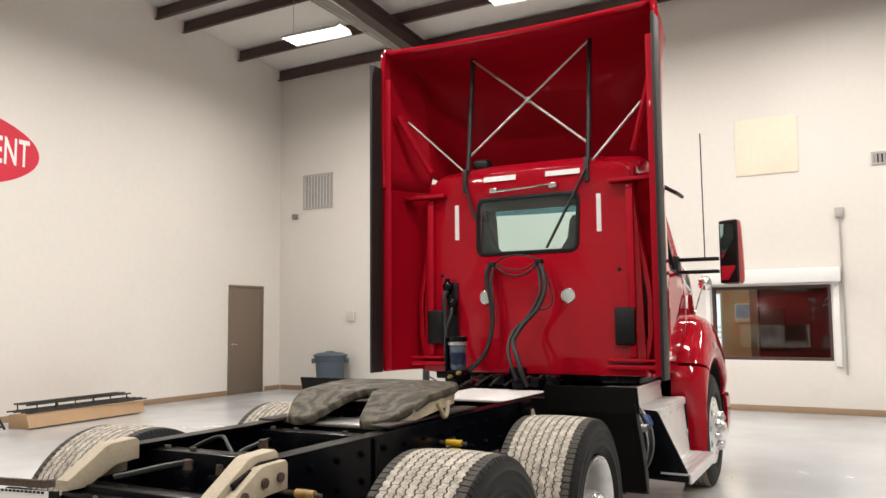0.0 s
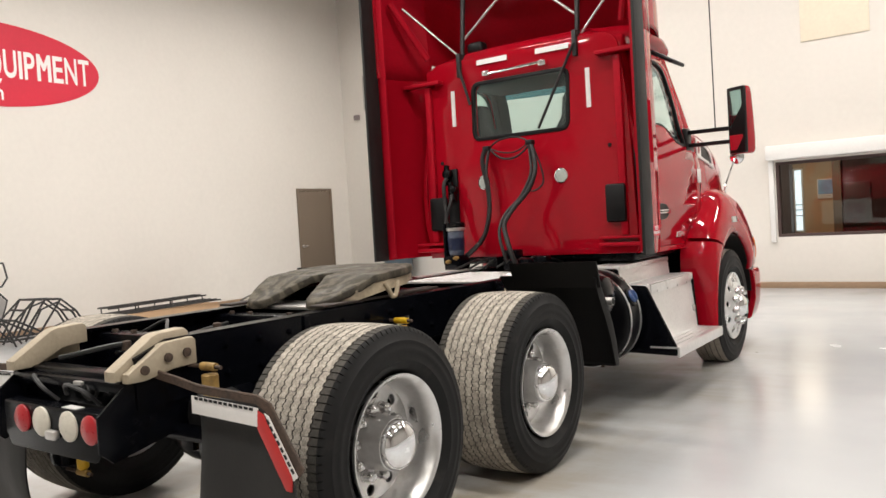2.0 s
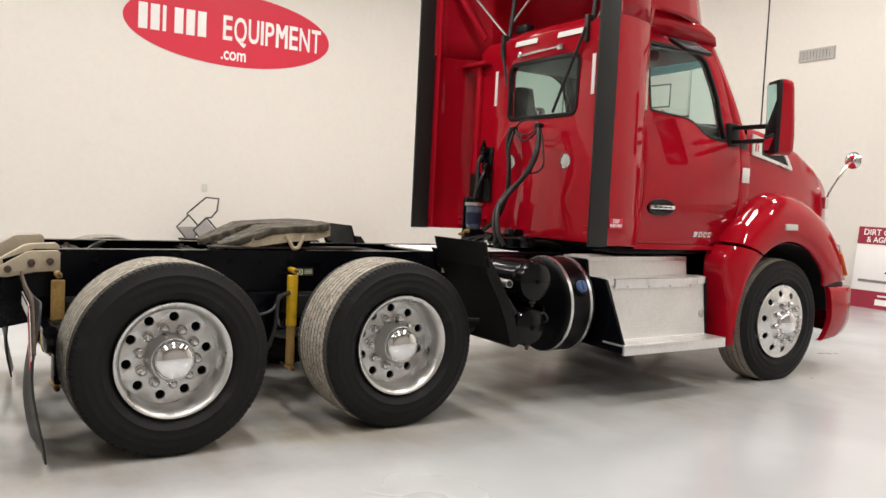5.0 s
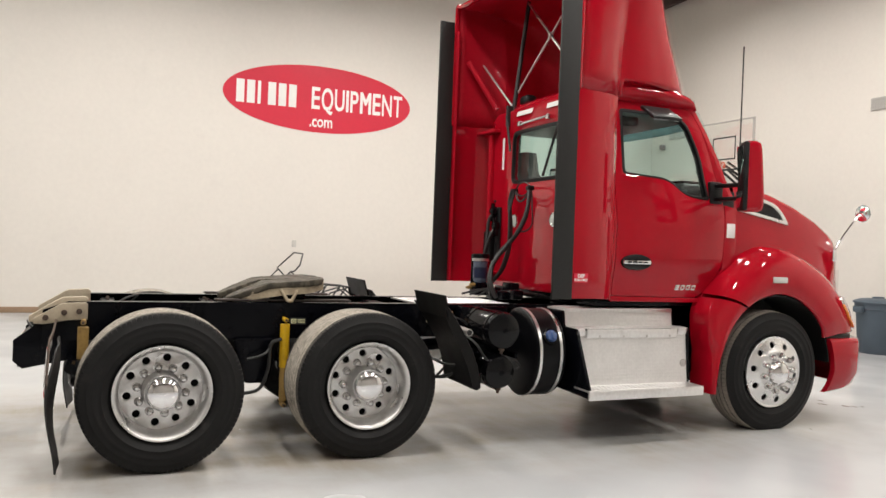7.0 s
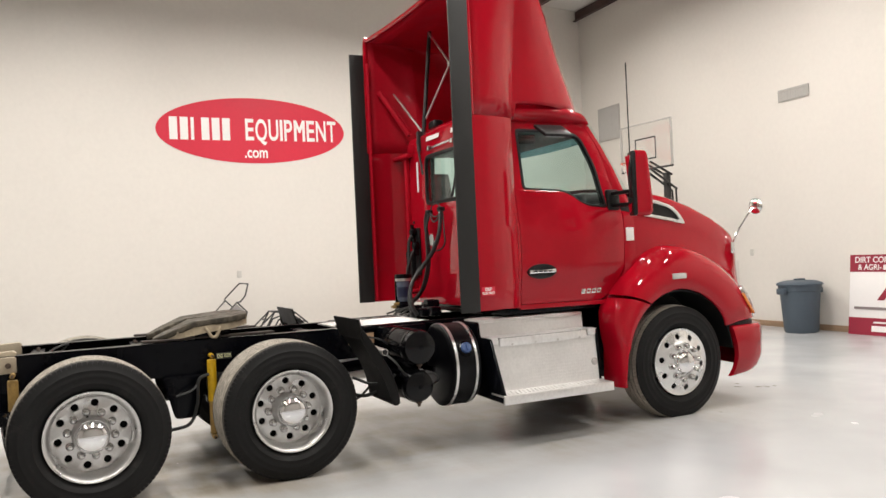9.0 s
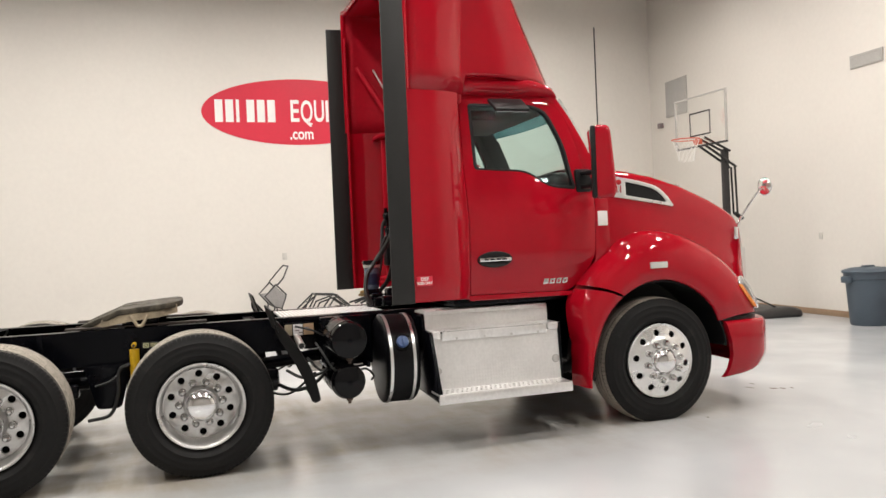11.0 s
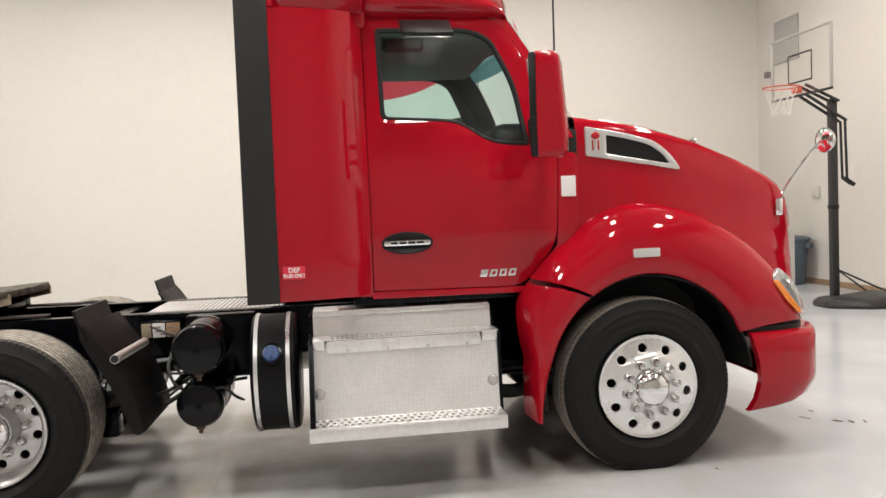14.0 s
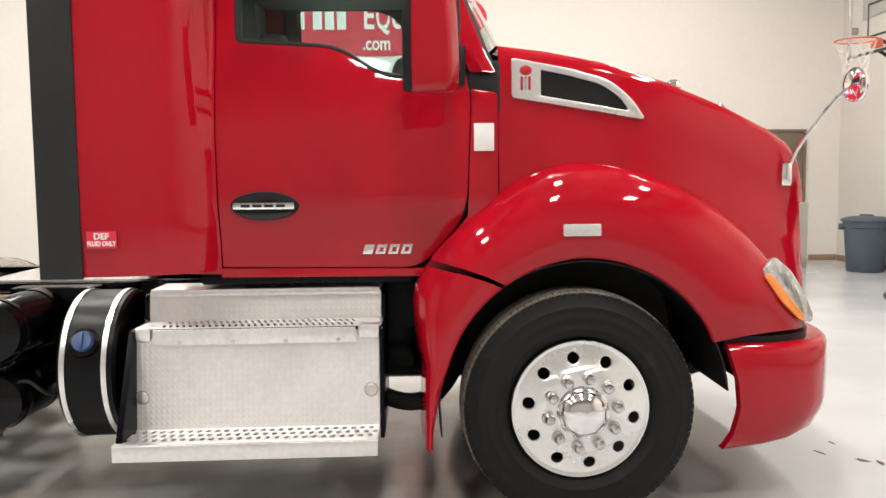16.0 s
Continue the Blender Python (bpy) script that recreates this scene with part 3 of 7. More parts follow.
def wall_vent(u, z0, w, h, n, upright, label):
    t = thing("wall_vent", (0, 0, 0), label, "vent")
    t.matrix_basis = W @ Matrix.Translation((u, 0, z0))
    fr = moved(plate([(0, 0), (w, 0), (w, h), (0, h)], [[(0.03, 0.03), (w - 0.03, 0.03), (w - 0.03, h - 0.03), (0.03, h - 0.03)]], 0.02, 0.003), TO_XZ)
    part("frame", moved(fr, Matrix.Translation((0, -0.012, 0))), VENT, t)
    part("backing", boxed(0.03, w - 0.03, -0.006, -0.002, 0.03, h - 0.03), DARK, t, "dark duct behind the louvres")
    for k in range(n):
        s = bmesh.new()
        if upright:
            q = 0.03 + (w - 0.06) * (k + 0.5) / n
            box(s, -(w - 0.06) / n * 0.4, (w - 0.06) / n * 0.4, -0.002, 0.002, 0.03, h - 0.03)
            moved(s, Matrix.Translation((q, -0.014, 0)) @ Matrix.Rotation(radians(30), 4, "Z"))
        else:
            q = 0.03 + (h - 0.06) * (k + 0.5) / n
            box(s, 0.03, w - 0.03, -0.002, 0.002, -(h - 0.06) / n * 0.4, (h - 0.06) / n * 0.4)
            moved(s, Matrix.Translation((0, -0.014, q)) @ Matrix.Rotation(radians(30), 4, "X"))
        part("slat", s, VENT, t)


wall_vent(-8.76, 4.06, 0.84, 0.79, 9, True, "grey louvred return air vent high on the wall")
wall_vent(-3.24, 3.97, 0.66, 0.20, 10, True, "small white register vent high on the wall")
wall_vent(2.72, 3.88, 0.66, 0.20, 10, True, "small white register vent high on the wall")


def wall_box(name, u, z, w, h, d, material, label, category):
    ob = part(name, boxed(-w / 2, w / 2, -d, 0, -h / 2, h / 2, bevel=min(0.006, d / 3)), material, None, "", 30)
    ob.matrix_basis = W @ Matrix.Translation((u, 0, z))
    return tagged(ob, label, category)


PANEL = mat("cream_panel_board", (0.78, 0.70, 0.56), 0.6, var=0.05, scale=2, fine=20)
wall_box("wall_panel", 1.18, 4.365, 0.98, 0.95, 0.02, PANEL, "square cream cover panel fixed high on the wall", "panel")
wall_box("thermostat", -7.40, 1.63, 0.22, 0.20, 0.05, PLATE_W, "grey thermostat box on the wall", "thermostat")
wall_box("alarm_sounder", -8.98, 3.92, 0.12, 0.11, 0.09, INK, "small dark sensor on the wall", "sensor")
wall_box("wall_socket", -4.05, 1.34, 0.08, 0.12, 0.015, PLATE_W, "pale socket plate on the wall", "socket")
so = part("wall_socket", boxed(0, 0.012, -0.045, 0.045, -0.068, 0.068, bevel=0.004), PLATE_W)
so.location = (SX, 1.98, 1.36)
tagged(so, "pale socket plate on the wall", "socket")

# office window with its roller shutter box and conduit
win = thing("window_1", (0, 0, 0), "office window with dark frame under a white roller shutter", "window")
win.matrix_basis = W
tagged(win, kind="structure")
u0, u1, z0, z1 = WIN
wf = moved(plate([(u0, z0), (u1, z0), (u1, z1), (u0, z1)], [[(u0 + 0.045, z0 + 0.045), (u1 - 0.045, z0 + 0.045), (u1 - 0.045, z1 - 0.045), (u0 + 0.045, z1 - 0.045)]], 0.1, 0.004), TO_XZ)
part("window_frame", moved(wf, Matrix.Translation((0, 0.05, 0))), BEAM, win, "dark bronze window frame")
g = part("pane", boxed(u0 + 0.045, u1 - 0.045, 0.05, 0.056, z0 + 0.045, z1 - 0.045), OFFICE_GLASS, win)
g.visible_shadow = False
part("shutter_box", boxed(u0 - 0.10, u1 + 0.16, -0.20, 0.0, 2.07, 2.30, bevel=0.02), TRIM, win, "white roller shutter housing")
part("shutter_guide", boxed(u1 + 0.03, u1 + 0.12, -0.06, 0.0, 0.75, 2.07, bevel=0.006), TRIM, win)
part("shutter_guide", boxed(u0 - 0.10, u0 - 0.02, -0.06, 0.0, 0.75, 2.07, bevel=0.006), TRIM, win)
cd = bmesh.new()
tube(cd, [(u1 + 0.18, -0.03, 0.62), (u1 + 0.18, -0.03, 3.12)], 0.016, 8, False)
cdo = part("conduit", cd, VENT)
cdo.matrix_basis = W
tagged(cdo, "grey steel conduit on the wall beside the window", "conduit")
wall_box("junction_box", u1 + 0.18, 3.17, 0.13, 0.15, 0.07, VENT, "grey junction box on the wall", "junction box")

# office behind the window
office = bmesh.new()
for a in ((-1.6, 3.4, 6.0, 6.1, 0, 2.7), (-1.7, -1.6, 0.2, 6.1, 0, 2.7), (3.4, 3.5, 0.2, 6.1, 0, 2.7), (-1.7, 3.5, 0.2, 6.1, 2.7, 2.8), (-1.7, 3.5, 0.2, 6.1, -0.1, 0.0)):
    box(office, *a)
structure("office_walls", office, TANWALL, "tan painted office room behind the window", W)
structure("office_partition", boxed(-0.16, 0.01, 5.6, 5.995, 0, 2.695), DOOR, "brown partition end post", W)
structure("office_partition", boxed(0.012, 3.395, 5.7, 5.995, 0, 2.695), MAROON_DIM, "dark maroon office partition", W)
structure("office_partition", boxed(-1.595, -1.075, 5.7, 5.995, 0, 2.695), BEAM, "dark office partition", W)
pic = part("picture", boxed(-0.56, -0.18, 5.97, 5.995, 1.42, 1.86, bevel=0.004), PAPER)
pic.matrix_basis = W
tagged(pic, "blue landscape calendar on the office wall", "picture")
part("print", boxed(-0.54, -0.20, 5.966, 5.9695, 1.52, 1.84), PICTURE, pic, "blue landscape print")
board = part("notice_board", boxed(0.04, 0.58, 5.66, 5.695, 0.80, 1.74, bevel=0.02), DASH)
board.matrix_basis = W
tagged(board, "dark grey board on the office partition", "board")
dayw = thing("window_2", (0, 0, 0), "narrow bright window in the office", "window")
dayw.matrix_basis = W
tagged(dayw, kind="structure")
part("pane", boxed(-1.04, -0.89, 5.98, 5.99, 0.72, 2.10), emitter("daylight_pane", (0.82, 0.92, 1.0), 1.3), dayw, "bright daylight pane")
part("window_frame", moved(plate([(-1.07, 0.69), (-0.86, 0.69), (-0.86, 2.13), (-1.07, 2.13)], [[(-1.04, 0.72), (-0.89, 0.72), (-0.89, 2.10), (-1.04, 2.10)]], 0.03, 0.003), Matrix.Translation((0, 5.98, 0)) @ TO_XZ), TRIM, dayw)
for z in (1.05, 1.18, 1.30):
    part("glazing_bar", boxed(-1.04, -0.89, 5.965, 5.978, z, z + 0.02), VENT, dayw)
dk = thing("desk", (0, 0, 0), "wooden office desk behind the window", "desk")
dk.matrix_basis = W
part("tabletop", boxed(0.1, 2.2, 0.35, 1.1, 0.71, 0.75, bevel=0.005), CARD, dk)
part("side_panel", boxed(0.12, 0.16, 0.4, 1.05, 0.0, 0.71), CARD, dk)
part("side_panel", boxed(2.14, 2.18, 0.4, 1.05, 0.0, 0.71), CARD, dk)
ol = bpy.data.lights.new("office_light", "AREA")
ol.size, ol.energy, ol.color = 0.6, 26, (1.0, 0.85, 0.65)
olo = new("office_light", ol)
olo.matrix_world = W @ Matrix.Translation((-0.5, 4.4, 2.65))


# ---- things standing along the walls ----
def waste_bin(x, y, rz):
    t = thing("waste_bin", (x, y, 0), "blue-grey round plastic waste bin with lid by the wall", "waste bin", "waste bins", rz)
    t.scale = (1.07, 1.07, 1.07)
    b = bmesh.new()
    lathe(b, [(0.0, 0.0), (0.0, 0.235), (0.02, 0.25), (0.50, 0.285), (0.64, 0.297), (0.65, 0.312), (0.74, 0.318), (0.745, 0.30), (0.70, 0.29), (0.03, 0.23), (0.03, 0.0)], 40, "z")
    part("body", b, BIN, t)
    b = bmesh.new()
    lathe(b, [(0.735, 0.322), (0.735, 0.338), (0.755, 0.342), (0.77, 0.33), (0.80, 0.24), (0.812, 0.10), (0.815, 0.0)], 40, "z")
    part("lid", b, BIN, t)
    part("lid_knob", boxed(-0.09, 0.09, -0.03, 0.03, 0.80, 0.835, bevel=0.01), BIN, t)
    for s in (-1, 1):
        h = bmesh.new()
        box(h, s * 0.335 - 0.035, s * 0.335 + 0.035, -0.085, 0.085, 0.60, 0.69, 0.012)
        part("handle", h, BIN, t)


waste_bin(-7.66, 10.05, 35)
waste_bin(-2.60, 9.72, 80)

# basketball stand
hoop = thing("basketball_stand", (-4.70, 8.87, 0), "portable basketball stand with clear backboard and black pole", "basketball hoop")
bb = bmesh.new()
base_out = rounded([(-0.20, -0.22), (0.26, -0.25), (0.52, 0.20), (0.62, 0.95), (0.30, 1.12), (-0.34, 0.98), (-0.36, 0.2)], 0.12)
loft(bb, [[(px * sc + 0.02 * math.sin(9 * py), (py - 0.35) * sc + 0.35, z + (0.02 * math.sin(7 * px + 4 * py) if z > 0.08 else 0)) for px, py in base_out] for sc, z in ((1.0, 0.0), (1.03, 0.04), (1.0, 0.09), (0.90, 0.13), (0.70, 0.15))], True, True)
part("base_tank", bb, TUBE, hoop, "black plastic ballast tank")
pb = bmesh.new()
box(pb, -0.05, 0.05, -0.05, 0.05, 0.06, 2.89, 0.012)
pole = part("pole", pb, TUBE, hoop, "square black steel pole")
part("collar", boxed(-0.055, 0.055, -0.055, 0.055, 1.36, 1.42, bevel=0.006), PLASTIC, pole)
for sx in (-0.26, 0.34):
    part("brace", tube(bmesh.new(), [(0, 0.03, 0.52), (sx, 0.72, 0.13)], 0.013, 8, False), TUBE, hoop)
for sx in (-0.08, 0.08):
    part("lift_arm", tube(bmesh.new(), [(sx, 0.05, 2.85), (sx, -0.45, 3.08)], 0.022, 8, False), TUBE, hoop)
    part("lift_arm", tube(bmesh.new(), [(sx, 0.16, 2.58), (sx, -0.45, 2.95)], 0.022, 8, False), TUBE, hoop)
for sx in (-0.05, 0.05):
    part("actuator", tube(bmesh.new(), [(sx, 0.16, 2.58), (sx, 0.18, 1.78), (sx, 0.30, 1.70)], 0.018, 8, False), TUBE, hoop)
part("crank_grip", tube(bmesh.new(), [(0.0, 0.17, 1.79), (0.0, 0.32, 1.69)], 0.03, 8, False), TUBE, hoop)
bw, bz0, bz1, by = 0.69, 2.93, 3.80, -0.47
gb = part("backboard", boxed(-bw + 0.02, bw - 0.02, by - 0.006, by + 0.006, bz0 + 0.02, bz1 - 0.02), BOARD, hoop, "clear acrylic backboard")
gb.visible_shadow = False
for a in ((-bw, bw, bz0, bz0 + 0.03), (-bw, bw, bz1 - 0.025, bz1), (-bw, -bw + 0.03, bz0 + 0.03, bz1 - 0.025), (bw - 0.03, bw, bz0 + 0.03, bz1 - 0.025)):
    part("board_frame", boxed(a[0], a[1], by - 0.018, by + 0.018, a[2], a[3], bevel=0.004), TUBE if a[3] < bz0 + 0.1 else VENT, hoop)
for a in ((-0.28, 0.28, 3.12, 3.145), (-0.28, 0.28, 3.50, 3.525), (-0.28, -0.255, 3.145, 3.50), (0.255, 0.28, 3.145, 3.50)):
    part("target_line", boxed(a[0], a[1], by - 0.010, by - 0.007, a[2], a[3]), TUBE, hoop)
rimb = bmesh.new()
tube(rimb, [(0.23 * math.cos(a), by - 0.30 + 0.23 * math.sin(a), 3.05) for a in (2 * math.pi * k / 36 for k in range(37))], 0.010, 8, False)
box(rimb, -0.07, 0.07, by - 0.10, by - 0.02, 2.97, 3.06, 0.006)
part("rim", rimb, ORANGE, hoop, "faded orange steel ring")
nb = bmesh.new()
for k in range(12):
    for s in (1, -1):
        pts = []
        for j in range(6):
            a = 2 * math.pi * (k + s * j * 0.5) / 12
            r = (0.225, 0.20, 0.17, 0.145, 0.13, 0.125)[j]
            pts.append((r * math.cos(a), by - 0.30 + r * math.sin(a), 3.05 - 0.075 * j))
        tube(nb, pts, 0.003, 4, False)
part("net", nb, NET, hoop, "white cord net")

# leaning poster board
po = thing("poster_board", (0, 0, 0), "maroon and white advertising board leaning on the wall", "sign board")
po.matrix_basis = W @ Matrix.Translation((-1.9, -0.16, 0.0)) @ Matrix.Rotation(radians(-6), 4, "X")
PW, PH = 1.52, 1.26
part("panel", boxed(0, PW, 0, 0.012, 0, PH, bevel=0.002), PAPER, po)
part("top_band", boxed(0.0, PW, -0.004, -0.0005, PH - 0.27, PH), MAROON, po, "maroon printed band")
part("bottom_band", boxed(0.0, PW, -0.004, -0.0005, 0.0, 0.27), MAROON, po, "maroon printed band")
PT = Matrix.Translation((0, -0.006, 0)) @ TO_XZ
words("DIRT CONSTRUCTION", 0.13, PAPER, po, "lettering", PT @ Matrix.Translation((PW / 2, PH - 0.085, 0)), 1.0, 0.001, 0.002)
words("& AGRI-", 0.12, PAPER, po, "lettering", PT @ Matrix.Translation((0.36, PH - 0.20, 0)), 1.0, 0.001, 0.002)
words("SERVICES", 0.12, PAPER, po, "lettering", PT @ Matrix.Translation((1.16, PH - 0.20, 0)), 1.0, 0.001, 0.002)
for a, m in (((0.60, 0.86, PH - 0.24, PH - 0.16), PAPER), ((0.10, 0.70, 0.40, 0.44), INK), ((0.80, 1.42, 0.40, 0.44), INK), ((0.45, 1.05, 0.19, 0.215), PAPER), ((0.42, 1.12, 0.06, 0.15), PAPER)):
    part("print_bar", boxed(a[0], a[1], -0.008, -0.0045, a[2], a[3]), m, po)
em = plate([(0.50, 0.55), (0.76, 0.88), (1.02, 0.55), (0.90, 0.55), (0.76, 0.73), (0.62, 0.55)], (), 0.003, 0.0005)
part("emblem", moved(em, Matrix.Translation((0, -0.003, 0)) @ TO_XZ), MAROON, po, "plain maroon chevron emblem")

# cardboard carton with steel racks, and bent tube frames
carton = thing("carton", (-8.62, 4.58, 0), "long cardboard carton with white label on the floor", "carton", "", 5)
carton_bm = boxed(-0.20, 0.20, -1.12, 1.10, 0, 0.20, bevel=0.006)
part("box", carton_bm, CARD, carton)
part("flap", moved(boxed(0.0, 0.19, -1.16, 1.16, 0.0, 0.004), Matrix.Translation((0.20, 0, 0.20)) @ Matrix.Rotation(radians(70), 4, "Y")), CARD, carton)
part("label", boxed(0.2005, 0.203, 0.72, 0.84, 0.03, 0.16), PAPER, carton, "white shipping label")
part("label", boxed(0.2005, 0.203, 0.30, 0.40, 0.07, 0.12), INK, carton, "brown printed mark")
rack = thing("steel_rack", (-8.62, 4.62, 0.21), "black steel grid racks lying stacked on the carton", "rack", "", 3)
for k, (x, z, y0, y1) in enumerate(((-0.20, 0.13, -1.05, 0.93), (-0.08, 0.13, -1.05, 0.95), (0.06, 0.12, -1.05, 0.95), (-0.18, 0.03, -1.18, 1.14), (-0.04, 0.03, -1.18, 1.15), (0.10, 0.03, -1.16, 1.16), (0.20, 0.02, -1.16, 1.16))):
    part("bar", tube(bmesh.new(), [(x, y0, z), (x + 0.01, y1, z + 0.01)], 0.013, 8, False), TUBE, rack)
for k in range(9):
    y = -1.0 + 0.235 * k
    part("cross_bar", tube(bmesh.new(), [(-0.21, y, 0.035), (0.21, y, 0.03)], 0.011, 8, False), TUBE, rack)
    part("post", tube(bmesh.new(), [(-0.19 + 0.12 * (k % 3), y, 0.03), (-0.19 + 0.12 * (k % 3), y, 0.13)], 0.011, 8, False), TUBE, rack)
bl = bmesh.new()
bmesh.ops.create_uvsphere(bl, u_segments=24, v_segments=14, radius=0.12)
ballo = part("ball", bl, SIGN_RED)
ballo.location = (-8.98, 5.0, 0.12)
tagged(ballo, "red rubber ball behind the carton", "ball")


def tube_frame(label, paths, r=0.016):
    t = thing("tube_frame", (-8.78, 2.2, 0), label, "tube frame", "steel frames on the floor")
    for pts in paths:
        part("tube", tube(bmesh.new(), [(x, y - 2.2, z) for x, y, z in pts], r, 8, False), TUBE, t)
    return t


paths = []
for x in (-0.18, 0.24):  # two bent sides, tied by cross tubes
    paths += [[(x, 1.92, 0.02), (x, 2.12, 0.34), (x, 2.42, 0.61), (x, 2.82, 0.58), (x, 3.05, 0.38), (x, 3.27, 0.02)],
              [(x + 0.05, 2.22, 0.02), (x + 0.05, 2.48, 0.46), (x + 0.05, 2.74, 0.54), (x + 0.05, 2.97, 0.36), (x + 0.05, 3.15, 0.02)],
              [(x, 2.42, 0.61), (x, 2.10, 0.05)], [(x, 2.82, 0.58), (x + 0.02, 2.42, 0.06)], [(x, 2.12, 0.34), (x, 2.62, 0.06)], [(x, 1.95, 0.06), (x, 3.22, 0.06)]]
for y, z in ((2.12, 0.34), (2.42, 0.61), (2.82, 0.58), (3.05, 0.38), (2.62, 0.06), (1.95, 0.06), (2.27, 0.47)):
    paths.append([(-0.18, y, z), (0.24, y, z)])
tube_frame("black bent steel tube frame lying on the floor", paths)
for dx, dy in ((-0.06, -0.62), (0.05, -0.35)):  # two folded frames under the chair
    tube_frame("black folded steel tube legs under the chair", [[(dx, 2.0 + dy, 0.02), (dx, 2.22 + dy, 0.33), (dx + 0.1, 2.45 + dy, 0.02)], [(dx + 0.3, 2.0 + dy, 0.02), (dx + 0.3, 2.22 + dy, 0.33), (dx + 0.36, 2.45 + dy, 0.02)], [(dx, 2.22 + dy, 0.33), (dx + 0.3, 2.22 + dy, 0.33)]], 0.014)
wide = [[(-0.36, 1.625, 0.862), (-0.55, 1.645, 0.885), (-0.50, 1.70, 0.95), (-0.20, 1.875, 1.19), (0.50, 1.875, 1.185), (0.85, 1.74, 0.99), (0.90, 1.635, 0.88), (0.70, 1.625, 0.866)]]
for x in (-0.34, 0.68):  # two five-cornered sides, each on two splayed legs
    wide += [[(x, 1.62, 0.868), (x, 1.80, 0.675), (x, 1.772, 0.58), (x, 1.71, 0.425), (x, 1.585, 0.455), (x, 1.415, 0.658), (x, 1.62, 0.868)],
             [(x, 1.585, 0.455), (x, 1.47, 0.016)], [(x, 1.71, 0.425), (x, 1.88, 0.016)]]
wide += [[(-0.34, 1.71, 0.425), (0.68, 1.71, 0.425)], [(-0.34, 1.585, 0.455), (0.68, 1.585, 0.455)]]
chair = tube_frame("wide black steel tube chair with grey mesh sides", wide, 0.014)
for x, outline in ((-0.34, [(1.43, 0.655), (1.785, 0.665), (1.76, 0.58), (1.705, 0.44), (1.59, 0.468)]), (0.68, [(1.43, 0.655), (1.61, 0.83), (1.785, 0.665), (1.76, 0.58), (1.705, 0.44), (1.59, 0.468)])):
    part("mesh_panel", moved(plate([(y - 2.2, z) for y, z in outline], (), 0.012, 0.003), Matrix.Translation((x, 0, 0)) @ TO_YZ), SEAT_MESH, chair, "grey mesh panel")


# ---- the tractor ----
truck = thing("truck", (0, 0, 0), "red day cab tractor truck with bare frame and tall roof fairing", "truck")
AX = (0.0, -1.32)  # drive axles
SY = 3.59  # steer axle
HZ = 0.50
DZ = 0.490  # drive wheel centres


def side_x(z):
    """Half width of the cab's side at a height."""
    return lerp(z, ((1.0, 0.995), (1.2, 1.005), (1.38, 1.045), (1.7, 1.05), (1.95, 1.01), (2.1, 0.975), (2.4, 0.935), (2.7, 0.895), (2.85, 0.86)))


def side_panel(outer, holes, thick, s, grid=0.09, push=0.0):
    """A body side panel with real openings, bent to the cab's side."""
    bm = moved(plate(outer, holes, thick, 0.004), TO_YZ)
    zs = [p[1] for p in outer]
    sliced(bm, "z", np.arange(min(zs) + grid / 2, max(zs), grid))
    for v in bm.verts:
        v.co.x = s * (v.co.x - thick / 2 + side_x(v.co.z) + push)
    return bm


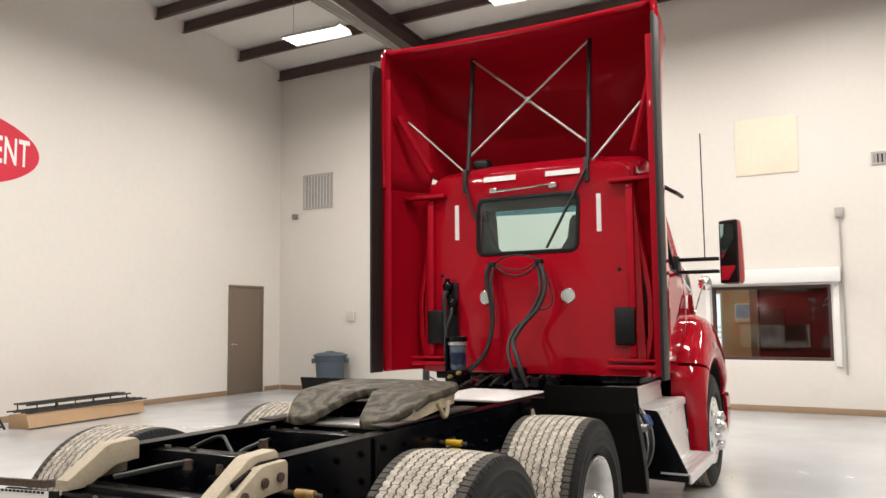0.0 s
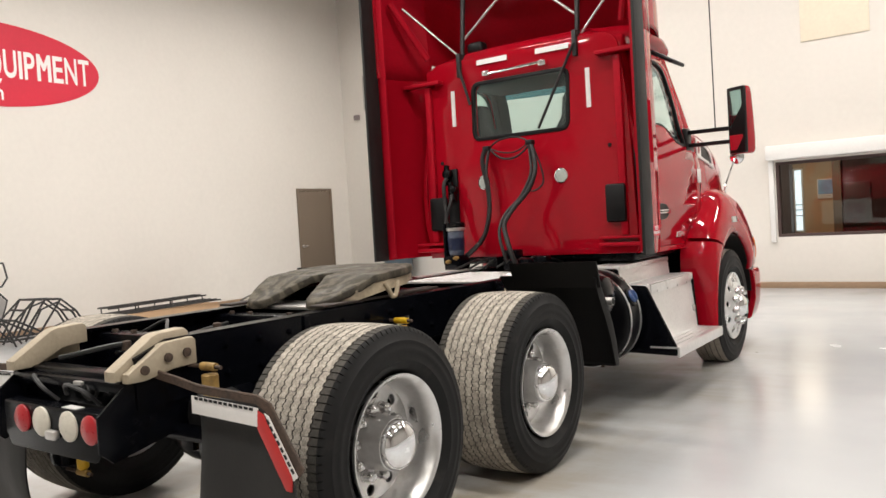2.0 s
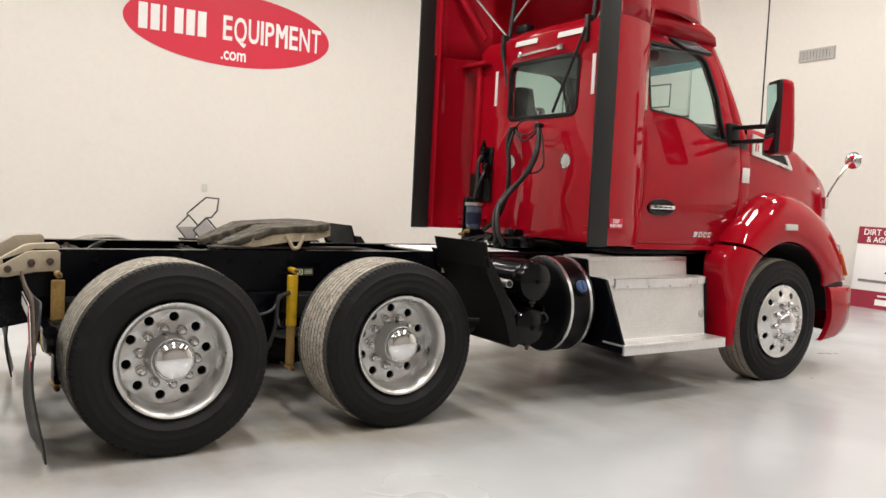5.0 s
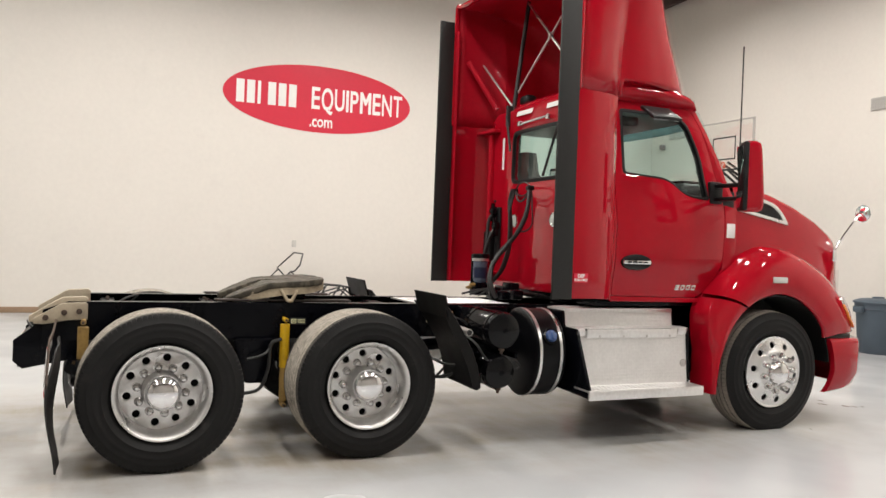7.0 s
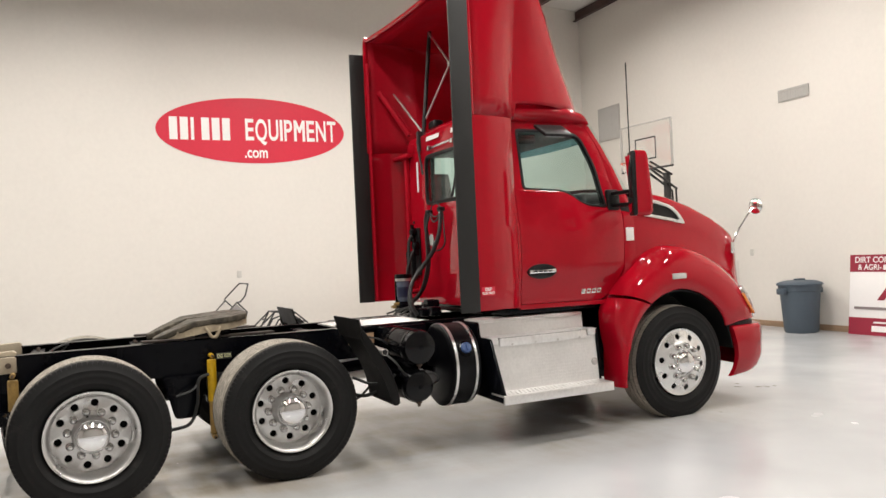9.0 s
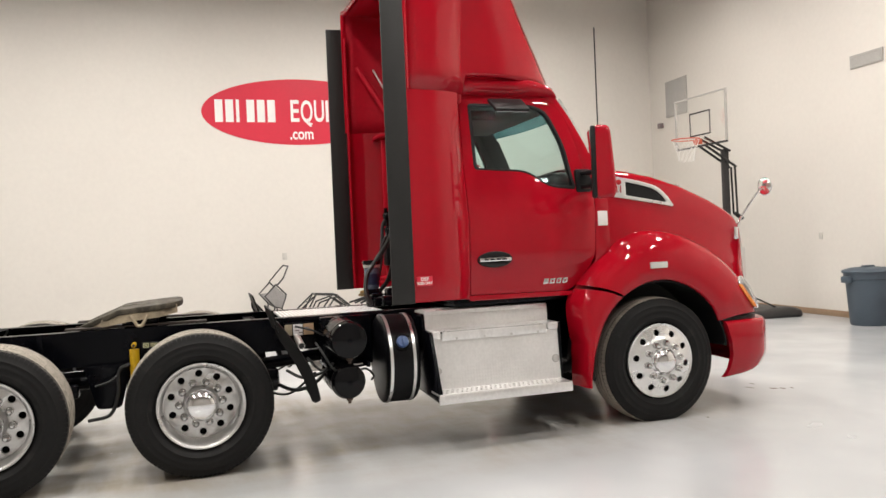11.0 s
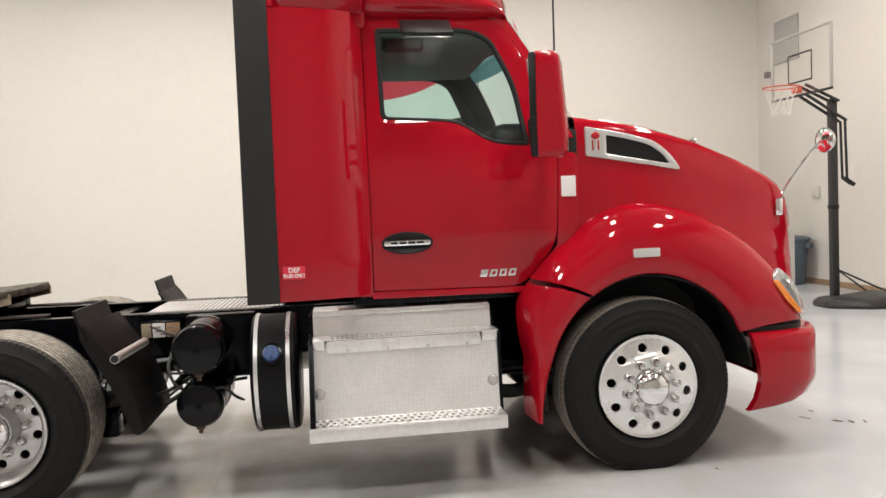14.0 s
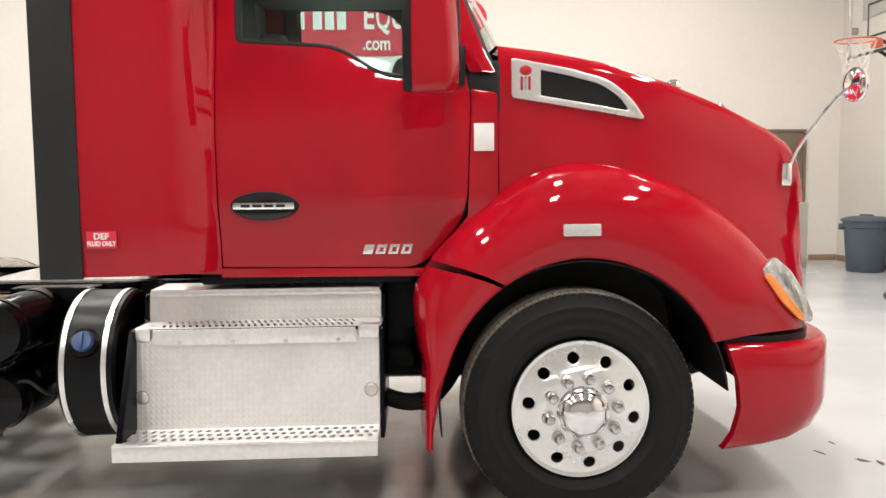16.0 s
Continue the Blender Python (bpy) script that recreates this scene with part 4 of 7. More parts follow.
# wheels: axis along x, outer face at +x
def tyre_mesh(R, x0, x1, ribs, blocks=96):
    """A tyre with stepped grooves between its ribs, cut by narrow sipes."""
    w = x1 - x0
    half, bead = w / 2, 0.288
    side = [(-half + 0.045, bead), (-half + 0.012, bead + 0.03), (-half - 0.003, bead + 0.055), (-half - 0.0062, bead + 0.058), (-half - 0.0062, bead + 0.064), (-half - 0.0045, bead + 0.067), (-half - 0.008, (R + bead) / 2 - 0.012), (-half - 0.0092, (R + bead) / 2 - 0.007), (-half - 0.0092, (R + bead) / 2 + 0.003), (-half - 0.0078, (R + bead) / 2 + 0.008), (-half - 0.003, R - 0.078), (-half - 0.0045, R - 0.074), (-half - 0.0035, R - 0.066), (-half + 0.001, R - 0.062), (-half + 0.010, R - 0.032), (-half + 0.018, R - 0.016), (-half + 0.024, R - 0.011)]
    bm = bmesh.new()
    tw = w - 2 * 0.024
    cols = [("s", p[0], p[1], -1) for p in side]
    step = tw / ribs
    crown = lambda q: R - 0.010 * (2 * q / tw) ** 2
    g = 0.0032
    for k in range(ribs):
        la = -tw / 2 + k * step + (g if k else 0)
        lb = -tw / 2 + (k + 1) * step - (g if k < ribs - 1 else 0)
        cols += [("r", la, crown(la), k), ("r", lb, crown(lb), k)]
        if k < ribs - 1:
            cols += [("g", lb + 0.001, R - 0.015, k), ("g", lb + 2 * g - 0.001, R - 0.015, k)]
    cols += [("s", -p[0], p[1], ribs) for p in side[::-1]]
    rows, cuts = [], (0.0, 0.08, 0.13, 0.5, 0.57, 0.95)
    for i in range(blocks * 6):
        t = 2 * math.pi * (i // 6 + cuts[i % 6]) / blocks
        zig = 0.0032 * (1 if i % 6 in (2, 3) else -1)
        row = []
        for kind, x, r, k in cols:
            inner = kind != "s" and abs(x) < tw / 2 - 0.004
            xx = x + (zig if inner else 0.0)
            if kind == "s" and r > R - 0.018 and i % 6 in (0, 1):
                r, xx = r - 0.006, xx * 0.982
            if kind == "r" and k in (0, ribs - 1) and i % 6 in (0, 1):
                r -= 0.007
            row.append(bm.verts.new((xx + (x0 + x1) / 2, r * math.cos(t), r * math.sin(t))))
        rows.append(row)
    n = len(rows)
    for i in range(n):
        a, b = rows[i], rows[(i + 1) % n]
        for j in range(len(cols) - 1):
            f = bm.faces.new((a[j], a[j + 1], b[j + 1], b[j]))
            ka, kb = cols[j], cols[j + 1]
            if ka[0] == kb[0] == "r":
                f.material_index = 3 if ka[3] in (0, ribs - 1) else 1
                if i % 6 == 0 and (ka[3] in (0, ribs - 1) or (i // 6 * 7 + ka[3] * 3) % 4 == 0):
                    f.material_index = 2
            elif "g" in (ka[0], kb[0]):
                f.material_index = 2
    return bm


def drive_wheel():
    rim = bmesh.new()
    lathe(rim, [(-0.40, 0.285), (-0.395, 0.270), (-0.30, 0.262), (-0.17, 0.252), (-0.15, 0.247), (-0.05, 0.252), (-0.02, 0.258), (0.0, 0.270), (0.012, 0.282), (0.014, 0.292), (0.004, 0.294), (-0.004, 0.286)], 64, "x")
    disc = plate(circle(0, 0, 0.252, 64), [circle(0.203 * math.cos(a), 0.203 * math.sin(a), 0.0285, 18) for a in (2 * math.pi * (k + 0.5) / 10 for k in range(10))] + [circle(0, 0, 0.09, 32)], 0.022, 0.005)
    moved(disc, Matrix.Translation((-0.150, 0, 0)) @ TO_YZ)
    me = bpy.data.meshes.new("disc")
    disc.to_mesh(me)
    disc.free()
    rim.from_mesh(me)
    wheel = part("wheel", rim, RIM, truck, "brushed aluminium wide wheel with deep dish")
    tagged(wheel)
    part("tyre", tyre_mesh(0.497, -0.425, 0.022, 10), [RUBBER, TREAD, GROOVE, SHOULDER], wheel, "wide black tyre with dusty tan tread", 40)
    hb = bmesh.new()
    lathe(hb, [(-0.155, 0.122), (-0.136, 0.122), (-0.130, 0.116), (-0.040, 0.113), (-0.030, 0.110), (-0.014, 0.109), (-0.010, 0.098)], 40, "x")
    part("hub", hb, RIM, wheel)
    cb = bmesh.new()
    lathe(cb, [(-0.012, 0.106), (0.006, 0.104), (0.024, 0.095), (0.039, 0.076), (0.049, 0.048), (0.053, 0.022), (0.0535, 0.0)], 40, "x")
    part("hub_cap", cb, CHROME, wheel, "chrome domed hub cap")
    nut = bmesh.new()
    lathe(nut, [(-0.142, 0.028), (-0.132, 0.028), (-0.13, 0.023), (-0.096, 0.0215), (-0.086, 0.013), (-0.084, 0.0)], 14, "x")
    first = part("lug_nut", nut, NUT, wheel)
    for k in range(10):
        a = 2 * math.pi * k / 10
        m = Matrix.Translation((0, 0.146 * math.cos(a), 0.146 * math.sin(a)))
        if k == 0:
            first.matrix_basis = m
        else:
            again(first, m)
    back = bmesh.new()
    lathe(back, [(-0.21, 0.0), (-0.21, 0.25)], 40, "x")
    part("brake_drum", back, DARK, wheel, "dark brake drum")
    return wheel


def steer_wheel():
    rim = bmesh.new()
    lathe(rim, [(-0.24, 0.285), (-0.20, 0.255), (-0.05, 0.25), (-0.012, 0.262), (0.0, 0.282), (0.002, 0.293), (-0.008, 0.295), (-0.014, 0.285)], 64, "x")
    disc = plate(circle(0, 0, 0.272, 64), [circle(0.226 * math.cos(a), 0.226 * math.sin(a), 0.030, 16) for a in (2 * math.pi * (k + 0.5) / 10 for k in range(10))] + [circle(0, 0, 0.08, 32)], 0.016, 0.005)
    moved(disc, TO_YZ)
    sliced(disc, "y", np.arange(-0.24, 0.25, 0.04))
    sliced(disc, "z", np.arange(-0.24, 0.25, 0.04))
    for v in disc.verts:
        r = math.hypot(v.co.y, v.co.z)
        v.co.x += lerp(r, ((0.08, 0.034), (0.178, 0.032), (0.186, 0.022), (0.20, 0.016), (0.27, -0.008)))
    me = bpy.data.meshes.new("disc")
    disc.to_mesh(me)
    disc.free()
    rim.from_mesh(me)
    wheel = part("wheel", rim, RIM_POL, truck, "polished aluminium front wheel with ten holes")
    part("tyre", tyre_mesh(0.503, -0.275, 0.008, 5), [RUBBER, TREAD_WORN, GROOVE, TREAD_WORN], wheel, "black front tyre with worn dusty tread", 40)
    hb = bmesh.new()
    lathe(hb, [(0.02, 0.112), (0.045, 0.111), (0.050, 0.103), (0.058, 0.101), (0.064, 0.099), (0.084, 0.090), (0.102, 0.070), (0.112, 0.040), (0.115, 0.0)], 40, "x")
    part("hub_cap", hb, CHROME, wheel, "chrome hub cover")
    nut = bmesh.new()
    lathe(nut, [(0.02, 0.030), (0.038, 0.030), (0.041, 0.0255), (0.074, 0.0235), (0.088, 0.015), (0.091, 0.0)], 18, "x")
    first = part("lug_nut", nut, NUT, wheel)
    for k in range(10):
        a = 2 * math.pi * k / 10
        m = Matrix.Translation((0, 0.146 * math.cos(a), 0.146 * math.sin(a)))
        if k == 0:
            first.matrix_basis = m
        else:
            again(first, m)
    back = bmesh.new()
    lathe(back, [(-0.08, 0.0), (-0.08, 0.25)], 40, "x")
    part("brake_drum", back, DARK, wheel, "dark brake drum")
    return wheel


dw = drive_wheel()
dw.matrix_basis = pose(1.137, AX[0] - 0.014, DZ, 2)
again(dw, pose(1.137, AX[1] - 0.01, DZ, 27.5))
for y, a in ((AX[0], 25), (AX[1], 70)):
    again(dw, pose(-1.137, y - 0.012, DZ, a, 0, 180))
sw = steer_wheel()
GROW = Matrix.Diagonal((1.0, 1.025, 1.025, 1.0))
sw.matrix_basis = pose(1.195, SY - 0.019, 0.488, 9) @ GROW
again(sw, pose(-1.195, SY - 0.019, 0.488, 50, 0, 180) @ GROW)

# frame rails, cross members, axles
for s in (1, -1):
    rail = bmesh.new()
    prof = [(0.43, 0.73), (0.43, 0.988), (0.345, 0.988), (0.345, 0.978), (0.42, 0.978), (0.42, 0.74), (0.345, 0.74), (0.345, 0.73)]
    loft(rail, [[(s * px, y, pz + (0.11 * max(0, -1.9 - y) / 0.3 if pz > 0.8 else 0) * -1) for px, pz in prof] for y in (-2.05, -1.9, -1.2, 0, 1.5, 3, 4.35)], True, True)
    part("frame_rail", rail, BLACK, truck, "black painted steel frame rail")
    for y in np.arange(-1.6, 1.4, 0.19):
        for z in (0.80, 0.92):
            bolt = bmesh.new()
            lathe(bolt, [(0.43, 0.016), (0.440, 0.016), (0.441, 0.010), (0.448, 0.009), (0.448, 0.0)], 6, "x")
            if s < 0:
                bmesh.ops.scale(bolt, vec=(-1, 1, 1), verts=bolt.verts)
            part("frame_bolt", moved(bolt, Matrix.Translation((0, float(y), z))), BLACK, truck)
for y in (-2.0, -1.66, -0.95, -0.66, -0.35, 0.4, 1.2, 2.2):
    part("cross_member", boxed(-0.42, 0.42, y - 0.05, y + 0.05, 0.78 if y > -1.9 else 0.72, 0.96 if y > -1.9 else 0.862, bevel=0.01), BLACK, truck)
for y in AX:
    ab = bmesh.new()
    tube(ab, [(-0.9, y, HZ), (0.9, y, HZ)], 0.075, 14, False)
    part("axle", ab, BLACK, truck)
    db = bmesh.new()
    bmesh.ops.create_uvsphere(db, u_segments=24, v_segments=14, radius=0.22)
    bmesh.ops.scale(db, vec=(1.0, 1.15, 1.0), verts=db.verts)
    part("differential", moved(db, Matrix.Translation((0, y, HZ))), BLACK, truck)
    for s in (1, -1):
        part("air_spring", moved(lathe(bmesh.new(), [(0.62, 0.10), (0.64, 0.13), (0.70, 0.14), (0.76, 0.13), (0.78, 0.10)], 24, "z", True), Matrix.Translation((s * 0.40, y - 0.36, -0.05))), RUBBER, truck, "black rubber air spring")
        part("suspension_arm", boxed(s * 0.40 - 0.045, s * 0.40 + 0.045, y - 0.5, y + 0.45, 0.50, 0.60, bevel=0.02), BLACK, truck)
for s in (1, -1):
    for y, d in ((AX[0], 1), (AX[1], -1)):
        pot = lathe(bmesh.new(), [(0.33, 0.0), (0.33, 0.075), (0.345, 0.088), (0.43, 0.092), (0.436, 0.104), (0.452, 0.104), (0.458, 0.092), (0.54, 0.086), (0.555, 0.06), (0.56, 0.0)], 28, "y")
        bmesh.ops.scale(pot, vec=(1, d, 1), verts=pot.verts)
        pot = part("brake_chamber", moved(pot, Matrix.Translation((s * 0.62, y, 0.545))), BLACK_GLOSS, truck, "black round brake chamber")
        part("push_rod", tube(bmesh.new(), [(s * 0.62, y + d * 0.10, 0.545), (s * 0.62, y + d * 0.34, 0.545)], 0.012, 8, False), STEEL, pot)
        part("spring_clamp", boxed(s * 0.62 - 0.06, s * 0.62 + 0.06, y + d * 0.46 - 0.05, y + d * 0.46 + 0.05, 0.30, 0.46, bevel=0.02), BLACK, truck)
part("propeller_shaft", tube(bmesh.new(), [(0, -1.2, 0.55), (0, 0.1, 0.55), (0, 2.2, 0.72)], 0.05, 14, False), BLACK, truck)
part("gearbox", boxed(-0.3, 0.3, 2.1, 3.2, 0.42, 0.98, bevel=0.08), BLACK, truck)
part("engine", boxed(-0.36, 0.36, 3.2, 4.4, 0.42, 1.4, bevel=0.06), BLACK, truck)
part("front_axle", tube(bmesh.new(), [(-0.95, SY, 0.50), (-0.5, SY, 0.42), (0.5, SY, 0.42), (0.95, SY, 0.50)], 0.06, 12), BLACK, truck)
for s in (1, -1):
    part("leaf_spring", boxed(s * 0.43 - 0.05, s * 0.43 + 0.05, SY - 0.75, SY + 0.75, 0.50, 0.57, bevel=0.01), BLACK, truck)

# rear end: tan guide castings, lamp panel, mud flaps, dampers
for s in (1, -1):
    cast = bmesh.new()
    for x, wide, outline in ((0.378, 0.070, [(-2.125, 0.858), (-2.125, 0.888), (-1.95, 1.000), (-1.925, 1.008), (-1.80, 1.014), (-1.785, 1.002), (-1.785, 0.935), (-1.90, 0.925), (-2.04, 0.858)]),
                             (0.4365, 0.046, [(-2.095, 0.850), (-2.095, 0.876), (-1.945, 0.966), (-1.92, 0.974), (-1.795, 0.978), (-1.785, 0.968), (-1.785, 0.878), (-1.90, 0.872), (-2.03, 0.848)])):
        slab = moved(plate(outline, (), wide, 0.006), Matrix.Translation((s * x, 0, 0)) @ TO_YZ)
        me = bpy.data.meshes.new("slab")
        slab.to_mesh(me)
        slab.free()
        cast.from_mesh(me)
    br = part("guide_casting", cast, CAST, truck, "tan painted trailer guide casting, worn")
    for y, z in ((-1.83, 0.925), (-1.92, 0.918), (-2.03, 0.885)):
        part("bolt", moved(lathe(bmesh.new(), [(0.0, 0.019), (0.012, 0.019), (0.013, 0.0)], 10, "x"), Matrix.Translation((s * 0.457, y, z)) @ (Matrix.Identity(4) if s > 0 else Matrix.Scale(-1, 4, (1, 0, 0)))), RUST, br)
    end = moved(plate([(-2.215, 0.60), (-2.16, 0.55), (-1.80, 0.62), (-1.80, 0.85), (-2.06, 0.855), (-2.215, 0.735)], (), 0.012, 0.002), Matrix.Translation((s * 0.415, 0, 0)) @ TO_YZ)
    part("rail_end_plate", end, BLACK, truck)
lampp = moved(plate(rounded([(-0.32, 0.55), (0.32, 0.55), (0.36, 0.62), (0.36, 0.74), (-0.36, 0.74), (-0.36, 0.62)], 0.02), (), 0.008, 0.002), Matrix.Translation((0.04, -2.19, 0)) @ TO_XZ)
box(lampp, -0.32, 0.40, -2.19, -2.13, 0.734, 0.742)
lp = part("lamp_panel", lampp, BLACK, truck, "black steel tail lamp panel")
for x, m, r, lb in ((-0.165, RED_LENS, 0.052, "red tail lamp"), (-0.015, REVERSE, 0.056, "white reversing lamp"), (0.185, REVERSE, 0.056, "white reversing lamp"), (0.335, RED_LENS, 0.052, "red tail lamp")):
    lb_bm = lathe(bmesh.new(), [(0.0, r + 0.006), (-0.008, r + 0.005), (-0.010, r), (-0.018, r * 0.8), (-0.022, 0.0)], 28, "y")
    part("tail_lamp", moved(lb_bm, Matrix.Translation((x, -2.195, 0.676))), m, lp, lb)
part("plate_lamp", boxed(0.05, 0.12, -2.23, -2.195, 0.615, 0.655, bevel=0.012), STEEL, lp)
coil = bmesh.new()
tube(coil, [(0.138 + 0.042 * math.cos(a), -2.10 + 0.006 * a, 0.792 + 0.036 * math.sin(a)) for a in np.linspace(0.0, 16.0, 70)] + [(0.20, -2.06, 0.80), (0.26, -2.02, 0.77), (0.31, -1.99, 0.74)], 0.0075, 7)
cc = part("coiled_cable", coil, HOSE, truck, "coiled black lamp cable")
part("cable_clip", boxed(0.110, 0.166, -2.125, -2.108, 0.822, 0.838, bevel=0.004), STEEL, cc, "bright cable clip")
part("paper_tag", boxed(0.12, 0.22, -2.186, -2.145, 0.7425, 0.7455), WHITE_TAPE, lp, "small white tag")
part("rear_cross_channel", boxed(-0.42, 0.42, -2.10, -2.0, 0.80, 0.84, bevel=0.005), BLACK, truck)
part("lower_cross_tube", tube(bmesh.new(), [(-0.8, -1.86, 0.60), (0.8, -1.86, 0.60)], 0.035, 10, False), BLACK, truck)
for s in (1, -1):
    # flat hanger bar, bent outboard and down, with a row of slots
    way = [(0.43, 0.868), (0.56, 0.850), (0.70, 0.826), (1.02, 0.812), (1.082, 0.790), (1.225, 0.572)]
    hang = bmesh.new()
    loft(hang, [[(s * x, -1.972, z), (s * x, -1.964, z), (s * (x + dx), -1.964, z - 0.024), (s * (x + dx), -1.972, z - 0.024)] for (x, z), dx in zip(way, (0.0, 0.0, 0.0, -0.004, -0.016, -0.024))], True, True)
    tube(hang, [(s * x, -1.966, z + 0.004) for x, z in way], 0.0068, 8, False)
    hg = part("flap_hanger", hang, RUST, truck, "rusty bent mud flap hanger")
    for (xa, za), (xb, zb), n in (((0.685, 0.786), (1.012, 0.771), 12), ((1.074, 0.745), (1.194, 0.562), 8)):
        for k in range(n):
            u = (k + 0.5) / n
            tilt = math.atan2(zb - za, xb - xa) * -s
            part("slot", moved(boxed(-0.009, 0.009, -0.0015, 0.0015, -0.005, 0.005), Matrix.Translation((s * (xa + (xb - xa) * u), -1.9805, za + (zb - za) * u)) @ Matrix.Rotation(tilt, 4, "Y")), DARK, hg)
    flap = moved(plate([(0.655, 0.06), (0.655, 0.785), (1.01, 0.772), (1.062, 0.75), (1.176, 0.555), (1.184, 0.50), (1.184, 0.06)], (), 0.010, 0.002), TO_XZ)
    sliced(flap, "z", np.arange(0.1, 0.8, 0.06))
    sliced(flap, "x", np.arange(0.70, 1.17, 0.08))
    for v in flap.verts:
        sag = (0.8 - v.co.z)
        v.co.y += -1.955 + 0.05 * sag + 0.026 * math.sin(7.5 * sag + 2.2 * v.co.x - 0.6) - 0.03 * max(0.0, sag - 0.45) + 0.008 * math.sin(15 * v.co.x)
        v.co.x *= s
    part("mud_flap", flap, FLAP_GREY, truck, "dark grey rubber mud flap")
    part("flap_bar", moved(plate([(s * 0.665, 0.726), (s * 0.668, 0.792), (s * 1.03, 0.776), (s * 1.024, 0.710)], (), 0.004, 0.001), Matrix.Translation((0, -1.976, 0)) @ TO_XZ), WHITE_TAPE, hg, "white reflective strip")
    part("flap_bar", moved(plate([(s * 1.032, 0.768), (s * 1.058, 0.757), (s * 1.182, 0.552), (s * 1.176, 0.500), (s * 1.150, 0.500), (s * 1.026, 0.704)], (), 0.004, 0.001), Matrix.Translation((0, -1.979, 0)) @ TO_XZ), RED_TAPE, hg, "red reflective strip")
    part("flap_bar", moved(plate([(s * 1.064, 0.762), (s * 1.084, 0.752), (s * 1.206, 0.556), (s * 1.188, 0.540)], (), 0.004, 0.001), Matrix.Translation((0, -1.9775, 0)) @ TO_XZ), WHITE_TAPE, hg, "white reflective strip")


def damper(x, y, z0, z1, low, m):
    b = bmesh.new()
    knee = z0 + (z1 - z0) * 0.44
    lathe(b, [(z0, 0.0), (z0, 0.018), (z0 + 0.012, 0.028), (knee, 0.028)], 20, "z")
    d = part("damper", moved(b, Matrix.Translation((x, y, 0))), low, truck, "yellow shock absorber")
    b = bmesh.new()
    lathe(b, [(knee - 0.01, 0.0), (knee - 0.01, 0.034), (z1 - 0.034, 0.034), (z1 - 0.03, 0.030), (z1 - 0.03, 0.0)], 20, "z")
    part("dust_sleeve", moved(b, Matrix.Translation((x, y, 0))), m, d)
    for z, bush in ((z1, m), (z0 - 0.016, OCHRE)):
        part("eye_bush", tube(bmesh.new(), [(x - 0.045, y, z), (x + 0.04, y, z)], 0.017, 12, False), bush, d)
        part("mount_pin", tube(bmesh.new(), [(x - 0.15, y, z), (x + 0.07, y, z)], 0.009, 8, False), RUST, d)


for s in (1, -1):
    damper(s * 0.515, -0.47, 0.28, 0.874, OCHRE, YELLOW)
    damper(s * 0.56 if s > 0 else -0.515, -1.80 if s > 0 else -1.75, 0.28, 0.865, YELLOW, OCHRE)
wp = part("warning_plate", boxed(0.432, 0.436, -0.42, -0.30, 0.83, 0.88), DARK, truck, "small black plate with pale yellow print")
part("print_bar", boxed(0.4365, 0.4375, -0.412, -0.372, 0.838, 0.872), PALE_PRINT, wp)
part("print_ring", moved(lathe(bmesh.new(), [(0.0, 0.008), (0.001, 0.008), (0.001, 0.013), (0.0, 0.013)], 20, "x"), Matrix.Translation((0.4376, -0.392, 0.855))), DARK, wp)
for z in (0.866, 0.856, 0.846):
    part("print_bar", boxed(0.4365, 0.4375, -0.362, -0.308, z - 0.002, z + 0.003), PALE_PRINT, wp)

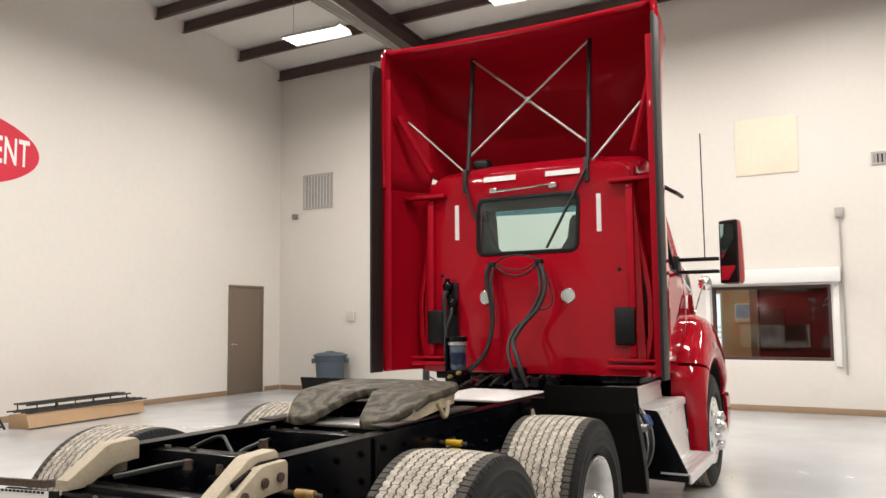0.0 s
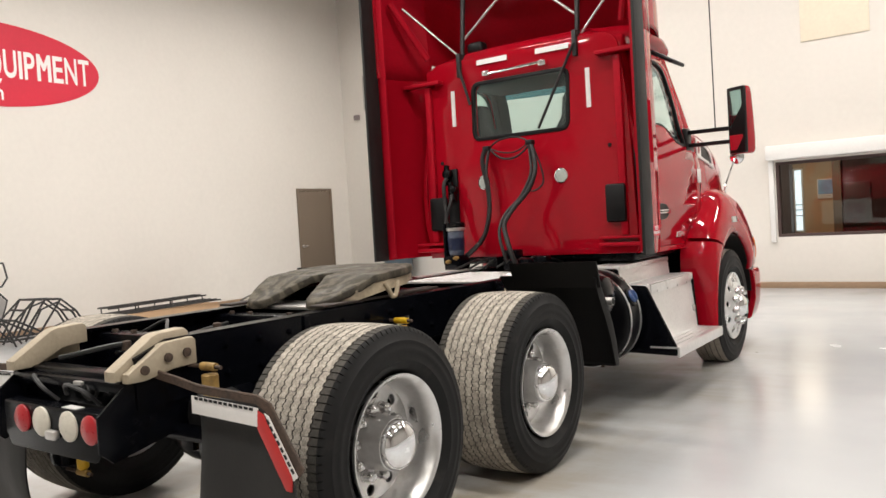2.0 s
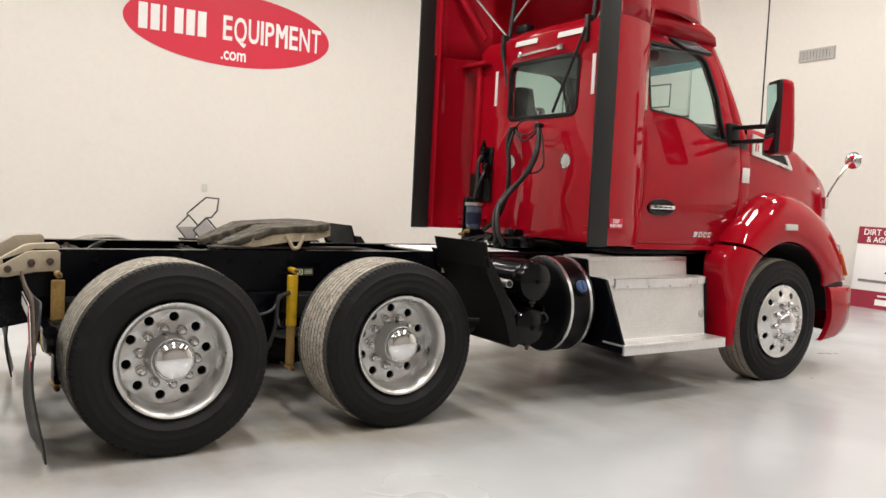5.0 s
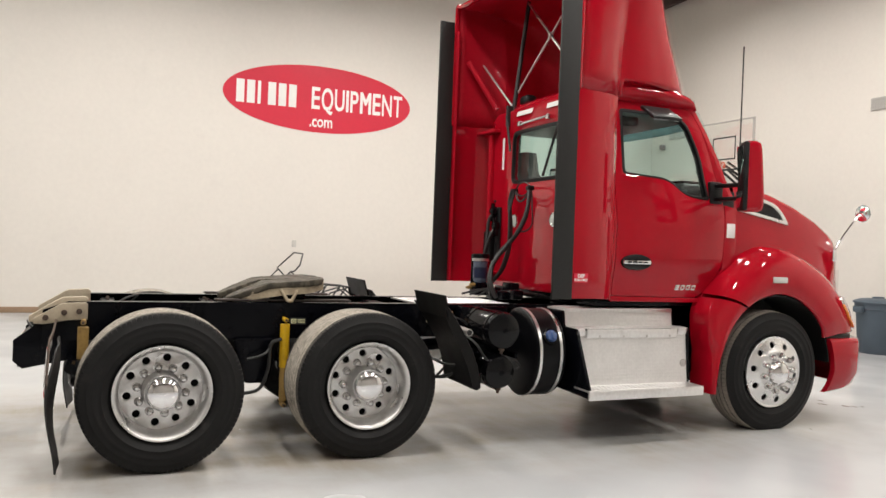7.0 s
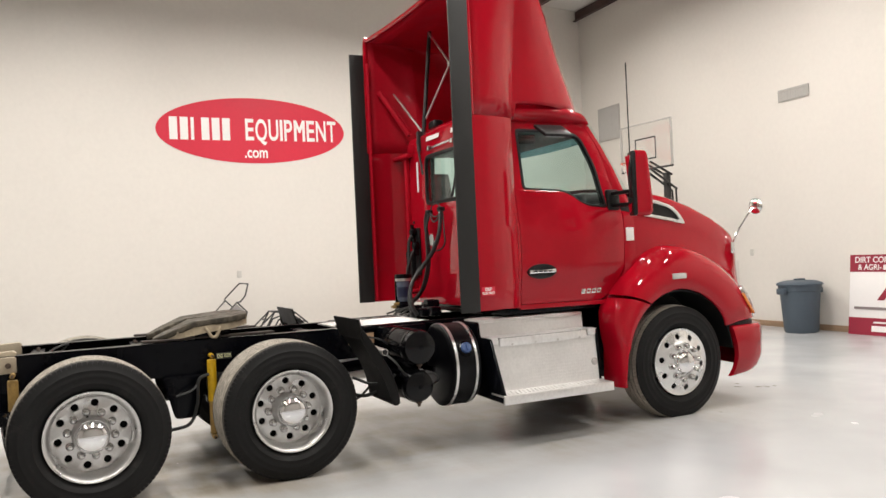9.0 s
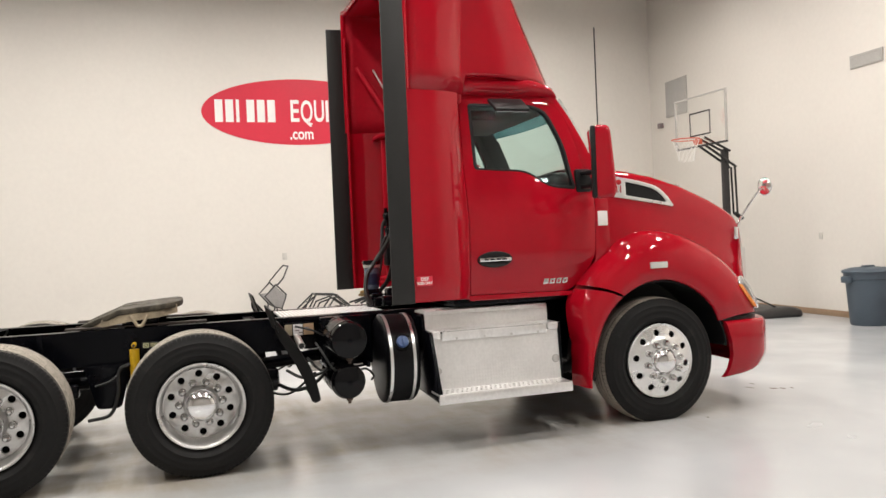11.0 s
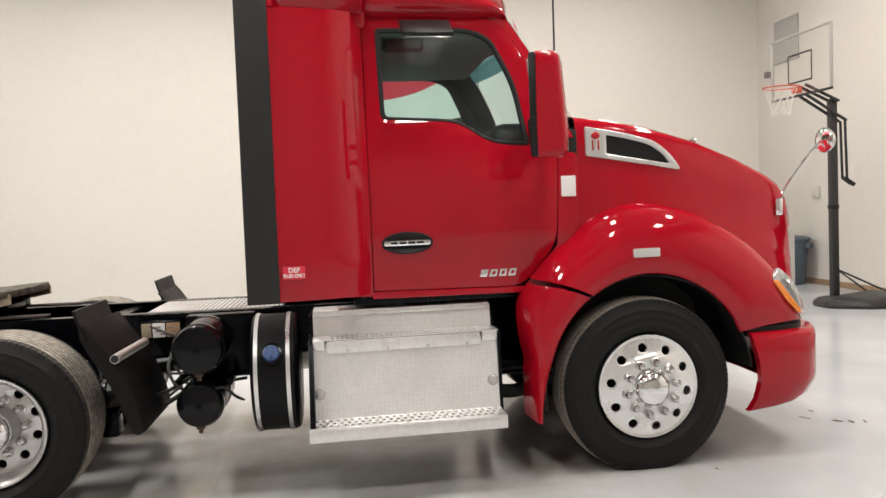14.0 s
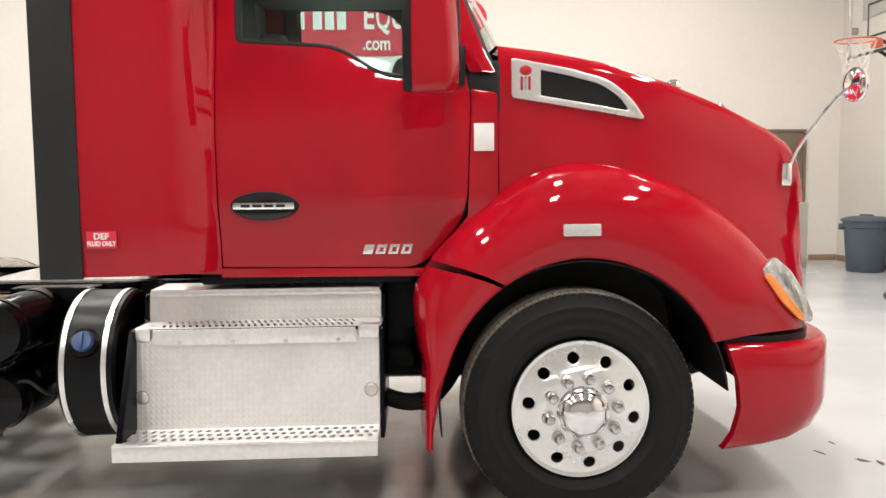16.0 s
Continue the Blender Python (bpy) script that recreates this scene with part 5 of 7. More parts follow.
# fifth wheel coupling
def coupling():
    out = rounded([(-0.44, 0.20), (-0.40, 0.40), (-0.20, 0.46), (0.20, 0.46), (0.40, 0.40), (0.44, 0.20), (0.42, -0.25), (0.30, -0.52), (0.17, -0.52),
                   (0.05, -0.08), (0.055, 0.02), (-0.055, 0.02), (-0.05, -0.08), (-0.17, -0.52), (-0.30, -0.52), (-0.42, -0.25)], [0.1, 0.15, 0.15, 0.15, 0.15, 0.1, 0.12, 0.06, 0.06, 0.04, 0.05, 0.05, 0.04, 0.06, 0.06, 0.12], 5)
    bm = plate(out, (), 0.045, 0.010)
    sliced(bm, "y", np.arange(-0.5, 0.46, 0.03))
    sliced(bm, "x", np.arange(-0.42, 0.43, 0.03))
    def drop(y):
        return -0.24 * max(0.0, -0.14 - y) + 0.06 * y
    for v in bm.verts:
        lump = 0.0012 * math.sin(23 * v.co.x + 9 * v.co.y) * math.sin(17 * v.co.y - 5 * v.co.x) + 0.001 * math.sin(61 * v.co.x) * math.sin(47 * v.co.y)
        v.co.z += drop(v.co.y) + lump - 0.012
        v.co.y *= 0.74
        v.co.x *= 0.96
    cp = part("fifth_wheel", moved(bm, Matrix.Translation((0.01, -0.47, 1.130))), GREASE, truck, "greasy black fifth wheel coupling plate")
    for s in (1, -1):
        skirt = bmesh.new()
        loft(skirt, [[(s * w, y * 0.74 - 0.47, 1.118 + drop(y)), (s * (w - 0.02), y * 0.74 - 0.47, 1.118 + drop(y)), (s * (w - 0.02), y * 0.74 - 0.47, 1.118 + drop(y) - d), (s * w, y * 0.74 - 0.47, 1.118 + drop(y) - d)]
                     for y, w, d in ((-0.50, 0.30, 0.02), (-0.3, 0.40, 0.055), (0.0, 0.43, 0.075), (0.25, 0.42, 0.075), (0.42, 0.36, 0.06))], True, True)
        part("skirt", skirt, TAN, cp, "tan dirt-caked side rib")
        part("pivot_bracket", boxed(s * 0.31 - 0.07, s * 0.31 + 0.07, -0.56, -0.30, 0.99, 1.08, bevel=0.02), BLACK, cp, "rusty pivot bracket")
        lug = bmesh.new()
        tube(lug, [(s * 0.425, -0.495, 1.085), (s * 0.435, -0.462, 1.035), (s * 0.435, -0.445, 1.008), (s * 0.435, -0.415, 1.006), (s * 0.435, -0.398, 1.03), (s * 0.425, -0.372, 1.08)], 0.013, 8)
        part("eye", lug, TAN, cp)
    part("jaw", boxed(-0.16, 0.16, -0.50, -0.25, 1.0, 1.065, bevel=0.02), BLACK, cp)
    part("slide_rail", boxed(-0.40, -0.30, -0.95, 0.05, 0.997, 1.010, bevel=0.003), RUST_DARK, cp)
    part("slide_rail", boxed(0.30, 0.40, -0.95, 0.05, 0.997, 1.010, bevel=0.003), RUST_DARK, cp)
    part("mounting_plate", boxed(-0.36, 0.36, -0.80, -0.55, 0.965, 0.985, bevel=0.004), STEEL, cp, "bare steel mounting plate")


coupling()
deck = part("deck_plate", boxed(-0.338, 0.338, 0.62, 1.46, 0.972, 0.984, bevel=0.002), DECK, truck, "aluminium tread plate deck behind the cab")
bars = bmesh.new()
for i in range(22):
    for j in range(28):
        cx, cy, a = -0.315 + 0.030 * i, 0.635 + 0.030 * j, radians(45 if (i + j) % 2 else -45)
        ring = [(cx + u * math.cos(a) - v * math.sin(a), cy + u * math.sin(a) + v * math.cos(a)) for u, v in ((-0.015, 0), (0, -0.0048), (0.015, 0), (0, 0.0048))]
        low = [bars.verts.new((x, y, 0.9835)) for x, y in ring]
        top = bars.verts.new((cx, cy, 0.9890))
        for k in range(4):
            bars.faces.new((low[k], low[(k + 1) % 4], top))
tagged(part("raised_tread", bars, ALU, deck, "bright raised tread marks", 0), kind="stuff")
part("deck_angle", boxed(0.436, 0.462, 0.62, 1.46, 0.95, 0.986, bevel=0.003), BLACK, truck)
vbk = part("valve_block", boxed(0.44, 0.512, 0.62, 0.86, 0.84, 0.95, bevel=0.01), BLACK, truck, "black valve block with labels")
for y0, y1, m in ((0.628, 0.685, TAN), (0.692, 0.765, PAPER), (0.772, 0.852, CARD)):
    part("label_plate", boxed(0.5125, 0.5165, y0, y1, 0.852, 0.938, bevel=0.001), m, vbk)
for y0, z0 in ((0.705, 0.91), (0.705, 0.885), (0.735, 0.868), (0.785, 0.905), (0.80, 0.88)):
    part("label_bar", boxed(0.517, 0.5182, y0, y0 + 0.034, z0, z0 + 0.008), INK, vbk)
for s in (1, -1):  # quarter fenders ahead of the drive wheels
    front = [(0.515, 1.03), (0.55, 0.985), (0.63, 0.868), (0.675, 0.79), (0.718, 0.715), (0.76, 0.60), (0.782, 0.50), (0.786, 0.462), (0.765, 0.450)]
    rear = [(0.482, 1.01), (0.486, 0.965), (0.518, 0.895), (0.555, 0.832), (0.605, 0.750), (0.665, 0.62), (0.698, 0.52), (0.718, 0.462), (0.735, 0.450)]
    qf = bmesh.new()
    loft(qf, [[(s * 0.56, yf, z), (s * 1.225, yf, z), (s * 1.238, yf - 0.008, z), (s * 1.242, (yf + yr) / 2, (z + zr) / 2), (s * 1.238, yr + 0.004, zr), (s * 1.228, yr + 0.008, zr), (s * 1.218, yf - 0.022, z - 0.004), (s * 0.56, yf - 0.012, z - 0.004)] for (yf, z), (yr, zr) in zip(front, rear)], True, True)
    part("quarter_fender", qf, FENDER_PLASTIC, truck, "black plastic quarter fender")
    fl = bmesh.new()
    loft(fl, [[(s * x, fy, fz) for x in (0.66, 0.96, 1.255)] + [(s * x, fy + 0.014, fz) for x in (1.255, 0.96, 0.66)] for fy, fz in ((0.512, 0.955), (0.500, 1.00), (0.482, 1.05), (0.464, 1.112))], True, True)
    part("fender_flap", fl, FENDER_PLASTIC, truck, "black rubber fender flap")
    arm = part("fender_arm", tube(bmesh.new(), [(s * 0.74, 0.695, 0.863), (s * 1.266, 0.663, 0.856)], 0.0245, 14, False), STEEL, truck, "bare steel fender arm")
    # the tube end is closed; a dark plug paints the shade of its bore
    part("pipe_bore", tube(bmesh.new(), [(s * 1.22, 0.6658, 0.8566), (s * 1.2675, 0.6629, 0.8560)], 0.0205, 14, False), DARK, arm, "dark plug standing in for the shaded pipe bore")
# air tanks
for y, z, r, x0, x1 in ((1.035, 0.842, 0.138, 0.46, 1.085), (1.028, 0.532, 0.124, 0.42, 1.06)):
    tk = lathe(bmesh.new(), [(x0, 0.0), (x0, r * 0.8), (x0 + 0.03, r), (x1 - 0.05, r), (x1 - 0.02, r * 0.93), (x1, r * 0.6), (x1 + 0.008, 0.0)], 36, "x")
    t0 = part("air_tank", moved(tk, Matrix.Translation((0, y, z))), BLACK_GLOSS, truck, "glossy black air tank")
    for q in (0.66, x1 - 0.10):
        part("tank_band", moved(lathe(bmesh.new(), [(q, r + 0.001), (q, r + 0.005), (q + 0.03, r + 0.005), (q + 0.03, r + 0.001)], 36, "x"), Matrix.Translation((0, y, z))), BLACK_GLOSS, t0)
    part("drain_valve", moved(lathe(bmesh.new(), [(-r - 0.032, 0.0), (-r - 0.032, 0.012), (-r - 0.012, 0.013), (-r - 0.008, 0.024), (-r + 0.006, 0.024)], 10, "z"), Matrix.Translation((x1 - 0.05, y, z))), RUST, t0, "dirty drain valve")
    part("drain_plug", moved(lathe(bmesh.new(), [(x1, 0.018), (x1 + 0.02, 0.016), (x1 + 0.022, 0.0)], 10, "x"), Matrix.Translation((0, y, z))), BLACK, t0)
part("tank_bracket", boxed(0.43, 0.60, 0.90, 1.30, 0.60, 0.98, bevel=0.01), BLACK, truck)
for pts, r in ((((0.55, -0.50, 0.74), (0.56, -0.575, 0.70), (0.56, -0.59, 0.53), (0.55, -0.65, 0.385), (0.54, -0.80, 0.352)), 0.013), (((0.50, -0.55, 0.72), (0.58, -0.62, 0.64), (0.56, -0.74, 0.60)), 0.009), (((0.99, 0.94, 0.62), (1.01, 0.90, 0.66), (0.95, 0.86, 0.74), (0.7, 0.84, 0.80)), 0.009), (((1.0, 1.08, 0.60), (1.015, 1.16, 0.62), (0.98, 1.22, 0.56), (0.8, 1.24, 0.5)), 0.008),
               (((0.62, 0.62, 0.60), (0.78, 0.72, 0.56), (0.9, 0.84, 0.60), (0.8, 0.95, 0.65)), 0.012), (((0.55, 0.5, 0.52), (0.7, 0.66, 0.46), (0.75, 0.8, 0.50), (0.62, 0.92, 0.56)), 0.014), (((0.60, 0.70, 0.93), (0.72, 0.82, 0.90), (0.70, 0.92, 0.84)), 0.008)):
    part("air_line", tube(bmesh.new(), pts, r, 6), HOSE, truck)
for y, z in ((0.90, 0.645), (1.19, 0.645)):
    part("tank_strut", boxed(0.60, 0.98, y - 0.012, y + 0.012, z - 0.02, z + 0.02, bevel=0.004), BLACK, truck)
# fluid tank with bright straps
TC, TR = (0.762, 0.648), 0.337
ft = part("fluid_tank", moved(lathe(bmesh.new(), [(1.308, 0.0), (1.308, TR - 0.05), (1.315, TR - 0.012), (1.326, TR), (1.55, TR), (1.565, TR - 0.012), (1.575, TR - 0.05), (1.575, 0.0)], 56, "y"), Matrix.Translation((TC[0], 0, TC[1]))), TANK, truck, "round black fluid tank with chrome straps")
for y in (1.332, 1.508):
    part("strap", moved(lathe(bmesh.new(), [(y, TR + 0.001), (y, TR + 0.006), (y + 0.022, TR + 0.006), (y + 0.022, TR + 0.001)], 56, "y"), Matrix.Translation((TC[0], 0, TC[1]))), RIM_POL, ft, "chrome strap")
cap = bmesh.new()
lathe(cap, [(0.02, 0.046), (0.03, 0.046), (0.042, 0.041), (0.043, 0.0)], 28, "z")
neck = lathe(bmesh.new(), [(0, 0.066), (0.018, 0.064), (0.022, 0.05), (0.022, 0.0)], 28, "z")
part("filler_neck", moved(neck, Matrix.Translation((TC[0], 1.432, TC[1])) @ Matrix.Rotation(radians(64), 4, "Y") @ Matrix.Translation((0, 0, TR - 0.006))), BLACK_GLOSS, ft)
part("cap_grip", moved(boxed(-0.034, 0.034, -0.007, 0.007, 0.040, 0.054, bevel=0.004), Matrix.Translation((TC[0], 1.432, TC[1])) @ Matrix.Rotation(radians(64), 4, "Y") @ Matrix.Translation((0, 0, TR - 0.006))), BLUE_CAP, ft)
part("filler_cap", moved(cap, Matrix.Translation((TC[0], 1.432, TC[1])) @ Matrix.Rotation(radians(64), 4, "Y") @ Matrix.Translation((0, 0, TR - 0.006))), BLUE_CAP, ft, "blue filler cap")

# step box
sb = bmesh.new()
loft(sb, [[(0.60, y, 0.36), (1.13, y, 0.40), (1.085, y, 0.835), (0.905, y, 0.840), (0.885, y, 0.985), (0.60, y, 0.99)] for y in (1.66, 2.70)], True, True)
step = part("step_box", sb, ALU_TREAD, truck, "aluminium tread plate step box")
for y0, y1, foot in ((1.635, 1.662, 1.318), (2.703, 2.720, 1.13)):
    part("end_plate", moved(plate(rounded([(0.60, 0.38), (foot, 0.362), (foot, 0.405), (1.10, 0.85), (0.90, 0.855), (0.88, 0.975), (0.60, 0.975)], 0.02), (), y1 - y0, 0.003), Matrix.Translation((0, (y0 + y1) / 2, 0)) @ TO_XZ), BLACK, step, "black end plate")
slots = []
for r in range(3):
    for k in range(27):
        cx, cy = 1.165 + 0.055 * r, 1.665 + 0.0385 * k + (0.019 if r % 2 else 0)
        slots.append([(cx + 0.022 * math.cos(a), cy + 0.0135 * math.sin(a)) for a in (2 * math.pi * q / 8 for q in range(8))])
part("tread", moved(plate([(1.12, 1.63), (1.335, 1.63), (1.335, 2.70), (1.12, 2.70)], slots, 0.014, 0.0015), Matrix.Translation((0, 0, 0.417))), ALU, step, "perforated aluminium bottom step")
# dark sheet added to paint the shade seen through the bottom slots
part("tread_pan", boxed(1.12, 1.318, 1.64, 2.69, 0.375, 0.382), DARK, step, "added dark sheet standing in for shade below the slots")
part("tread_front", boxed(1.320, 1.340, 1.628, 2.702, 0.352, 0.419, bevel=0.004), ALU, step)
slots = [[(x0, y0), (x0 + 0.070, y0 + 0.020), (x0 + 0.070, y0 + 0.034), (x0, y0 + 0.014)] for x0 in (0.928, 1.012) for y0 in (1.75 + 0.028 * k for k in range(30))]
part("tread", moved(plate([(0.908, 1.66), (1.10, 1.66), (1.10, 2.71), (0.908, 2.71)], slots, 0.004, 0.0008), Matrix.Translation((0, 0, 0.857))), ALU, step, "slotted aluminium upper step")
lp_ = part("lip", boxed(1.096, 1.108, 1.735, 2.60, 0.786, 0.852, bevel=0.003), ALU, step, "plain aluminium lip")
for k in range(4):
    part("lip_bolt", moved(lathe(bmesh.new(), [(1.106, 0.010), (1.112, 0.009), (1.113, 0.0)], 10, "x"), Matrix.Translation((0, 1.85 + 0.225 * k, 0.797))), STEEL, lp_)
for y0, y1 in ((1.655, 1.728), (2.607, 2.705)):
    part("corner_cap", boxed(1.00, 1.108, y0, y1, 0.80, 0.866, bevel=0.02), ALU, step)
# same for the upper step: a dark sheet as painted shade
part("tread_shadow_pan", boxed(0.915, 1.09, 1.67, 2.695, 0.8395, 0.8425), DARK, step, "added dark sheet standing in for shade under the upper slots")
part("top_tread", boxed(0.66, 0.897, 1.665, 2.695, 0.984, 1.0, bevel=0.004), ALU_TREAD, step)
part("riser_rib", boxed(0.886, 0.897, 1.665, 2.70, 0.968, 0.988, bevel=0.003), ALU, step)
for y, z in ((1.685, 0.562), (2.665, 0.577)):
    part("latch_ring", moved(lathe(bmesh.new(), [(0, 0.031), (0.006, 0.031), (0.006, 0.0)], 20, "x"), Matrix.Translation((1.118 - (z - 0.5) * 0.1, y, z))), VENT, step, "grey latch seat")
    la_ = part("latch", moved(lathe(bmesh.new(), [(0, 0.027), (0.008, 0.026), (0.012, 0.02), (0.012, 0.0)], 18, "x"), Matrix.Translation((1.118 - (z - 0.5) * 0.1, y, z))), STEEL, step, "round grey latch")
part("coolant_hose", tube(bmesh.new(), [(0.72, 2.60, 0.50), (0.80, 2.78, 0.44), (0.82, 2.92, 0.46), (0.78, 3.02, 0.56), (0.70, 3.08, 0.70)], 0.042, 14), RUBBER, truck, "thick black rubber hose")
# cab shell
BACK_Y = 1.84
back_out = rounded([(-0.99, 1.09), (0.99, 1.09), (0.955, 2.2), (0.89, 2.74), (-0.89, 2.74), (-0.955, 2.2)], [0.05, 0.05, 0.1, 0.14, 0.14, 0.1])
RW = rounded([(-0.44, 2.07), (0.45, 2.07), (0.47, 2.52), (-0.43, 2.52)], 0.07)
cab = part("cab_back", moved(plate(back_out, [RW], 0.05, 0.008), Matrix.Translation((0, BACK_Y, 0)) @ TO_XZ), RED, truck, "red painted cab back wall")
seal = moved(plate(rounded([(-0.455, 2.055), (0.465, 2.055), (0.485, 2.535), (-0.445, 2.535)], 0.08), [rounded([(-0.434, 2.076), (0.444, 2.076), (0.464, 2.514), (-0.424, 2.514)], 0.065)], 0.03, 0.006), Matrix.Translation((0, BACK_Y - 0.018, 0)) @ TO_XZ)
rw = part("rear_window", seal, PLASTIC, truck, "rear window with black rubber seal")
gp = part("pane", moved(plate(RW, (), 0.006, 0.001), Matrix.Translation((0, BACK_Y - 0.005, 0)) @ TO_XZ), GLASS, rw, "tinted glass")
gp.visible_shadow = False
for s in (1, -1):
    for z0, z1, x0, x1 in ((1.14, 1.17, 0.70, 1.08), (1.195, 1.215, 0.70, 1.08), (2.57, 2.60, 0.74, 1.14)):
        part("back_ledge", boxed(min(s * x0, s * x1), max(s * x0, s * x1), BACK_Y - 0.10, BACK_Y - 0.02, z0, z1, bevel=0.006), RED_IN, cab)
    part("back_rib", boxed(s * 0.90 - 0.03, s * 0.90 + 0.03, BACK_Y - 0.06, BACK_Y - 0.02, 1.22, 2.56, bevel=0.012), RED_IN, cab)
    part("reflector_strip", boxed(s * 0.645 - 0.019, s * 0.645 + 0.019, BACK_Y - 0.030, BACK_Y - 0.0262, 2.20, 2.50), WHITE_TAPE, cab, "white reflective strip")
    strip = boxed(-0.15, 0.15, -0.002, 0.002, -0.022, 0.022)
    part("reflector_strip", moved(strip, Matrix.Translation((s * 0.285 + 0.06, 1.808, 2.695)) @ Matrix.Rotation(radians(-12), 4, "X")), WHITE_TAPE, cab, "white reflective strip")
    rl = part("work_lamp", moved(lathe(bmesh.new(), [(-0.025, 0.062), (-0.031, 0.060), (-0.033, 0.053), (-0.030, 0.050)], 32, "y"), Matrix.Translation((s * 0.37, BACK_Y, 1.705))), CHROME, cab, "round chrome work lamp")
    part("lens", moved(lathe(bmesh.new(), [(-0.030, 0.051), (-0.033, 0.030), (-0.034, 0.0)], 28, "y"), Matrix.Translation((s * 0.37, BACK_Y, 1.705))), LENS_GREY, rl)
    part("cab_vent", boxed(s * 0.845 - 0.082, s * 0.845 + 0.082, BACK_Y - 0.085, BACK_Y - 0.02, 1.32, 1.605, bevel=0.018), PLASTIC, cab, "black plastic cab air vent cover")
    part("plug", moved(lathe(bmesh.new(), [(-0.025, 0.016), (-0.034, 0.014), (-0.036, 0.0)], 12, "y"), Matrix.Translation((s * 0.80, BACK_Y, 1.90))), PLASTIC, cab)
hr = bmesh.new()
tube(hr, [(-0.27, BACK_Y - 0.06, 2.585), (0.27, BACK_Y - 0.06, 2.60)], 0.011, 10, False)
hd = part("grab_bar", hr, CHROME, cab, "chrome grab bar")
for x in (-0.27, 0.27):
    part("bar_end", boxed(x - 0.035, x + 0.035, BACK_Y - 0.075, BACK_Y - 0.02, 2.57, 2.615, bevel=0.008), CHROME, hd)

# roof cap: a crowned skin with a rolled lip over the doors, rounding down to the back and the windscreen
lip = [(0.892, 2.672), (0.925, 2.676), (0.965, 2.70), (0.985, 2.735), (0.985, 2.77), (0.965, 2.80), (0.92, 2.818), (0.82, 2.828), (0.6, 2.838), (0.3, 2.842), (0.0, 2.844)]
lip = [(-x, z) for x, z in lip] + lip[-2::-1]
rc = bmesh.new()
rows_ = []
for y in (1.815, 1.818, 1.83, 1.86, 1.90, 1.95, 1.985, 1.99, 2.0, 2.015, 2.04, 2.08, 2.2, 2.4, 2.52, 2.62, 2.70, 2.76, 2.80, 2.83, 2.85, 2.86):
    e = lerp(y, ((1.815, 0.0), (1.83, 0.42), (1.86, 0.68), (1.90, 0.86), (1.96, 0.97), (2.05, 1.0), (2.42, 1.0), (2.62, 0.90), (2.76, 0.66), (2.82, 0.42), (2.85, 0.18), (2.86, 0.0)))
    eo = min(e, lerp(y, ((1.985, 0.04), (1.995, 0.45), (2.015, 0.75), (2.04, 0.92), (2.08, 1.0))))  # the lip over the door begins behind the pillar
    wx = lerp(y, ((1.815, 0.925), (1.95, 0.94), (1.985, 0.955), (2.04, 0.995), (2.08, 1.0), (2.6, 1.0), (2.8, 0.97), (2.86, 0.93)))
    fwd = 0.15 * max(0.0, (y - 2.42) / 0.44) ** 1.3
    rows_.append([(x * wx, y + fwd * (1 - (x / 0.98) ** 2), 2.664 + (z - 2.664) * (e + (eo - e) * min(1.0, max(0.0, (abs(x) - 0.75) / 0.15)))) for x, z in lip])
loft(rc, rows_, False)
part("roof", rc, RED, truck, "red painted cab roof", 50)
for s in (1, -1):
    part("roof_corner", boxed(min(s * 0.82, s * 0.945), max(s * 0.82, s * 0.945), 1.83, 2.03, 2.60, 2.712, bevel=0.025, seg=3), RED, truck)
part("headliner", boxed(-0.85, 0.85, 1.88, 2.90, 2.575, 2.65, bevel=0.03, seg=3), LINER, truck, "grey cab headliner")
part("sun_visor", boxed(0.70, 0.78, 2.13, 2.38, 2.50, 2.585, bevel=0.03, seg=3), PLASTIC, truck, "dark folded sun visor")

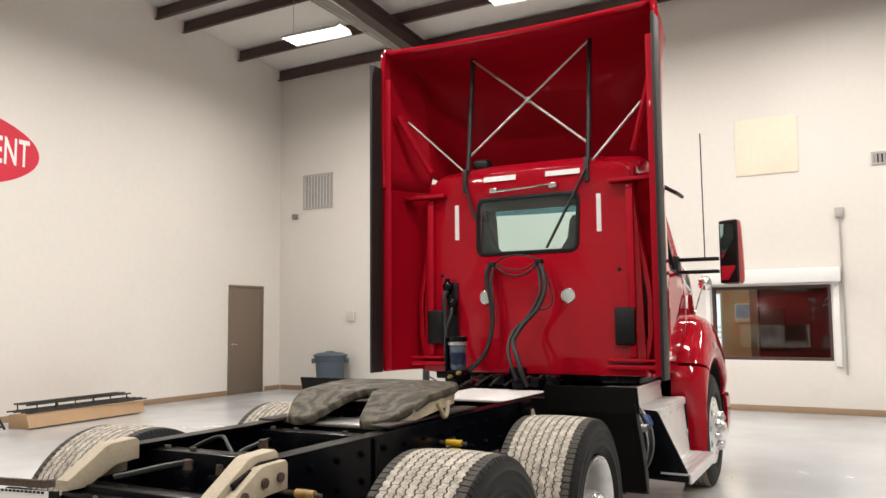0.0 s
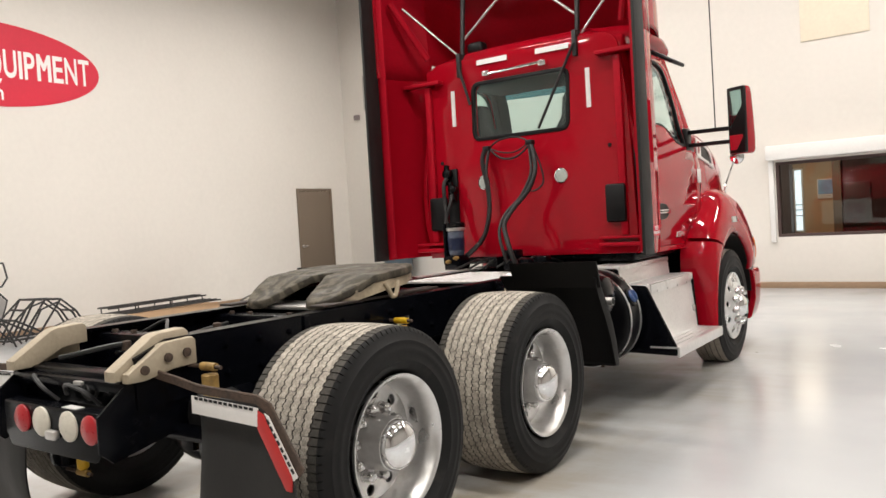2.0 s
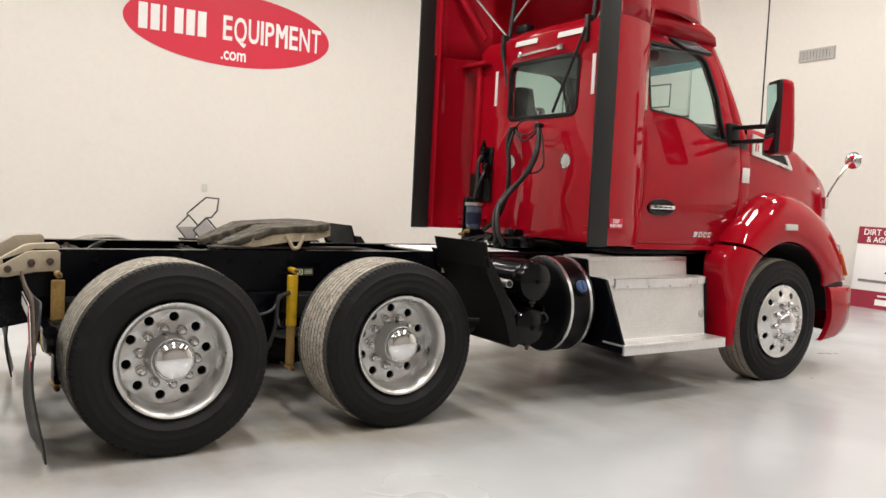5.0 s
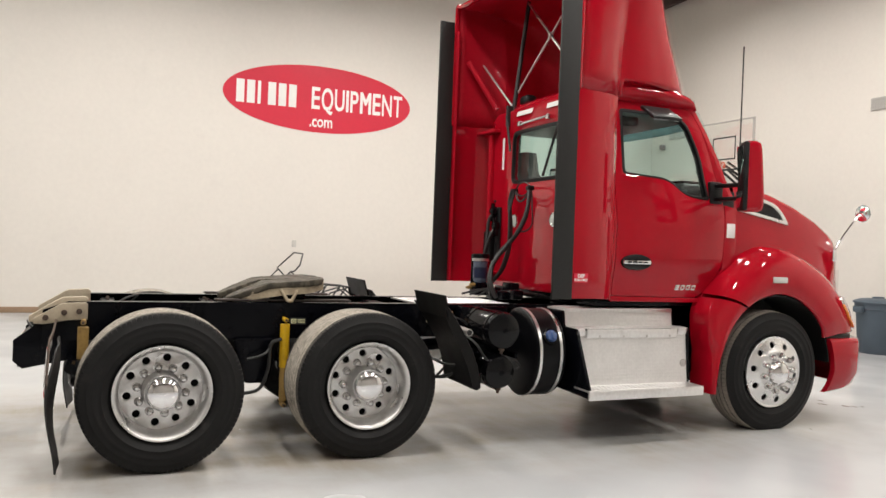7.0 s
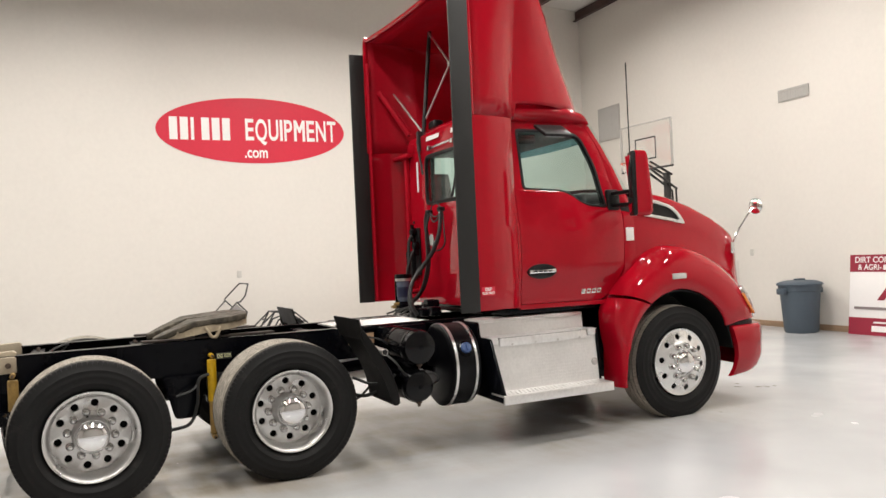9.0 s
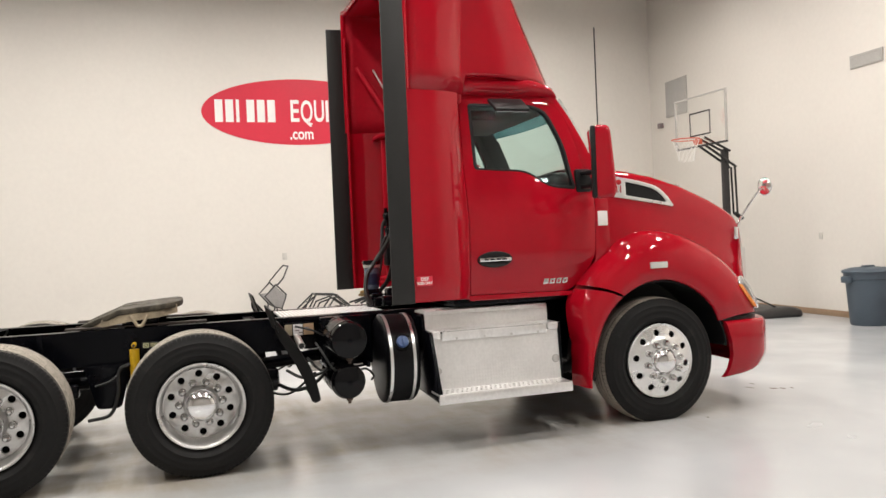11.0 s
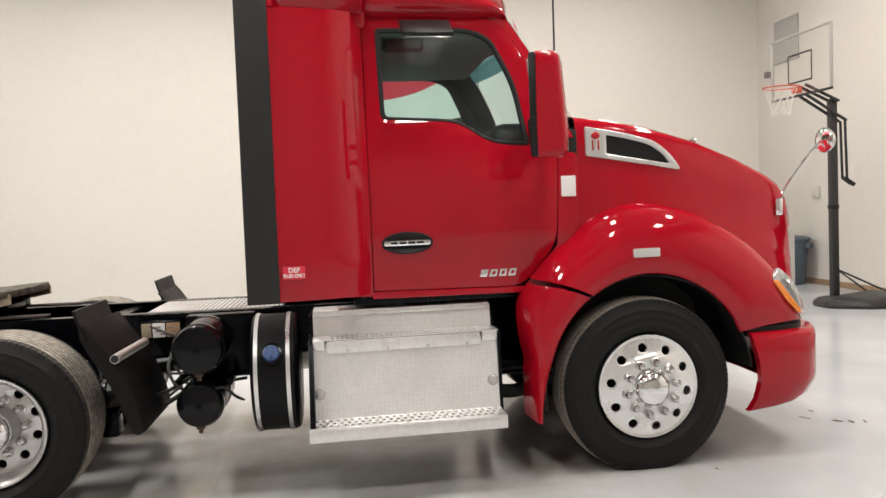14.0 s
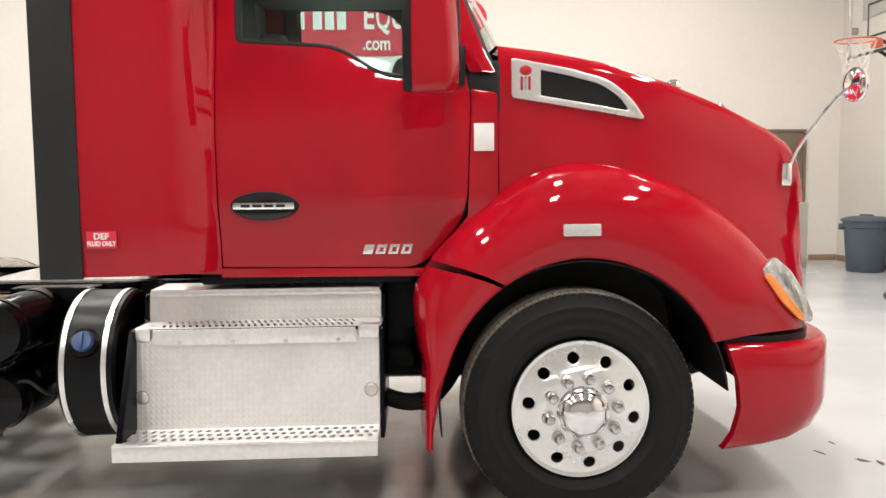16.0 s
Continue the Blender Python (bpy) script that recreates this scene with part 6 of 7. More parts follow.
WINDOW = rounded([(2.10, 2.085), (2.545, 2.062), (2.71, 1.935), (2.945, 1.915), (2.885, 2.27), (2.755, 2.545), (2.62, 2.60), (2.09, 2.60)], [0.035, 0.10, 0.10, 0.03, 0.10, 0.14, 0.12, 0.03], 6)
DOOR_OUT = rounded([(2.02, 1.112), (2.885, 1.100), (3.085, 1.33), (3.105, 1.83), (3.06, 2.10), (2.955, 2.40), (2.84, 2.62), (2.70, 2.675), (2.01, 2.675)], [0.01, 0.08, 0.10, 0.03, 0.05, 0.08, 0.08, 0.08, 0.02], 5)
for s in (1, -1):
    dr = part("door", side_panel(DOOR_OUT, [WINDOW], 0.045, s), RED, truck, "red painted cab door")
    c = Vector((2.5, 2.25))
    inner = [tuple(c + (Vector(p) - c) * 0.962) for p in WINDOW]
    outer = [tuple(c + (Vector(p) - c) * 1.012) for p in WINDOW]
    part("door_seal", side_panel([tuple(Vector((2.52, 1.9)) + (Vector(p) - Vector((2.52, 1.9))) * 1.018) for p in DOOR_OUT], [[tuple(Vector((2.52, 1.9)) + (Vector(p) - Vector((2.52, 1.9))) * 0.98) for p in DOOR_OUT]], 0.016, s, push=-0.028), PLASTIC, dr, "black rubber door seal")
    part("window_seal", side_panel(outer, [inner], 0.03, s, push=0.003), PLASTIC, dr, "black rubber window seal")
    gg = part("pane", side_panel([tuple(c + (Vector(p) - c) * 0.99) for p in WINDOW], (), 0.006, s, push=-0.012), GLASS, dr, "tinted side glass")
    gg.visible_shadow = False
    hb = bmesh.new()
    lathe(hb, [(-0.012, 0.0), (-0.012, 0.148), (0.005, 0.144), (0.007, 0.138), (0.003, 0.125), (-0.008, 0.0)], 40, "x")
    bmesh.ops.scale(hb, vec=(1, 1, 0.43), verts=hb.verts)
    if s < 0:
        bmesh.ops.scale(hb, vec=(-1, 1, 1), verts=hb.verts)
    part("handle_cup", moved(hb, Matrix.Translation((s * 1.048, 2.213, 1.377))), PLASTIC, dr, "black handle recess")
    hdl = part("handle", boxed(s * 1.060 - 0.010, s * 1.060 + 0.010, 2.078, 2.345, 1.360, 1.394, bevel=0.0095), CHROME, dr, "chrome door handle")
    for y0 in (2.135, 2.185, 2.235, 2.285):
        part("grip_recess", boxed(s * 1.0705 - 0.0008, s * 1.0705 + 0.0008, y0 - 0.019, y0 + 0.019, 1.3715, 1.3835), PLASTIC, hdl)
    for k in range(4):
        y0 = 2.63 + 0.056 * k
        bar = [(y0, 1.160), (y0 + 0.040, 1.160), (y0 + 0.052, 1.200), (y0 + 0.012, 1.200)]
        part("badge", moved(plate(bar, [[(y0 + 0.014, 1.170), (y0 + 0.034, 1.170), (y0 + 0.040, 1.190), (y0 + 0.020, 1.190)]] if k else (), 0.007, 0.0015), Matrix.Translation((s * 1.006, 0, 0)) @ TO_YZ), CHROME, dr, "plain slanted chrome badge bar")
    cd = Vector((2.52, 1.9))
    part("door_liner", side_panel([tuple(cd + (Vector(p) - cd) * 0.975) for p in DOOR_OUT], [[tuple(c + (Vector(p) - c) * 0.985) for p in WINDOW]], 0.02, s, push=-0.047), DASH, dr, "dark door lining")
    part("door_sill", side_panel(rounded([(2.012, 1.066), (2.90, 1.060), (2.90, 1.088), (2.012, 1.100)], 0.004), (), 0.035, s), RED, truck, "red sill under the door")
    # pillar strip behind the door and cowl ahead of it
    part("rear_pillar", side_panel([(1.84, 1.085), (2.008, 1.08), (2.0, 2.68), (1.84, 2.68)], (), 0.04, s), RED, truck)
    part("cowl_side", side_panel(rounded([(2.88, 1.06), (3.224, 1.06), (3.224, 1.855), (3.117, 1.875), (3.117, 1.83), (3.098, 1.32)], 0.01), (), 0.04, s), RED, truck, "red cowl panel")
    part("cowl_reflector", boxed(s * 1.053 - 0.004, s * 1.053 + 0.004, 3.122, 3.210, 1.606, 1.726, bevel=0.003), WHITE_TAPE, truck, "white square reflector")
    part("cowl_gap", boxed(min(s * 0.90, s * 0.995), max(s * 0.90, s * 0.995), 3.10, 3.243, 1.2, 2.0, bevel=0.01), PLASTIC, truck, "black gap seal")
    ap = bmesh.new()
    loft(ap, [[(s * (x + dx), y + dy, z) for dx, dy in ((0.0, -0.06), (0.018, -0.005), (0.004, 0.05), (-0.06, 0.06), (-0.07, 0.0), (-0.05, -0.06))] for x, y, z in ((0.885, 2.80, 2.68), (0.905, 2.92, 2.50), (0.945, 3.03, 2.28), (0.985, 3.12, 2.05), (1.0, 3.17, 1.95))], True, True)
    wp = part("windscreen_pillar", ap, RED, truck)
    ap = bmesh.new()
    loft(ap, [[(s * (x + dx), y + dy, z) for dx, dy in ((-0.045, -0.085), (-0.062, 0.076), (-0.085, 0.066), (-0.082, 0.0), (-0.062, -0.085))] for x, y, z in ((0.885, 2.80, 2.67), (0.905, 2.92, 2.50), (0.945, 3.03, 2.28), (0.985, 3.12, 2.05), (1.0, 3.17, 1.95))], True, True)
    part("pillar_liner", ap, DASH, wp, "dark grey pillar lining")

# windscreen
ws = bmesh.new()
loft(ws, [[(x * lerp(t, ((0, 0.965), (1, 0.885))), lerp(t, ((0, 3.28), (1, 2.90))) + 0.13 * (1 - (x ** 2)), lerp(t, ((0, 1.98), (1, 2.665)))) for x in np.linspace(-1, 1, 17)] for t in np.linspace(0, 1, 8)], False)
wsp = part("windscreen", ws, GLASS, truck, "tinted windscreen")
wsp.visible_shadow = False
vis = bmesh.new()
loft(vis, [[(x * w, y + 0.13 * (1 - x ** 2) * 0.9, z) for x in np.linspace(-1, 1, 13)] for w, y, z in ((0.855, 2.885, 2.66), (0.877, 2.95, 2.545))], False)
part("sun_band", vis, BAND, truck, "blue tinted band of the windscreen")

# side extenders with rubber edges
for s in (1, -1):
    ext = bmesh.new()
    plan = [(1.225, 1.50), (1.222, 1.60), (1.208, 1.72), (1.17, 1.84), (1.11, 1.94), (1.062, 1.985), (1.045, 2.0)]
    inn = [(1.02, 1.99), (1.09, 1.92), (1.15, 1.82), (1.188, 1.71), (1.203, 1.60), (1.206, 1.50)]
    zs = [1.095, 1.105, 1.30, 1.7, 2.1, 2.4, 2.6, 2.656]
    def ring(z):
        k = lerp(z, ((1.09, 1.0), (1.9, 1.0), (2.72, 0.985)))
        t = lerp(z, ((1.09, 0.02), (1.2, 0.0), (3, 0.0)))
        return [(s * (x * k - t - (1.047 - side_x(z) if y > 1.95 else 0) * 0.8), y, z) for x, y in plan + inn]
    loft(ext, [ring(z) for z in zs], True, True)
    se = part("side_extender", ext, RED, truck, "red side fairing panel", 40)
    part("edge_rubber", moved(boxed(-0.012, 0.012, 1.335, 1.505, 1.09, 3.70, bevel=0.004), Matrix.Translation((s * 1.224, 0, 0))), FLAP_GREY, se, "black rubber edge strip")
    part("extender_flange", boxed(min(s * 1.13, s * 1.215), max(s * 1.13, s * 1.215), 1.50, 1.515, 1.11, 3.6, bevel=0.004), RED_IN, se)
    part("caution_sticker", boxed(s * 1.2265 - 0.002, s * 1.2265 + 0.002, 1.525, 1.645, 1.215, 1.285), SIGN_RED, se, "small red and white caution sticker")
    flat = Matrix.Translation((s * 1.2295, 1.585, 0)) @ (TO_YZ if s > 0 else Matrix.Rotation(math.pi, 4, "Z") @ TO_YZ)
    words("DEF", 0.036, WHITE_TAPE, se, "sticker_print", flat @ Matrix.Translation((0, 1.264, 0)), 1.0, 0.0006, 0.001)
    words("FLUID ONLY", 0.027, WHITE_TAPE, se, "sticker_print", flat @ Matrix.Translation((0, 1.234, 0)), 0.75, 0.0006, 0.001)

# roof fairing: hollow shell, open at the back
fr = bmesh.new()
levels = ((2.725, 2.00, 1.205), (2.80, 2.985, 1.205), (2.83, 2.985, 1.205), (3.0, 2.90, 1.21), (3.2, 2.79, 1.215), (3.4, 2.685, 1.215), (3.55, 2.60, 1.212), (3.66, 2.52, 1.212), (3.74, 2.44, 1.212), (3.79, 2.30, 1.210), (3.83, 2.02, 1.202), (3.855, 1.80, 1.18), (3.865, 1.58, 1.12))
rings = []
for z, yf, w in levels:
    ye = min(2.0, 1.515 + (yf - 1.515) * 0.55)  # where the flared rear edge meets the body
    xe = w - 0.17 * min(1.0, max(0.0, (ye - 1.6) / 0.4)) * lerp(z, ((2.8, 1.0), (3.3, 0.9), (3.75, 0.25)))
    half = [(w + (xe - w) * (k / 7) ** 2.4, 1.515 + (ye - 1.515) * (k / 7) ** 0.8) for k in range(7)]
    for k in range(17):
        a = (math.pi / 2) * (k / 16) ** 2
        half.append((xe * math.cos(a) ** (2 / 2.9), ye + (yf - ye) * math.sin(a) ** (2 / 3.0)))
    rings.append([(x, y, z) for x, y in half] + [(-x, y, z) for x, y in half[::-1]])
rings = [[(x, y, z - 0.085 * max(0.0, (1.95 - y) / 0.43) ** 1.5 * min(1.0, max(0.0, (z - 3.6) / 0.25)) * lerp(abs(x), ((0.9, 1.0), (1.08, 0.7), (1.18, 0.0)))) for x, y, z in r] for r in rings]
rings[1] = [(x, y, 2.657 if y < 2.001 else z - 0.05 * max(0.0, (y - 2.3) / 0.6)) for x, y, z in rings[1]]  # the sides reach down to the extenders
loft(fr, rings[1:], False)
top = [bm_v for bm_v in rings[-1]]
tv = [fr.verts.new(p) for p in top]
fr.faces.new(tv)
bmesh.ops.remove_doubles(fr, verts=fr.verts, dist=1e-4)
rf = part("roof_fairing", fr, [RED, RED_IN], truck, "tall red roof wind fairing, hollow behind", 40)
so_mod = rf.modifiers.new("skin", "SOLIDIFY")
so_mod.thickness, so_mod.offset, so_mod.material_offset = 0.018, -1, 1
for s in (1, -1):
    part("fairing_rib", tube(bmesh.new(), [(s * 1.13, 1.62, 3.30), (s * 0.93, 1.86, 2.82)], 0.03, 8, False), RED_IN, rf)
lipb = bmesh.new()
edge = [(x * 0.997, 1.51, z) for (x, _, z) in [r[0] for r in rings[1:]]]
edge = edge + [(0.5, 1.51, edge[-1][2] - 0.02), (0.0, 1.51, edge[-1][2] - 0.025), (-0.5, 1.51, edge[-1][2] - 0.02)] + [(-x, y, z) for x, y, z in edge[::-1]]
tube(lipb, edge, 0.027, 10, False)
part("fairing_lip", lipb, RED, rf)
for s in (1, -1):
    part("stay_pole", tube(bmesh.new(), [(s * 0.555, 1.84, 2.60), (s * 0.55, 1.98, 3.855)], 0.021, 12, False), TUBE, rf, "black fairing stay pole")
    part("stay_foot", moved(boxed(-0.02, 0.02, -0.03, 0.03, 0, 0.20, bevel=0.008), Matrix.Translation((s * 0.555, 1.815, 2.60))), TUBE, rf)
    part("stay_strut", tube(bmesh.new(), [(s * 0.555, 1.785, 2.70), (0.20, 1.79, 2.09) if s > 0 else (-0.45, 1.785, 2.36)], 0.012, 8, False), TUBE, rf)
    part("cross_rod", tube(bmesh.new(), [(s * 0.545, 1.965, 3.80), (-s * 0.545, 1.89, 2.93)], 0.011, 8, False), STEEL, rf, "bare steel cross rod")
    part("side_rod", tube(bmesh.new(), [(s * 1.12, 1.78, 3.28), (s * 0.56, 1.88, 2.76)], 0.010, 8, False), STEEL, rf, "bare steel side rod")
part("rod_joint", boxed(-0.025, 0.025, 1.905, 1.945, 3.34, 3.39, bevel=0.01), STEEL, rf)
part("roof_unit", boxed(-0.54, -0.38, 1.90, 2.02, 2.80, 2.90, bevel=0.035, seg=3), PLASTIC, truck, "black roof unit under the fairing")

# hood
hood = bmesh.new()
secs = ((3.235, 2.07, 0.84, 0.985, 1.03), (3.45, 2.045, 0.84, 0.985, 1.03), (3.7, 2.00, 0.835, 0.975, 1.02), (4.0, 1.915, 0.82, 0.95, 1.0), (4.3, 1.80, 0.79, 0.91, 0.96), (4.5, 1.705, 0.755, 0.865, 0.92), (4.60, 1.645, 0.73, 0.83, 0.88), (4.655, 1.575, 0.71, 0.805, 0.85), (4.685, 1.47, 0.70, 0.78, 0.83), (4.70, 1.35, 0.69, 0.76, 0.81))
hr_ = []
for y, zt, xe, xs_, xb in secs:
    half = [(0.0, zt + 0.075), (xe * 0.35, zt + 0.065), (xe * 0.7, zt + 0.035), (xs_ - 0.12, zt + 0.016), (xs_ - 0.055, zt + 0.004), (xs_ - 0.022, zt - 0.014), (xs_ - 0.008, zt - 0.042), (xs_, zt - 0.22), ((xs_ + xb) / 2, zt - 0.42), (xb, min(1.30, zt - 0.47)), (xb + 0.005, 1.16 if y < 4.2 else 0.82)]
    half = [(x, min(z, zt + 0.08)) for x, z in half]
    hr_.append([(-x, y + 0.10 * (1 - (x / 0.9) ** 2) * max(0, (y - 4.2) / 0.5), z) for x, z in half[:0:-1]] + [(x, y + 0.10 * (1 - (x / 0.9) ** 2) * max(0, (y - 4.2) / 0.5), z) for x, z in half])
loft(hood, hr_, False)
hv = [hood.verts.new(p) for p in hr_[-1]]
hood.faces.new(hv)
bmesh.ops.remove_doubles(hood, verts=hood.verts, dist=1e-4)
hd_ = part("hood", hood, RED, truck, "red painted engine hood", 50)
nose = [(x, 4.715 + 0.10 * (1 - (x / 0.9) ** 2)) for x in np.linspace(-0.79, 0.79, 15)]
part("grille", loft(bmesh.new(), [[(x, y, z) for x, y in nose] + [(x, y - 0.05, z) for x, y in nose[::-1]] for z in (0.86, 1.36)], True, True), CHROME, truck, "chrome grille surround")
for s in (1, -1):
    lv_out = rounded([(3.296, 1.845), (3.893, 1.748), (3.835, 1.832), (3.735, 1.915), (3.56, 1.962), (3.296, 2.010)], [0.01, 0.02, 0.05, 0.06, 0.03, 0.01])
    lv_in = rounded([(3.418, 1.846), (3.832, 1.777), (3.79, 1.838), (3.70, 1.902), (3.54, 1.943), (3.418, 1.966)], [0.01, 0.03, 0.05, 0.05, 0.03, 0.01])
    def hood_side(y, z):
        zt = lerp(y, [(q[0], q[1]) for q in secs])
        xe, xs2, xb2 = (lerp(y, [(q[0], q[k]) for q in secs]) for k in (2, 3, 4))
        return lerp(-(z - zt), ((-0.016, xs2 - 0.12), (-0.004, xs2 - 0.055), (0.014, xs2 - 0.022), (0.042, xs2 - 0.008), (0.22, xs2), (0.42, (xs2 + xb2) / 2)))
    for nm, o, h, m, off, th, lb in (("louvre_bezel", lv_out, [lv_in], RIM_POL, 0.008, 0.018, "chrome hood louvre surround"), ("louvre", lv_in, (), PLASTIC, 0.001, 0.008, "black hood louvre")):
        b = moved(plate(o, h, th, 0.004), TO_YZ)
        sliced(b, "z", np.arange(1.76, 2.0, 0.03))
        sliced(b, "y", np.arange(3.32, 3.89, 0.06))
        for v in b.verts:
            v.co.x = s * (v.co.x + hood_side(v.co.y, v.co.z) + off)
        part(nm, b, m, hd_, lb)
    ex = hood_side(3.355, 1.93) + 0.016
    oval = lathe(bmesh.new(), [(-0.004, 0.027), (0.004, 0.026), (0.006, 0.022), (0.007, 0.0)], 24, "x")
    bmesh.ops.scale(oval, vec=(s, 1.0, 0.85), verts=oval.verts)
    eb = part("emblem", moved(oval, Matrix.Translation((s * ex, 3.355, 1.958))), RED_LENS, hd_, "plain red oval emblem")
    for k in range(3):
        part("emblem_bar", boxed(s * ex - 0.005, s * ex + 0.005, 3.332 + 0.017 * k, 3.343 + 0.017 * k, 1.872, 1.932, bevel=0.002), RED_LENS if k != 1 else CHROME, eb)
    part("hood_latch", moved(lathe(bmesh.new(), [(0, 0.036), (0.022, 0.034), (0.034, 0.020), (0.037, 0.0)], 18, "z"), Matrix.Translation((s * 0.70, 4.10, 1.914))), CHROME, hd_)
    # hood mirror
    hm = bmesh.new()
    tube(hm, [(s * 0.84, 4.61, 1.50), (s * 0.86, 4.65, 1.62), (s * 0.90, 4.78, 1.81), (s * 0.915, 4.845, 1.88)], 0.010, 8)
    box(hm, s * 0.842 - 0.02, s * 0.842 + 0.02, 4.575, 4.625, 1.44, 1.55, 0.01)
    mo = part("hood_mirror", hm, CHROME, truck, "round chrome hood mirror on an arm")
    dome = lathe(bmesh.new(), [(0.05, 0.0), (0.045, 0.03), (0.025, 0.062), (0.0, 0.077), (-0.012, 0.078)], 28, "y")
    part("mirror_shell", moved(dome, Matrix.Translation((s * 0.925, 4.885, 1.90)) @ Matrix.Rotation(radians(12 * s), 4, "Z")), CHROME, mo)
    part("mirror_glass", moved(lathe(bmesh.new(), [(-0.010, 0.074), (-0.022, 0.05), (-0.027, 0.0)], 28, "y"), Matrix.Translation((s * 0.925, 4.885, 1.90)) @ Matrix.Rotation(radians(12 * s), 4, "Z")), MIRROR, mo)

# front fenders: swept round the wheel
R_OUT = ((0, 1.05), (10, 1.085), (22, 1.095), (39, 1.055), (63, 1.04), (84, 1.048), (95, 1.045), (104, 1.015), (113, 0.955), (122, 0.93), (131, 0.91), (141, 0.875), (153, 0.79), (166, 0.71), (180, 0.695), (196, 0.72))
def fender_ring(deg, s):
    skew = lerp(deg, ((21.2, -9.3), (55, 0.0), (95, 0.0), (131, 14.0), (168, 0.0)))
    ro = lerp(deg, R_OUT)
    ri = lerp(deg, ((0, 0.60), (20, 0.62), (90, 0.645), (150, 0.625), (163, 0.618), (180, 0.64), (196, 0.685)))
    top = lerp(deg, ((0, 0.86), (60, 0.82), (110, 0.82), (130, 0.90), (150, 1.0), (196, 1.02)))  # inner reach
    pts = [(1.205, ri), (1.225, ri + 0.004), (1.235, ri + 0.02), (1.238, ri + (ro - ri) * 0.30), (1.225, ri + (ro - ri) * 0.55), (1.19, ri + (ro - ri) * 0.78), (1.13, ri + (ro - ri) * 0.92), (1.05, ro), (0.95, ro + 0.012), (top, ro - 0.01), (top, ri + 0.02), (1.19, ri + 0.01)]
    narrow = lerp(deg, ((0, 0.10), (14, 0.05), (32, 0.0), (196, 0.0)))
    out = []
    for x, r in pts:
        a = radians(deg + skew * ((r - ri) / (ro - ri) - 0.5))
        out.append((s * (x - narrow), SY + r * math.cos(a), HZ + r * math.sin(a)))
    return out


for s in (1, -1):
    fb_ = bmesh.new()
    loft(fb_, [fender_ring(d, s) for d in np.linspace(21.2, 129.3, 34)], True, True)
    fe = part("front_fender", fb_, RED, truck, "red painted front fender", 50)
    fb_ = bmesh.new()
    loft(fb_, [fender_ring(d, s) for d in np.arange(131.2, 196, 3)], True, True)
    part("rear_fender_section", fb_, RED, fe, "red lower fender section", 50)
    mk = boxed(-0.012, 0.012, -0.08, 0.08, -0.026, 0.026, bevel=0.006)
    part("marker_lamp", moved(mk, Matrix.Translation((s * 1.238, 3.565, 1.267)) @ Matrix.Rotation(radians(-4 * s), 4, "Y")), CLEAR_LENS, fe, "clear side marker lamp in chrome")
    part("fender_vent", moved(boxed(-0.04, 0.04, -0.028, 0.028, -0.08, 0.08, bevel=0.014), Matrix.Translation((s * 1.0, 3.19, 1.30)) @ Matrix.Rotation(radians(-25), 4, "X")), PLASTIC, fe, "black fender vent")
    def lens(pts, thick, off):
        b = moved(plate(rounded(pts, 0.02), (), thick, 0.006), TO_YZ)
        sliced(b, "y", np.arange(4.36, 4.65, 0.025))
        for v in b.verts:
            r = math.hypot(v.co.y - SY, v.co.z - HZ)
            v.co.x = s * (v.co.x + off + lerp(r, ((0.88, 1.20), (0.97, 1.172), (1.04, 1.13), (1.10, 1.075), (1.15, 1.02))))
        return b
    ho = part("headlamp", lens([(4.365, 1.075), (4.44, 1.13), (4.53, 1.06), (4.60, 0.96), (4.645, 0.86), (4.625, 0.842), (4.55, 0.86)], 0.05, -0.004), HEAD_LENS, truck, "clear headlamp with amber corner", 60)
    part("indicator", lens([(4.37, 1.06), (4.405, 1.06), (4.49, 0.955), (4.57, 0.872), (4.55, 0.86), (4.455, 0.945)], 0.05, 0.006), AMBER, ho, "amber indicator lens", 60)
    arch = [(SY + 0.628 * math.cos(radians(d)), HZ + 0.628 * math.sin(radians(d))) for d in range(5, 197, 6)]
    lin = bmesh.new()
    loft(lin, [[(s * 0.70, y, z), (s * 1.195, y, z), (s * 1.195, SY + (y - SY) * 1.012, HZ + (z - HZ) * 1.012), (s * 0.70, SY + (y - SY) * 1.012, HZ + (z - HZ) * 1.012)] for y, z in arch], True, True)
    part("arch_liner", lin, PLASTIC, fe, "black wheel arch liner")
# bumper
bp_ = bmesh.new()
plan = [(1.225, 4.205), (1.228, 4.43), (1.20, 4.575), (1.12, 4.68), (0.98, 4.76), (0.8, 4.81), (0.5, 4.85), (0.0, 4.87)]
full = plan + [(-x, y) for x, y in plan[-2::-1]]
inner = [(x * 0.955, y - (0.05 if y > 4.3 else 0.0)) for x, y in full[::-1]]
def rear_cut(y, z):
    """The bumper's rear edge follows the wheel arch."""
    return lerp(z, ((0.28, 0.0), (0.36, 0.045), (0.48, 0.065), (0.62, 0.05), (0.75, 0.005))) if y < 4.3 else 0.0


